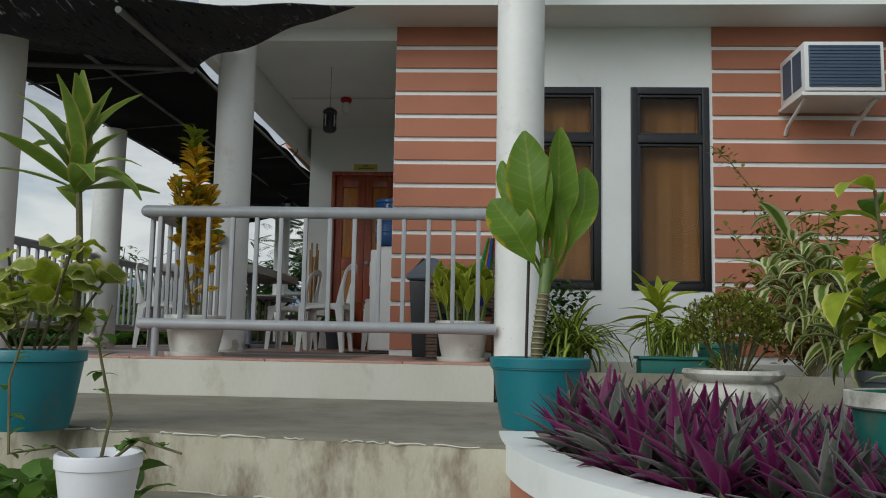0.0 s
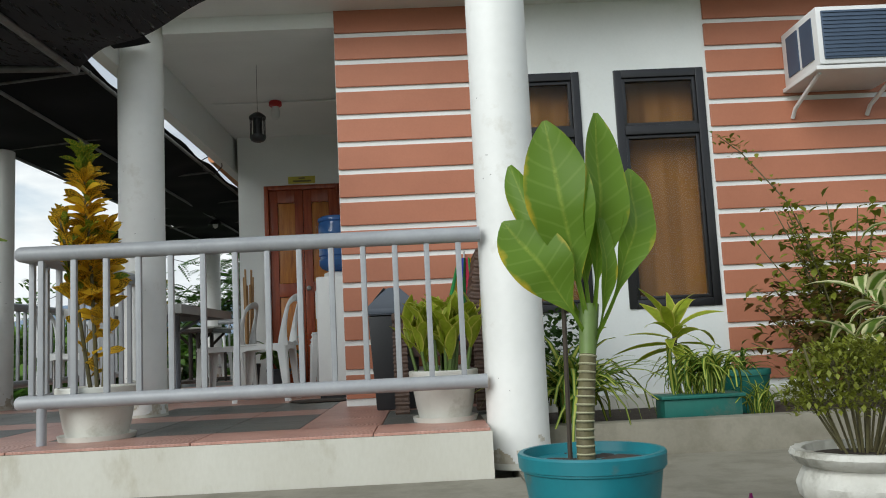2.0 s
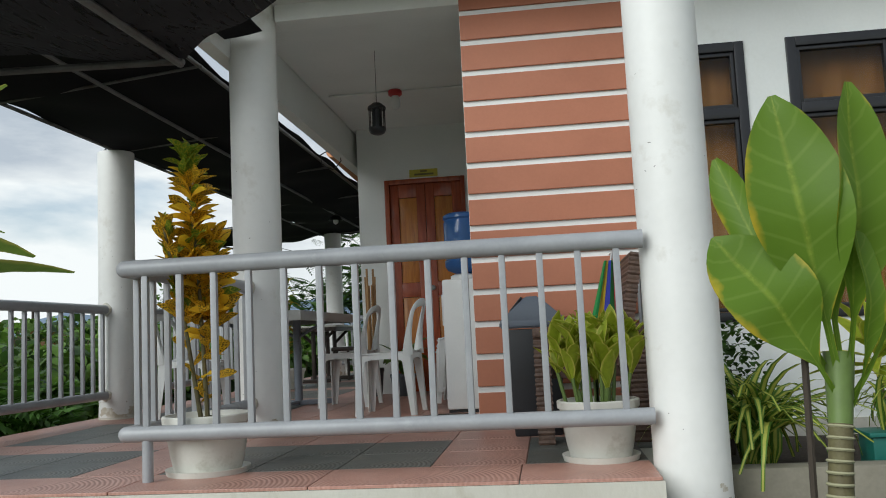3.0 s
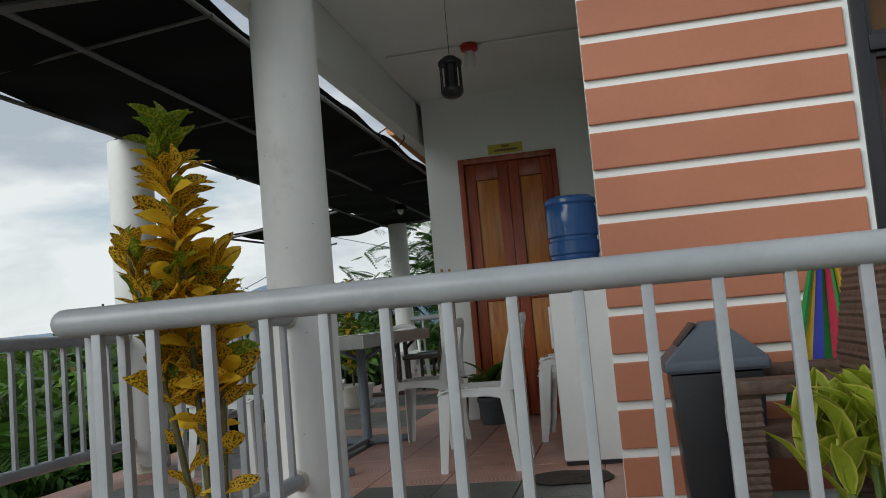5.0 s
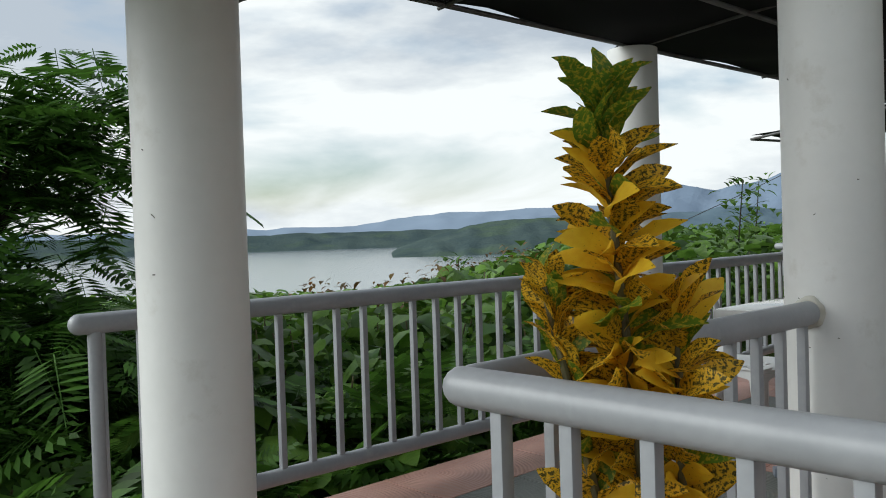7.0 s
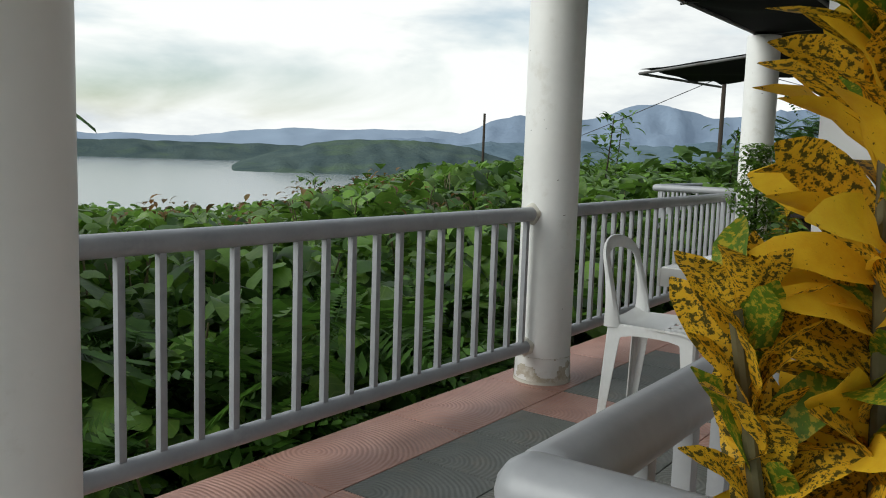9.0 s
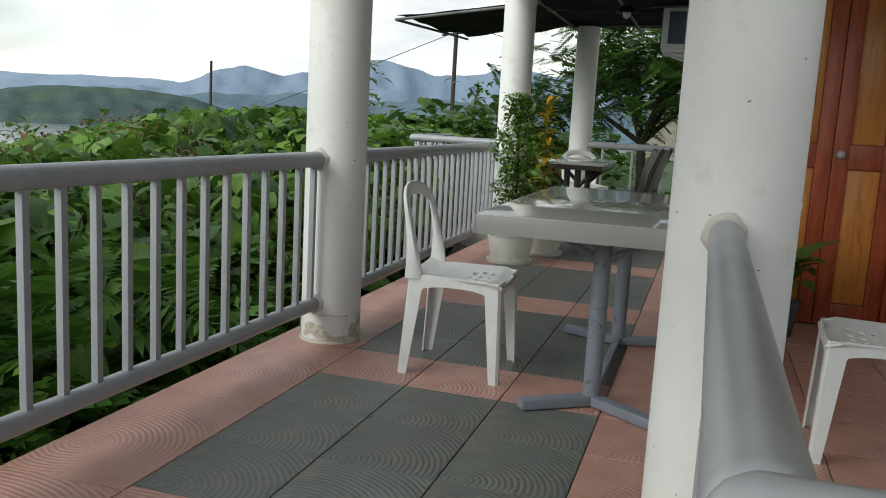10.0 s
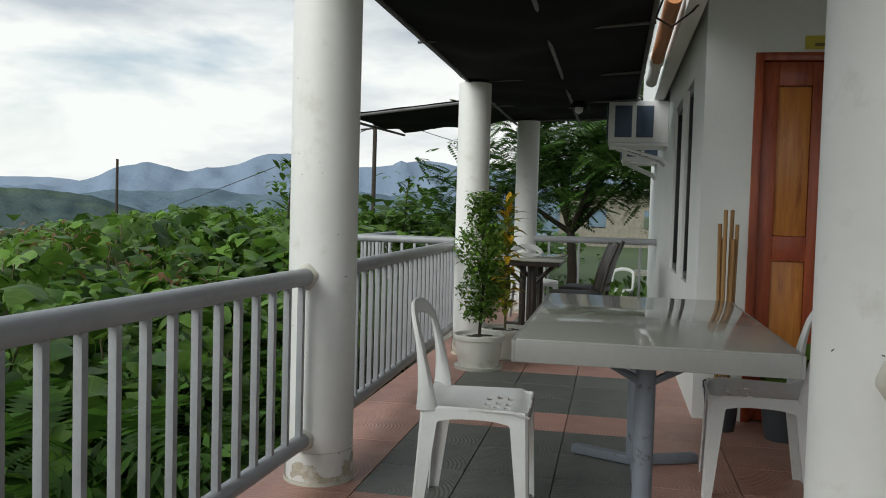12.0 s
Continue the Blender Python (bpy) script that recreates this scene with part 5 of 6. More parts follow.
# ---- pots ----
def pot(parent, r, h, material, soil=True, ribs=0, taper=0.74, saucer=False, name="pot"):
    prof = [(r * taper, 0), (r * (taper + 0.08), h * 0.25), (r * 0.94, h * 0.80), (r * 0.95, h * 0.85), (r, h * 0.86), (r * 1.01, h * 0.98), (r * 0.99, h), (r * 0.93, h), (r * 0.90, h * 0.90)]
    p = part(name, lathe(prof, 48, ribs=ribs, rib_depth=r * 0.012 if ribs else 0), material, parent)
    if soil:
        bm = lathe([(r * 0.90, h * 0.88), (r * 0.5, h * 0.905), (0.01, h * 0.91)], 24)
        for v in bm.verts:
            v.co.z += 0.012 * noise.noise(v.co * 30)
        part("soil", bm, M_SOIL, parent, "dark potting soil")
    if saucer:
        part("saucer", lathe([(r * taper, -0.012), (r * 0.92, -0.012), (r * 0.96, 0.012), (r * 0.92, 0.012), (r * taper, -0.004)], 40), material, parent)
    return p


def plant(name, x, y, z, label, category="potted plant"):
    return thing(name, pose(x, y, z), label, category)



# tall broad-leaved plant in the teal pot
def broadleaf():
    ob = plant("dumb_cane", 1.667, 4.40, TERR, "tall plant with huge upright green leaves in teal pot")
    pot(ob, 0.197, 0.275, M_POTTEAL)
    part("rim_band", lathe([(0.187, 0.226), (0.192, 0.230), (0.192, 0.236), (0.187, 0.240)], 48), M_POTTEAL, ob)
    part("stalk", tube([(-0.014, 0, 0.24), (-0.012, 0.01, 0.32), (0.002, 0.025, 0.42), (0.016, 0.04, 0.53)], 0.025, 14, r_end=0.023), M_STEM, ob, "ringed brown-green stalk")
    for i in range(13):
        u = i / 12
        part("ring", lathe([(0.0245, -0.003), (0.0268, 0), (0.0245, 0.003)], 14), M_STEMPALE, ob).matrix_local = pose(-0.014 + 0.030 * u ** 1.6, 0.04 * u ** 1.3, 0.265 + 0.26 * u, -7 * u, 7 * u)
    part("green_stalk", tube([(0.016, 0.04, 0.53), (0.024, 0.05, 0.60), (0.030, 0.055, 0.67)], 0.023, 14, r_end=0.030), M_STEMGREEN, ob)
    # leaf: width by length, droop, fold, widest point, wave; tip; facing
    kinds = [
        (0.33, 0.30, 0.22, 0.56, 0.14, (-0.083, -0.07, 1.165), (-0.25, -1, 0.1), 0.0),
        (0.25, 0.22, 0.28, 0.52, 0.14, (0.089, -0.06, 1.18), (0.35, -1, 0.0), 0.0),
        (0.46, 0.60, 0.20, 0.62, 0.14, (-0.185, -0.06, 0.91), (-0.1, -1, 0.35), -0.03),
        (0.24, 0.75, 0.26, 0.64, 0.30, (0.255, -0.02, 1.065), (0.45, -1, 0.15), -0.02),
        (0.26, 0.25, 0.24, 0.55, 0.14, (0.012, 0.08, 1.13), (0.1, -1, 0.1), 0.01),
        (0.15, 0.40, 0.40, 0.72, 0.1, (-0.19, 0.08, 1.09), (-0.5, -0.8, 0.3), 0.0),
        (0.16, 0.55, 0.30, 0.6, 0.2, (0.10, -0.08, 0.90), (0.5, -0.9, 0.3), -0.05),
    ]
    for w, droop, fold, wide, wave, tip, face, dz in kinds:
        base = Vector((0.030 + 0.05 * tip[0], 0.05 + 0.05 * tip[1], 0.60 + dz))
        d = Vector(tip) - base
        size = d.length * 1.03
        d.normalize()
        nrm = Vector(face)
        nrm = (nrm - d * nrm.dot(d)).normalized()
        side = d.cross(nrm)
        o = new("leaf", leaf_mesh("leaf", leaf_arrays(w * 0.94, droop, fold, 26, wide + 0.07, 0.72, wave, 0.24, 1.25), L_BIG))
        o.parent = ob
        o.matrix_local = Matrix.Translation(base) @ Matrix((side, d, nrm)).transposed().to_4x4() @ Matrix.Diagonal((size, size, size, 1))
    part("stake", tube([(-0.055, 0.02, 0.22), (-0.045, 0.02, 0.74)], 0.007, 6), M_BARK, ob, "thin wooden stake")


broadleaf()


def croton():
    ob = plant("croton", -0.345, 6.18, 0.013, "tall croton with yellow spotted leaves in white pot")
    pot(ob, 0.185, 0.235, M_POTWHITE, saucer=True, ribs=24)
    r = random.Random(5)
    ms = [leaf_mesh("leaf", leaf_arrays(0.37, 0.6, 0.12, 6, 0.50, 0.72, 0.10), m) for m in (L_YEL, L_YEL2, L_YGRN, L_YEL)]
    items = []
    stems = [((0, 0), (-0.03, -0.10), 0.22, 1.33), ((-0.03, 0.0), (-0.11, -0.16), 0.22, 1.03), ((0.03, 0.0), (0.045, 0.0), 0.22, 0.98)]
    for k, (b, t, z0, z1) in enumerate(stems):
        part("stem", tube([(b[0], b[1], z0), ((b[0] + t[0]) / 2 + 0.01, (b[1] + t[1]) / 2, (z0 + z1) / 2), (t[0], t[1], z1)], 0.011, 8, r_end=0.006), M_STEM, ob)
        n = (230, 92, 100)[k]
        for i in range(n):
            u = (i / n) ** 0.75
            if u < 0.45 and r.random() < (0.68 if u < 0.22 else 0.5):
                continue
            z = z0 + 0.06 + (z1 - z0 - 0.05) * u
            a = i * 2.4 + r.uniform(-.3, .3)
            el = radians(r.uniform(14, 52) + 28 * max(0, u - 0.80) / 0.2)
            x, y = b[0] + (t[0] - b[0]) * u, b[1] + (t[1] - b[1]) * u
            green = (u > 0.90 and k < 2) or (u > 0.6 and r.random() < 0.14)
            which = 2 if green else r.choice((0, 1, 1, 3, 0)) if math.cos(a - 0.3) > -0.2 else r.choice((0, 0, 3, 1))
            s = r.uniform(0.10, 0.15) * (0.8 if u < 0.2 else 1) * (1.0 - 0.15 * max(0, u - 0.8) / 0.2)
            if k == 1 and u > 0.5:
                el, s, which = radians(r.uniform(45, 80)), s * 0.85, r.choice((0, 0, 3, 2))
            items.append((which, (x, y, z), a, el, r.choice((-1, 1)) * r.uniform(.3, 1.15), s))
    leaf_parts(ob, ms, items)


croton()


def ti_plant():
    ob = plant("cordyline", 1.31, 6.22, 0.013, "bushy lime-green plant with cream-edged leaves in white pot")
    pot(ob, 0.165, 0.23, M_POTWHITE, saucer=True, ribs=20)
    r = random.Random(8)
    ms = [leaf_mesh("leaf", leaf_arrays(0.30, d, 0.2, 6, 0.5, 0.8, 0.08, 0.12), L_LIME) for d in (0.4, 0.8)]
    items = []
    for k in range(24):
        a0 = k * 2.4
        bx, by = 0.125 * math.cos(a0) * (k % 3) / 2, 0.105 * math.sin(a0) * (k % 3) / 2
        h = r.uniform(0.27, 0.38)
        part("stem", tube([(bx, by, 0.20), (bx * 1.25, by * 1.25, h)], 0.008, 7), M_STEMGREEN, ob)
        for i in range(8):
            a = i * 2.4 + a0
            items.append((i, (bx * 1.25, by * 1.25, h - 0.02 + 0.012 * i), a, radians(r.uniform(52, 86)), r.uniform(-.7, .7), r.uniform(0.15, 0.23)))
    leaf_parts(ob, ms, items)


ti_plant()


def dracaena(x, y, z, label, stem_h, n, size, name="dracaena", potted=None, mat_=None, el=(5, 75), lean=(0.0, 0.0), width=0.17):
    ob = plant(name, x, y, z, label)
    if potted:
        potted(ob)
    r = random.Random(int(x * 100) & 255)
    z0 = 0.2 if potted else 0.0
    top = (lean[0], lean[1], stem_h)
    part("stem", tube([(0, 0, z0), (lean[0] * 0.3 + 0.012, lean[1] * 0.3, stem_h * 0.5), top], 0.014, 9, r_end=0.011), M_STEM, ob)
    ms = [leaf_mesh("leaf", leaf_arrays(width, d, 0.14, 7, 0.4, 0.9, 0.03), mat_ or L_DRAC) for d in (0.3, 0.65, 1.1)]
    items = []
    for i in range(n):
        u = i / n
        items.append((i * 7 + r.randrange(3), (top[0], top[1], stem_h - 0.13 * (1 - u)), i * 2.4 + r.uniform(-.5, .5), radians(el[0] + (el[1] - el[0]) * u + r.uniform(-8, 8)), r.uniform(-.6, .6), size * r.uniform(0.65, 1.12)))
    leaf_parts(ob, ms, items)
    return ob


# pots at the stair side
def stair_side():
    dracaena(-0.04, 4.03, TERR + 0.23, "dark-stemmed dracaena with long arching leaves in the teal pot", 0.74, 24, 0.39, lean=(-0.035, 0.02), el=(12, 88), width=0.21)
    ob = plant("polyscias", -0.17, 3.98, TERR, "straggly shrub with cream-edged round leaves in teal pot")
    pot(ob, 0.19, 0.275, M_POTTEAL)
    r = random.Random(21)
    arr = [leaf_arrays(0.92, 0.6, 0.1, 7, 0.48, 0.55, 0.16)]
    m = leaf_mesh("leaf", arr[0], L_CREAM)
    m2 = leaf_mesh("leaf", arr[0], L_LIME)
    items = []
    for k in range(9):
        a = k * 2.4
        tx, ty, tz = 0.27 * math.cos(a) * r.uniform(.3, 1), 0.22 * math.sin(a) * r.uniform(.3, 1), r.uniform(0.42, 0.72)
        part("stem", tube([(tx * 0.15, ty * 0.15, 0.22), (tx * 0.6, ty * 0.6, (0.22 + tz) / 2), (tx, ty, tz)], 0.005, 6), M_STEM, ob)
        for i in range(8):
            u = r.uniform(0.5, 1.02)
            items.append((i, (tx * u, ty * u, 0.22 + (tz - 0.22) * u), r.uniform(0, 6.28), radians(r.uniform(-25, 35)), r.uniform(-.8, .8), r.uniform(0.08, 0.135)))
    leaf_parts(ob, [m, m2, m], items)
    # small white pot with a trailing stem
    o2 = plant("bougainvillea", 0.475, 3.17, -0.42 + 0.001, "thin thorny shrub in small white plastic pot")
    pot(o2, 0.105, 0.245, mat("plain_white_pot", (0.72, 0.73, 0.76), (0.68, 0.69, 0.72), 0.45), taper=0.66)
    items = []
    for pts in ([(0, 0, 0.2), (0.02, 0.01, 0.34), (-0.03, 0.02, 0.52), (0.0, 0.02, 0.62)], [(0, 0, 0.2), (0.10, 0.0, 0.28), (0.22, -0.02, 0.25)], [(0, 0, 0.2), (-0.10, -0.02, 0.26), (-0.22, -0.03, 0.24), (-0.26, 0.02, 0.42), (-0.22, 0.03, 0.60)]):
        part("stem", tube(pts, 0.005, 6, r_end=0.003), M_STEM, o2)
        for i in range(12):
            k = r.uniform(0.25, 0.999) * (len(pts) - 1)
            p = Vector(pts[int(k)]).lerp(Vector(pts[int(k) + 1]), k % 1)
            items.append((0, tuple(p), r.uniform(0, 6.28), radians(r.uniform(-25, 35)), 0, r.uniform(0.03, 0.065)))
    leaf_parts(o2, [leaf_mesh("leaf", leaf_arrays(0.6, 0.5, 0.1, 4), L_GREEN)], items)
    # low leaves beside the steps
    w = plant("ground_cover", -0.05, 3.55, -0.42, "low green plants growing beside the steps", "ground cover")
    its = [(i, (r.uniform(-.5, .45), r.uniform(-.35, .2), r.uniform(0, .12)), r.uniform(0, 6.28), radians(r.uniform(10, 70)), r.uniform(-.5, .5), r.uniform(.07, .15)) for i in range(170)]
    scatter("leaves", [leaf_arrays(0.55, 0.7, 0.1, 4)], its, L_GREEN, w)


stair_side()


# ---- front planting bed ----
def front_bed():
    structure("planter_wall", boxes((1.80, 6.20, -0.24, 4.9, 6.32, -0.052), bevel=0.008), M_CONC, "low grey concrete kerb of the planting bed", "kerb")
    structure("planter_soil", boxes((1.80, 6.322, -0.24, 4.9, 7.515, -0.10)), M_SOIL, "dark soil of the planting bed", "soil", smooth=False)
    r = random.Random(31)
    arr = [leaf_arrays(0.06, d, 0.25, 7, 0.3, 0.9) for d in (1.2, 1.7, 2.1)]

    blades = [leaf_mesh("leaf", a, L_SPIDER) for a in arr]

    def spider(x, y, z, n, s, label, potm=None):
        ob = plant("spider_plant", x, y, z, label)
        z0 = 0.02
        if potm:
            part("planter_box", boxes((-0.20, -0.085, 0, 0.20, 0.085, 0.13), bevel=0.012), potm, ob)
            part("planter_rim", boxes((-0.215, -0.10, 0.131, 0.215, 0.10, 0.15), bevel=0.006), potm, ob)
            z0 = 0.15
        its = [(i, (r.uniform(-.06, .06) * (2.2 if potm else 1), r.uniform(-.05, .05), z0), r.uniform(0, 6.28), radians(r.uniform(35, 85)), r.uniform(-.4, .4), s * r.uniform(.6, 1.1)) for i in range(n)]
        leaf_parts(ob, blades, its)
    spider(1.98, 6.45, -0.10, 140, 0.62, "green and cream striped spider plant with arching leaves")
    spider(2.62, 6.46, -0.10, 90, 0.42, "striped spider plant in low green planter box", M_POTGREEN)
    spider(2.95, 6.50, -0.10, 40, 0.30, "small striped spider plant in the bed")
    dracaena(2.62, 6.80, -0.10, "light green dracaena rosette by the window", 0.50, 20, 0.34, mat_=L_LIME, width=0.24, el=(-25, 68))
    # dark leafy shrub behind
    ob = plant("shrub", 1.97, 6.90, -0.10, "dark green small-leaved shrub below the window", "shrub")
    its = []
    for i in range(420):
        a, u = r.uniform(0, 6.28), r.random() ** 0.5
        its.append((0, (0.20 * u * math.cos(a), 0.17 * u * math.sin(a), r.uniform(0.1, 0.62)), r.uniform(0, 6.28), radians(r.uniform(-10, 60)), 0, r.uniform(.04, .07)))
    scatter("leaves", [leaf_arrays(0.6, 0.6, 0.1, 3)], its, L_WILD2, ob)
    part("trunk", tube([(0, 0, 0), (0.01, 0, 0.4)], 0.012, 7), M_BARK, ob)
    # reddish and olive bush with one long trailing branch
    ob = plant("ixora_bush", 3.55, 6.85, -0.10, "loose bush with olive and reddish small leaves on thin branches", "bush")
    red, olive = [], []
    arr2 = [leaf_arrays(0.5, 0.6, 0.1, 3)]
    for k in range(60):
        a = r.uniform(0, 6.28)
        h = r.uniform(0.35, 1.2)
        rr = r.uniform(0.1, 0.62)
        tip = Vector((rr * math.cos(a) + 0.12, rr * 0.55 * math.sin(a), h))
        part("branch", tube([(0.1, 0, 0), (0.1 + (tip.x - 0.1) * 0.4, tip.y * 0.4, h * 0.55), tip], 0.006, 5, r_end=0.003), M_STEM, ob)
        for i in range(46):
            u = r.uniform(0.3, 1.03)
            p = Vector((0.1, 0, 0)).lerp(tip, u) + Vector((r.uniform(-.05, .05), r.uniform(-.05, .05), r.uniform(-.03, .07)))
            (red if (h < 0.72 and r.random() < 0.6) else olive).append((0, tuple(p), r.uniform(0, 6.28), radians(r.uniform(-30, 50)), r.uniform(-.5, .5), r.uniform(.05, .085)))
    pts = [Vector(p) for p in ((0.1, 0, 0.2), (0.0, 0.05, 0.8), (-0.15, 0.1, 1.2), (-0.38, 0.15, 1.52), (-0.50, 0.15, 1.62))]
    part("branch", tube(pts, 0.006, 5, r_end=0.003), M_STEM, ob)
    for i in range(90):
        k = r.uniform(0.8, 3.99)
        p = pts[int(k)].lerp(pts[int(k) + 1], k % 1) + Vector((r.uniform(-.05, .05), r.uniform(-.04, .04), r.uniform(-.03, .05)))
        olive.append((0, tuple(p), r.uniform(0, 6.28), radians(r.uniform(-30, 50)), 0, r.uniform(.035, .06)))
    scatter("red_leaves", arr2, red, L_RED, ob, "reddish brown leaves")
    scatter("green_leaves", arr2, olive, L_BUSH, ob, "olive green leaves")
    # green tub
    ob = plant("fern_tub", 3.05, 6.95, -0.10, "small plant in green tub by the striped wall")
    pot(ob, 0.15, 0.24, M_POTGREEN)
    its = [(i, (0, 0, 0.2), r.uniform(0, 6.28), radians(r.uniform(20, 80)), 0, r.uniform(.15, .3)) for i in range(30)]
    scatter("leaves", arr, its, L_GREEN, ob)


front_bed()


def urn_bush():
    ob = plant("stone_urn", 2.42, 4.42, TERR, "weathered white stone urn with lobed body and leaf rim", "urn")
    ob.scale = (0.9, 0.9, 0.97)
    prof = [(0.12, 0), (0.13, 0.02), (0.10, 0.045), (0.14, 0.07), (0.185, 0.12), (0.192, 0.155), (0.175, 0.19), (0.165, 0.20), (0.20, 0.215), (0.212, 0.235), (0.205, 0.25), (0.175, 0.25), (0.165, 0.225)]
    bm = lathe(prof, 64)
    for v in bm.verts:
        a = math.atan2(v.co.y, v.co.x)
        k = 1 + (0.045 * abs(math.cos(a * 9)) if 0.06 < v.co.z < 0.19 else 0.02 * math.cos(a * 24) if v.co.z > 0.21 else 0) + 0.012 * noise.noise(v.co * 22)
        v.co.x *= k
        v.co.y *= k
    part("urn_body", bm, M_STONE, ob)
    part("soil", lathe([(0.168, 0.226), (0.08, 0.235), (0.01, 0.236)], 24), M_SOIL, ob)
    r = random.Random(17)
    b = plant("round_bush", 2.42, 4.42, TERR + 0.232, "dense round olive-green bush growing in the urn", "bush")
    b.scale = (0.9, 0.9, 0.97)
    its = []
    for k in range(70):
        a, rr = r.uniform(0, 6.28), r.uniform(0.02, 0.20)
        tip = (rr * math.cos(a), rr * math.sin(a), r.uniform(0.16, 0.30))
        if k < 26:
            part("twig", tube([(tip[0] * 0.35, tip[1] * 0.35, -0.004), (tip[0] * 0.8, tip[1] * 0.8, tip[2] * 0.6), tip], 0.004, 5), M_STEM, b)
    for i in range(3400):
        a, c = r.uniform(0, 6.28), r.uniform(-0.45, 1)
        s = (1 - c * c) ** 0.5
        rad = (r.uniform(0.45, 1.0) ** 0.5) * (1 + 0.13 * noise.noise((math.cos(a) * 2.2, math.sin(a) * 2.2, c * 2.2)))
        its.append((0, (0.215 * rad * s * math.cos(a), 0.215 * rad * s * math.sin(a), 0.17 + 0.15 * rad * c), r.uniform(0, 6.28), radians(r.uniform(-20, 70)), 0, r.uniform(.016, .028)))
    scatter("leaves", [leaf_arrays(0.6, 0.4, 0.1, 2)], its, L_BUSH, b)


urn_bush()


def variegated():
    r = random.Random(44)
    ob = plant("song_of_india", 3.22, 4.66, TERR, "bushy dracaena with narrow white-edged leaves on bent stems")
    pot(ob, 0.17, 0.24, M_POTGREY)
    ms = [leaf_mesh("leaf", leaf_arrays(0.24, d, 0.14, 6, 0.4, 0.9), L_VARI) for d in (0.7, 1.3, 1.8)]
    items = []
    for k in range(14):
        a = k * 2.4
        rr = r.uniform(0.08, 0.34)
        tip = Vector((rr * math.cos(a) - 0.24, rr * math.sin(a), r.uniform(0.34, 0.80)))
        part("stem", tube([(0, 0, 0.2), (tip.x * 0.5, tip.y * 0.5, 0.2 + (tip.z - 0.2) * 0.6), tip], 0.009, 7, r_end=0.006), M_STEM, ob)
        for i in range(24):
            u = 0.45 + 0.55 * i / 19
            p = Vector((0, 0, 0.2)).lerp(tip, u)
            items.append((i, tuple(p), i * 2.4 + a, radians(-30 + 55 * max(0, u - 0.5) / 0.5 + r.uniform(-12, 12)), r.uniform(-.3, .3), r.uniform(.18, .27)))
    leaf_parts(ob, ms, items)
    # broad-leaved plant in the grey pot
    o2 = plant("rubber_shrub", 2.96, 4.12, TERR, "upright plant with yellow-green oval leaves in grey pot")
    pot(o2, 0.18, 0.256, M_POTGREY)
    ms = [leaf_mesh("leaf", leaf_arrays(0.42, d, 0.12, 6, 0.5, 0.8), m) for d, m in ((1.0, L_LIME), (1.3, L_LIME), (1.1, L_GREEN))]
    items = []
    for k, (tx, ty, tz) in enumerate(((-0.12, -0.03, 0.90), (-0.20, 0, 0.58), (0.12, -0.03, 0.72), (0.02, 0.1, 0.62), (-0.05, -0.12, 0.60))):
        part("stem", tube([(0, 0, 0.2), (tx * 0.6, ty * 0.6, 0.45), (tx, ty, tz)], 0.009, 7, r_end=0.006), M_STEM, o2)
        for i in range(13):
            u = 0.3 + 0.7 * i / 12
            items.append((i + k, (tx * u, ty * u, 0.2 + (tz - 0.2) * u), i * 2.4 + k, radians(r.uniform(-25, 25) + 25 * (u > 0.9)), r.uniform(-.4, .4), r.uniform(.18, .27)))
    leaf_parts(o2, ms, items)
    # pale plant in the small pot at the bed's end
    o3 = plant("aglaonema", 2.45, 3.00, -0.233, "plant with cream and green leaves in dark green pot")
    pot(o3, 0.17, 0.26, M_POTGREEN)
    part("pot_rim", lathe([(0.172, 0.225), (0.178, 0.23), (0.178, 0.262), (0.165, 0.264), (0.160, 0.245)], 40), M_STONE, o3, "pale grey pot rim")
    leaf_parts(o3, [leaf_mesh("leaf", leaf_arrays(0.40, d, 0.14, 6, 0.5, 0.8), L_VARI) for d in (0.6, 1.0)], [(i, (0.02 * math.cos(i), 0.02 * math.sin(i), 0.24), i * 2.4, radians(r.uniform(25, 80)), 0, r.uniform(.16, .26)) for i in range(18)])


variegated()


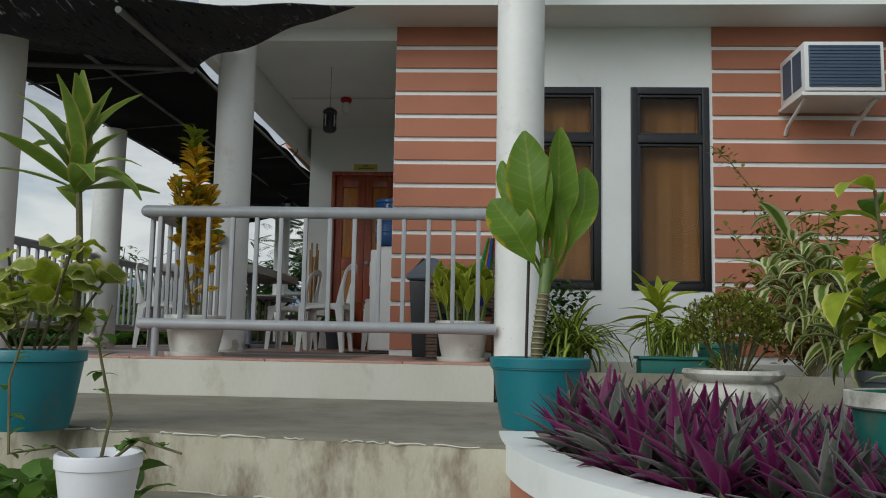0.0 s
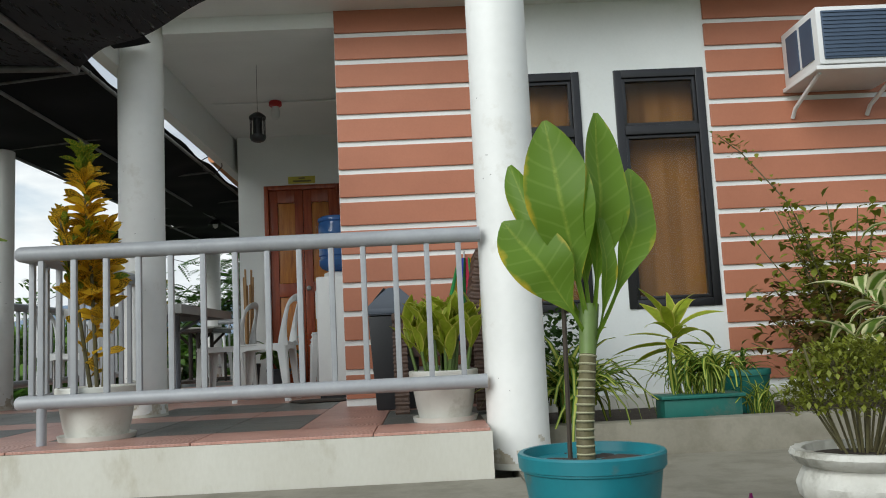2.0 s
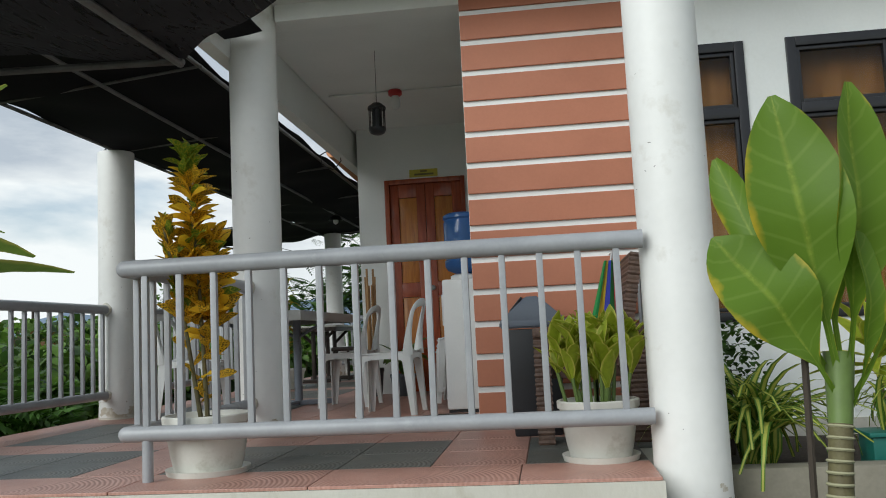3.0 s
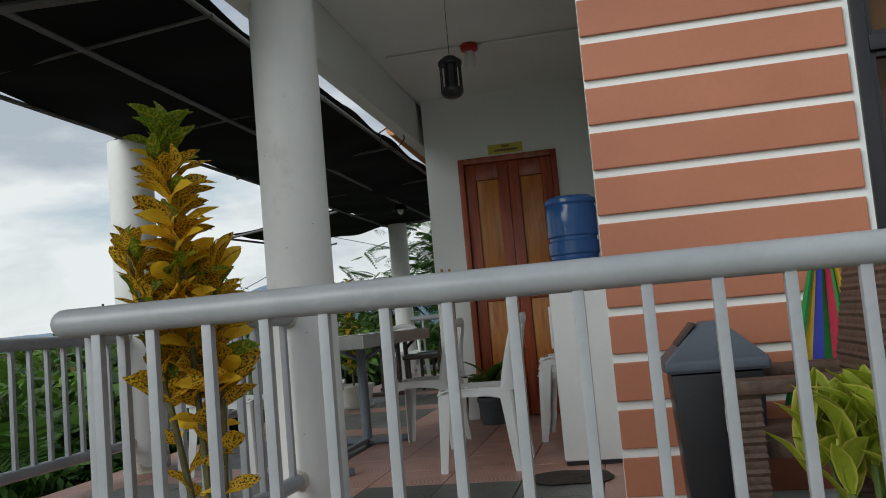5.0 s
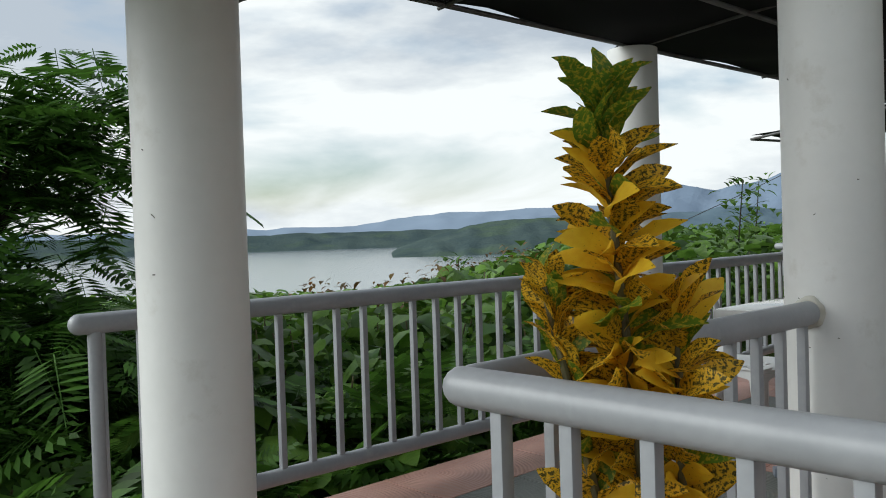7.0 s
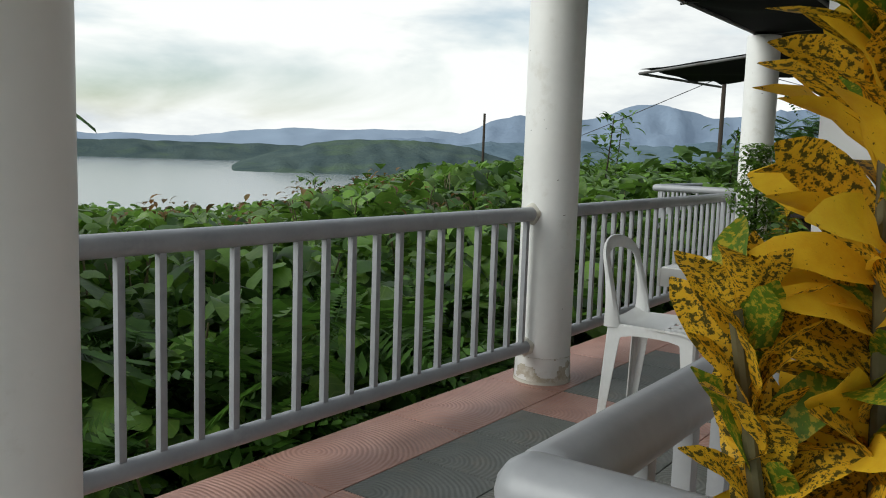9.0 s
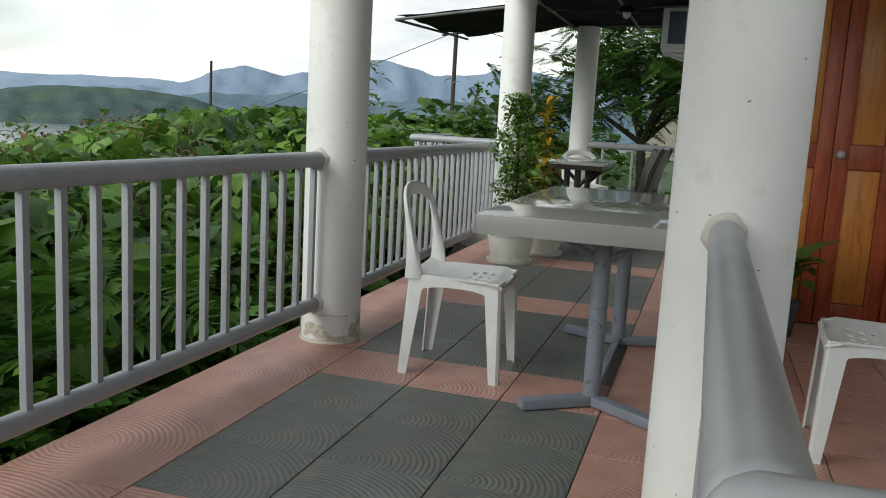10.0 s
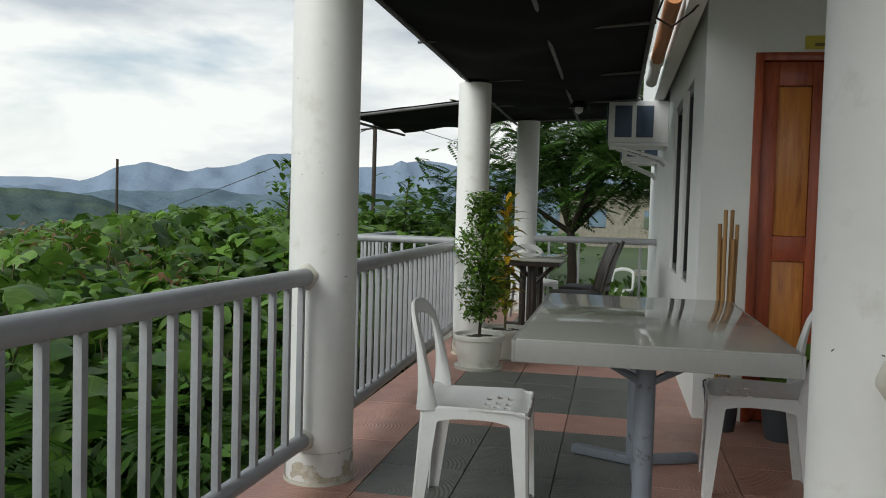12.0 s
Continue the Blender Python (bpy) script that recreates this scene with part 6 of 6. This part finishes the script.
# ---- curved bed with purple plants ----
def purple_bed():
    path = []
    for i in range(25):
        u = i / 24
        path.append(Vector((1.56 + 0.05 * u + 0.98 * u ** 2.6, 4.18 - 2.27 * u + 0.35 * u * u, 0)))

    def wall(z0, z1, t0, t1):
        bm = bmesh.new()
        rows = []
        for i, p in enumerate(path):
            d = (path[min(i + 1, 24)] - path[max(i - 1, 0)]).normalized()
            nrm = Vector((-d.y, d.x, 0))
            a, b = p - nrm * t0, p + nrm * t1
            rows.append([bm.verts.new((a.x, a.y, z0)), bm.verts.new((a.x, a.y, z1)), bm.verts.new((b.x, b.y, z1)), bm.verts.new((b.x, b.y, z0))])
        for a, b in zip(rows, rows[1:]):
            for k in range(4):
                bm.faces.new((a[k], a[(k + 1) % 4], b[(k + 1) % 4], b[k]))
        bm.faces.new(rows[0]), bm.faces.new(rows[-1][::-1])
        return bm
    structure("bed_wall", wall(-1.3, -0.30, 0.04, 0.06), M_TERRA, "curved terracotta painted bed wall", "wall")
    structure("bed_rim", wall(-0.298, -0.20, 0.055, 0.075), M_WHITE, "white painted rim of the curved bed", "rim")
    structure("bed_back_wall", boxes((2.58, 2.20, -1.3, 3.95, 2.30, -0.2), (3.85, 2.301, -1.3, 3.95, 3.91, -0.2)), M_TERRA, "terracotta painted outer wall of the plant bed", "wall", smooth=False)
    bm = bmesh.new()
    vs = [bm.verts.new((p.x + 0.05, p.y + 0.02, -0.235)) for p in path] + [bm.verts.new((3.9, 2.4, -0.235)), bm.verts.new((3.9, 3.86, -0.235))]
    bm.faces.new(vs)
    structure("bed_soil", bm, M_SOIL, "dark soil of the curved bed", "soil", smooth=False)
    r = random.Random(77)
    lm = [leaf_mesh("leaf", leaf_arrays(w, d, 0.2, 5, 0.3, 1.0), m) for w, d, m in ((0.20, 0.3, L_PURP), (0.20, 0.4, L_PURPG), (0.18, 0.2, L_PURP), (0.20, 0.3, L_PURPG), (0.17, 0.15, L_PURPG))]
    spots = []
    for k in range(6000):
        x, y = r.uniform(1.66, 3.5), r.uniform(2.05, 3.86)
        u = min(1, max(0, (4.18 - y) / 2.0))
        rim = 1.56 + 0.05 * u + 0.98 * u ** 2.6
        if x < rim + 0.12 or x > 2.60 + 0.75 * u or (x - 2.45) ** 2 + (y - 3.0) ** 2 < 0.18 ** 2:
            continue
        if all((x - a) ** 2 + (y - b) ** 2 > 0.088 ** 2 for a, b in spots):
            spots.append((x, y))
        if len(spots) >= 165:
            break
    for i, (x, y) in enumerate(spots):
        ob = plant("oyster_plant", x, y, -0.235, "rosette of pointed purple and grey-green leaves in the curved bed", "plant")
        ob["group"] = "purple bed plants"
        near = max(0, min(1, (2.25 - x) / 0.3)) * max(0, min(1, (y - 2.9) / 0.3))
        h = r.uniform(0.01, 0.05) + 0.05 * near
        part("stem", tube([(0, 0, 0), (0, 0, h + 0.02)], 0.012, 6), M_STEM, ob)
        n = 25
        leaf_parts(ob, lm, [(r.choice((0, 1, 2, 3, 3, 4, 1) if j % 4 else (0, 2)), (0, 0, h * j / n), j * 2.4 + i, radians(10 + 68 * j / n + r.uniform(-14, 14)), r.uniform(-.5, .5), r.uniform(0.12, 0.20) * (1 + 0.15 * near)) for j in range(n)])


purple_bed()


# ---- veranda plants ----
def veranda_plants():
    r = random.Random(61)
    ob = plant("weeping_fig", -2.07, 11.85, 0.013, "slim small-leaved dark green shrub in ribbed white pot")
    pot(ob, 0.19, 0.24, M_POTWHITE, ribs=26, saucer=True)
    its = []
    part("stem", tube([(0, 0, 0.2), (0.02, 0.01, 0.6), (0.0, 0.02, 1.1)], 0.012, 7), M_BARK, ob)
    for i in range(2600):
        z = r.uniform(0.35, 1.28)
        w = 0.235 * (0.55 + 0.45 * math.sin(min(1, (z - 0.3) / 0.95) * math.pi)) * (0.75 + 0.35 * noise.noise((z * 5, 1, 2)))
        a, u = r.uniform(0, 6.28), r.random() ** 0.6
        its.append((0, (w * u * math.cos(a), w * u * math.sin(a), z), r.uniform(0, 6.28), radians(r.uniform(-50, 40)), 0, r.uniform(.035, .06)))
    scatter("leaves", [leaf_arrays(0.55, 0.5, 0.1, 2)], its, L_WILD, ob)
    o2 = plant("small_croton", -1.95, 12.42, 0.013, "yellow-green croton in wide white pot")
    pot(o2, 0.21, 0.22, M_POTWHITE, saucer=True)
    part("stem", tube([(0, 0, 0.18), (0.0, 0.0, 1.15)], 0.011, 7), M_STEM, o2)
    its = [(i, (0, 0, 0.35 + 0.85 * (i / 110)), i * 2.4, radians(r.uniform(-15, 40) + 30 * (i > 95)), 0, r.uniform(.11, .19)) for i in range(110)]
    leaf_parts(o2, [leaf_mesh("leaf", leaf_arrays(0.36, 0.6, 0.12, 4), m) for m in (L_YEL, L_YGRN, L_BUSH)], its)
    # bamboo canes and a low leafy plant against the wall
    o3 = plant("bamboo_canes", -0.52, 10.52, 0.001, "bundle of dry bamboo canes in a dark pot")
    pot(o3, 0.10, 0.26, M_POTGREY)
    for i in range(6):
        a = i * 1.05
        part("cane", tube([(0.03 * math.cos(a), 0.03 * math.sin(a), 0.2), (0.045 * math.cos(a), 0.045 * math.sin(a), 1.12 + 0.09 * math.sin(i * 2.1))], 0.011, 7), M_BAMBOO, o3)
    o4 = plant("peace_lily", -0.22, 10.40, 0.001, "low leafy green plant beside the door")
    pot(o4, 0.12, 0.2, M_POTGREY)
    leaf_parts(o4, [leaf_mesh("leaf", leaf_arrays(0.34, d, 0.12, 6, 0.45, 0.8, 0, 0.15), L_GREEN) for d in (0.9, 1.4)], [(i, (0, 0, 0.19), i * 2.4, radians(r.uniform(30, 75)), 0, r.uniform(.32, .52)) for i in range(15)])


veranda_plants()


# ---- hillside vegetation ----
def sight_cap(x, y):
    """How high growth stands on the falling slope: lower towards the lake, higher along the building."""
    dx, dy = x + 0.4, y - 5.3
    az, d = math.degrees(math.atan2(-dx, dy)), math.hypot(dx, dy)
    table = ((0, -0.05), (14, -0.03), (28, -0.005), (36, 0.012), (40, 0.030), (46, 0.058), (53, 0.070), (65, 0.062), (90, 0.05), (180, 0.05))
    for (a0, l0), (a1, l1) in zip(table, table[1:]):
        if a0 <= az <= a1:
            return 1.08 - d * (l0 + (l1 - l0) * (az - a0) / (a1 - a0))
    return 1.0


def shrub_top(x, y):
    d = -x - 2.6
    t = 0.05 + 0.62 * (1 - math.exp(-d / 1.3)) + 0.30 * noise.noise((x * 0.55, y * 0.55, 1.3)) + 0.18 * noise.noise((x * 1.5, y * 1.5, 5.1))
    t += 0.35 * max(0, min(1, (y - 8) / 5)) - 0.55 * max(0, min(1, (8.0 - y) / 3.5)) * min(1, d / 2)
    t -= 0.16 * max(0, d - 7)
    return min(t, sight_cap(x, y) + 0.10 * noise.noise((x * 1.1, y * 1.1, 9)))


def hillside():
    r = random.Random(99)
    arrs = [lobed_arrays(0.45), lobed_arrays(0.9), leaf_arrays(0.60, 1.0, 0.16, 5, 0.38, 0.8, 0.10)]
    broad = thing("broadleaf_thicket", pose(0, 0, 0), "dense thicket of wild broad green leaves below the railing", "thicket", kind="stuff")
    light, dark = [], []
    for i in range(28000):
        u = r.random() ** 1.6
        x, y = -3.0 - u * 11, r.uniform(3.0, 24.0)
        if -x - 2.6 > 5.5 and r.random() < 0.3:
            continue
        top = shrub_top(x, y)
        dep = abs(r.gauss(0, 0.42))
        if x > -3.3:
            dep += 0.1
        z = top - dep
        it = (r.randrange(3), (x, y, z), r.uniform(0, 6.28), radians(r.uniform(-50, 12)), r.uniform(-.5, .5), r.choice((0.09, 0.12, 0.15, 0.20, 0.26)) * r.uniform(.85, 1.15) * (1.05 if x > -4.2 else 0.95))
        # leaves deeper than 0.35 m go dark: shade put in by colour
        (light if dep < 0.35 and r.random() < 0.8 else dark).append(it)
    for i in range(10500):
        x, y = -3.0 - r.random() ** 1.3 * 2.4, r.uniform(3.0, 17.0)
        z = r.uniform(-1.5, shrub_top(x, y) - 0.25)
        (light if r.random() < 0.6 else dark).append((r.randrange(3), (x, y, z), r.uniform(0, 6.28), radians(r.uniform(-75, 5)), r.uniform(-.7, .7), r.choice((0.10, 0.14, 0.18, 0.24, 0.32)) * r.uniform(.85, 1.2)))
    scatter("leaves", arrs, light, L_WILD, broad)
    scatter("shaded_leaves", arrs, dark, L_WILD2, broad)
    bm = bmesh.new()
    for k in range(260):
        x, y = -2.9 - r.random() * 5, r.uniform(4, 18)
        t = shrub_top(x, y)
        tube([(x, y, -2.2), (x + r.uniform(-.15, .15), y + r.uniform(-.15, .15), (t - 2) / 2), (x + r.uniform(-.3, .3), y + r.uniform(-.3, .3), t - 0.1)], 0.018, 5, bm=bm, r_end=0.006)
    part("stems", bm, M_STEM, broad)
    # feathery fern-like growth low by the rail
    fr = [frond_arrays(10, 0.4, 0.12, 0.5), frond_arrays(8, 0.5, 0.14, 0.9)]
    f = thing("fern_thicket", pose(0, 0, 0), "feathery green ferns below the railing", "ferns", kind="stuff")
    its = []
    for i in range(1900):
        x, y = -2.95 - r.random() ** 1.5 * 2.0, r.uniform(3.5, 11.0)
        its.append((i, (x, y, r.uniform(-0.9, min(0.25, shrub_top(x, y)))), r.uniform(0, 6.28), radians(r.uniform(-10, 60)), r.uniform(-.4, .4), r.uniform(0.22, 0.5)))
    scatter("fronds", fr, its, L_FERN, f)
    # tufts with reddish young leaves
    tip = thing("young_shoots", pose(0, 0, 0), "reddish young shoots on top of the thicket", "shoots", kind="stuff")
    its = []
    for k in range(16):
        cx, cy = -3.8 - r.random() * 2.6, r.uniform(9.0, 13.5)
        for j in range(12):
            x, y = cx + r.uniform(-.2, .2), cy + r.uniform(-.2, .2)
            its.append((0, (x, y, shrub_top(x, y) + r.uniform(-.05, .10)), r.uniform(0, 6.28), radians(r.uniform(-40, 40)), 0, r.uniform(.06, .13)))
    scatter("leaves", [leaf_arrays(0.4, 0.7, 0.1, 3)], its, L_RED, tip)


hillside()


def feather_tree(name, x, y, z, h, crown, n, size, label, seed, low=0.35, squash=0.8):
    """A tapered trunk, forked limbs and a crown of compound leaves set in drooping clumps."""
    r = random.Random(seed)
    ob = thing(name, pose(x, y, z), label, "tree")
    fork = h * low
    part("trunk", tube([(0, 0, -0.3), (0.06, 0.03, fork * 0.5), (0.0, 0.05, fork)], 0.12 * h / 5, 10, r_end=0.085 * h / 5), M_BARK, ob)
    tips = []
    for k in range(9):
        a = k * 2.4 + r.uniform(-.3, .3)
        rr = crown * r.uniform(0.35, 0.95)
        tip = Vector((rr * math.cos(a), rr * math.sin(a), fork + (h - fork) * r.uniform(0.30, 1.0)))
        mid = Vector((tip.x * 0.45, tip.y * 0.45, fork + (tip.z - fork) * 0.62))
        part("limb", tube([(0, 0.05, fork - 0.05), mid, tip], 0.06 * h / 5, 7, r_end=0.012), M_BARK, ob)
        tips += [tip, mid.lerp(tip, 0.5)]
        for q in range(3):
            t2 = mid.lerp(tip, r.uniform(0.2, 0.9)) + Vector((r.uniform(-.35, .35), r.uniform(-.35, .35), r.uniform(-.25, .35))) * crown * 0.6
            part("limb", tube([mid.lerp(tip, 0.3), t2], 0.02, 5, r_end=0.008), M_BARK, ob)
            tips.append(t2)
    fr = [frond_arrays(10, 0.42, 0.13, 0.5), frond_arrays(9, 0.5, 0.14, 0.9), frond_arrays(11, 0.36, 0.11, 0.3)]
    its = []
    for i in range(n):
        c = tips[r.randrange(len(tips))]
        p = c + Vector((r.gauss(0, .2), r.gauss(0, .2), r.gauss(0, .12))) * crown
        its.append((i, tuple(p), r.uniform(0, 6.28), radians(r.uniform(-35, 28)), r.uniform(-.4, .4), size * r.uniform(.6, 1.2)))
    scatter("crown", fr, its, L_FERN if seed != 5 else L_WILD2, ob)
    return ob


feather_tree("acacia_tree", -6.1, 5.9, -1.9, 4.3, 1.9, 2800, 0.42, "feathery dark green tree beside the entrance", 2, 0.30)
feather_tree("acacia_tree", -5.0, 3.6, -1.9, 3.4, 1.4, 1100, 0.40, "lower feathery tree beside the steps", 3, 0.25)
feather_tree("shade_tree", -1.9, 21.5, -0.8, 4.6, 2.5, 1500, 0.50, "dark spreading garden tree behind the veranda", 5, 0.36)
feather_tree("shade_tree", 0.6, 25.5, -0.8, 4.4, 2.3, 800, 0.5, "another leafy garden tree further back", 7, 0.4)


def far_growth():
    r = random.Random(123)
    ob = thing("far_woods", pose(0, 0, 0), "wooded slope with mixed trees down to the lake", "woods", kind="stuff")
    its = []
    arr = [leaf_arrays(0.7, 0.6, 0.1, 2), lobed_arrays(0.5)]
    for k in range(420):
        d = 14 + 70 * r.random() ** 1.5
        az = radians(r.uniform(2, 80))
        x, y = -math.sin(az) * d - 1.5, math.cos(az) * d + 5
        if x > -3.0 and y < 40:
            continue
        top = 0.9 - 0.055 * (d - 14) - 2.3 * max(0, min(1, (math.degrees(az) - 36) / 12)) * min(1, d / 20) + r.uniform(-.7, .5)
        top += 0.9 * max(0, min(1, (24 - math.degrees(az)) / 14))
        top = min(top, sight_cap(x, y) - r.uniform(0.0, 0.012) * d + 0.1)
        R_ = r.uniform(0.9, 1.8) * (1 + d / 90)
        for j in range(80):
            a, c = r.uniform(0, 6.28), r.uniform(-0.3, 1)
            s = (1 - c * c) ** 0.5
            rr = R_ * r.uniform(0.55, 1.05)
            its.append((j, (x + rr * s * math.cos(a), y + rr * s * math.sin(a), top - R_ * 0.9 + rr * 0.9 * c), r.uniform(0, 6.28), radians(r.uniform(-40, 40)), 0, r.uniform(.16, .32) * (1 + d / 70)))
    scatter("leaves", arr, its, L_FARVEG, ob)
    # saplings that stand out above the thicket
    for x, y, h in ((-5.6, 16.5, 1.75), (-6.8, 19.5, 1.9), (-4.6, 19.0, 1.7), (-9.5, 14.5, 0.7), (-11.5, 13.0, 0.1)):
        t = thing("sapling", pose(x, y, -1.6), "thin sapling with sparse leaves above the thicket", "sapling", "saplings")
        part("trunk", tube([(0, 0, 0), (0.1, 0, (h + 1.6) * 0.6), (0.2, 0.05, h + 1.6)], 0.025, 6, r_end=0.006), M_BARK, t)
        its = [(i, (0.1 + 0.1 * (i / 90) + r.gauss(0, .14), r.gauss(0, .14), (h + 1.6) * (0.55 + 0.47 * i / 90)), r.uniform(0, 6.28), radians(r.uniform(-30, 50)), 0, r.uniform(.12, .24)) for i in range(90)]
        scatter("crown", [leaf_arrays(0.45, 0.6, 0.1, 3)], its, L_GREEN, t)


far_growth()


def garden():
    structure("lawn", boxes((-3.5, 17.0, -1.3, 9.0, 60.0, -0.55)), M_GROUND, "green and brown garden ground behind the veranda", "lawn", smooth=False)
    r = random.Random(15)
    ob = thing("garden_bed", pose(0, 0, 0), "mixed low garden plants beyond the end railing", "plants", kind="stuff")
    its = []
    for i in range(1500):
        x, y = r.uniform(-3.2, 1.2), 16.9 + 7 * r.random() ** 1.4
        its.append((i, (x, y, -0.55 + r.random() * (0.35 + 0.35 * noise.noise((x, y, 0)) + 0.25 * (y < 17.8))), r.uniform(0, 6.28), radians(r.uniform(0, 70)), 0, r.uniform(.12, .3)))
    scatter("leaves", [leaf_arrays(0.3, 0.8, 0.1, 3), leaf_arrays(0.5, 0.6, 0.1, 3)], its, L_GREEN, ob)
    more_chair(-1.0, 20.4, 160, "white plastic chair out in the garden", z=-0.549)
    t = thing("garden_table", pose(-0.35, 20.6, -0.55), "small pale garden table on the lawn", "table")
    part("tabletop", boxes((-0.4, -0.4, 0.70, 0.4, 0.4, 0.76), bevel=0.01), M_STONE, t)
    part("pedestal", boxes((-0.1, -0.1, 0, 0.1, 0.1, 0.699), bevel=0.01), M_STONE, t)
    h = thing("far_house", pose(-0.5, 52, -0.55), "small grey far house behind the trees", "house")
    part("wall", wall_with_holes(bmesh.new(), -3.5, 3.5, 0, 3.0, 0, 4, [(-2, -1, 1, 2), (1, 2, 1, 2)]), M_CONC, h)
    part("roof", boxes((-3.9, -0.5, 3.001, 3.9, 4.5, 3.25), bevel=0.03), M_PIPE, h)
    p = thing("utility_pole", pose(-7.9, 29, -6), "thin dark utility pole with wires", "pole")
    part("pole", tube([(0, 0, 0), (0.02, 0, 9.9)], 0.075, 8, r_end=0.06), M_BARK, p)
    part("crossarm", tube([(-0.4, 0, 9.4), (0.4, 0, 9.5)], 0.03, 6), M_BARK, p)
    part("wire", tube(arc((0, 0, 9.8), (24, 20, 6.5), -0.9, 14), 0.01, 5), M_BLACK, p)
    part("wire", tube(arc((0, 0, 9.5), (-60, 10, -3), -2.5, 16), 0.012, 5), M_BLACK, p)
    q = thing("utility_pole", pose(-27, 46, -16), "far thin utility pole on the slope", "pole")
    part("pole", tube([(0, 0, 0), (0.1, 0, 19.4)], 0.10, 8, r_end=0.07), M_BARK, q)
    # hanging lamp under the net
    l = thing("pendant_lamp", pose(-1.45, 13.0, 2.02), "unlit bulb under a black shade hanging from the canopy", "lamp")
    part("shade", lathe([(0.02, 0.10), (0.05, 0.09), (0.09, 0.03), (0.088, 0.028), (0.045, 0.085)], 18), M_BLACK, l)
    part("bulb", lathe([(0.005, -0.02), (0.03, 0.0), (0.035, 0.03), (0.02, 0.07)], 14), M_APPL, l)
    part("cord", tube([(0, 0, 0.1), (0, 0, 0.20)], 0.004, 5), M_BLACK, l)


garden()
build_tiles()
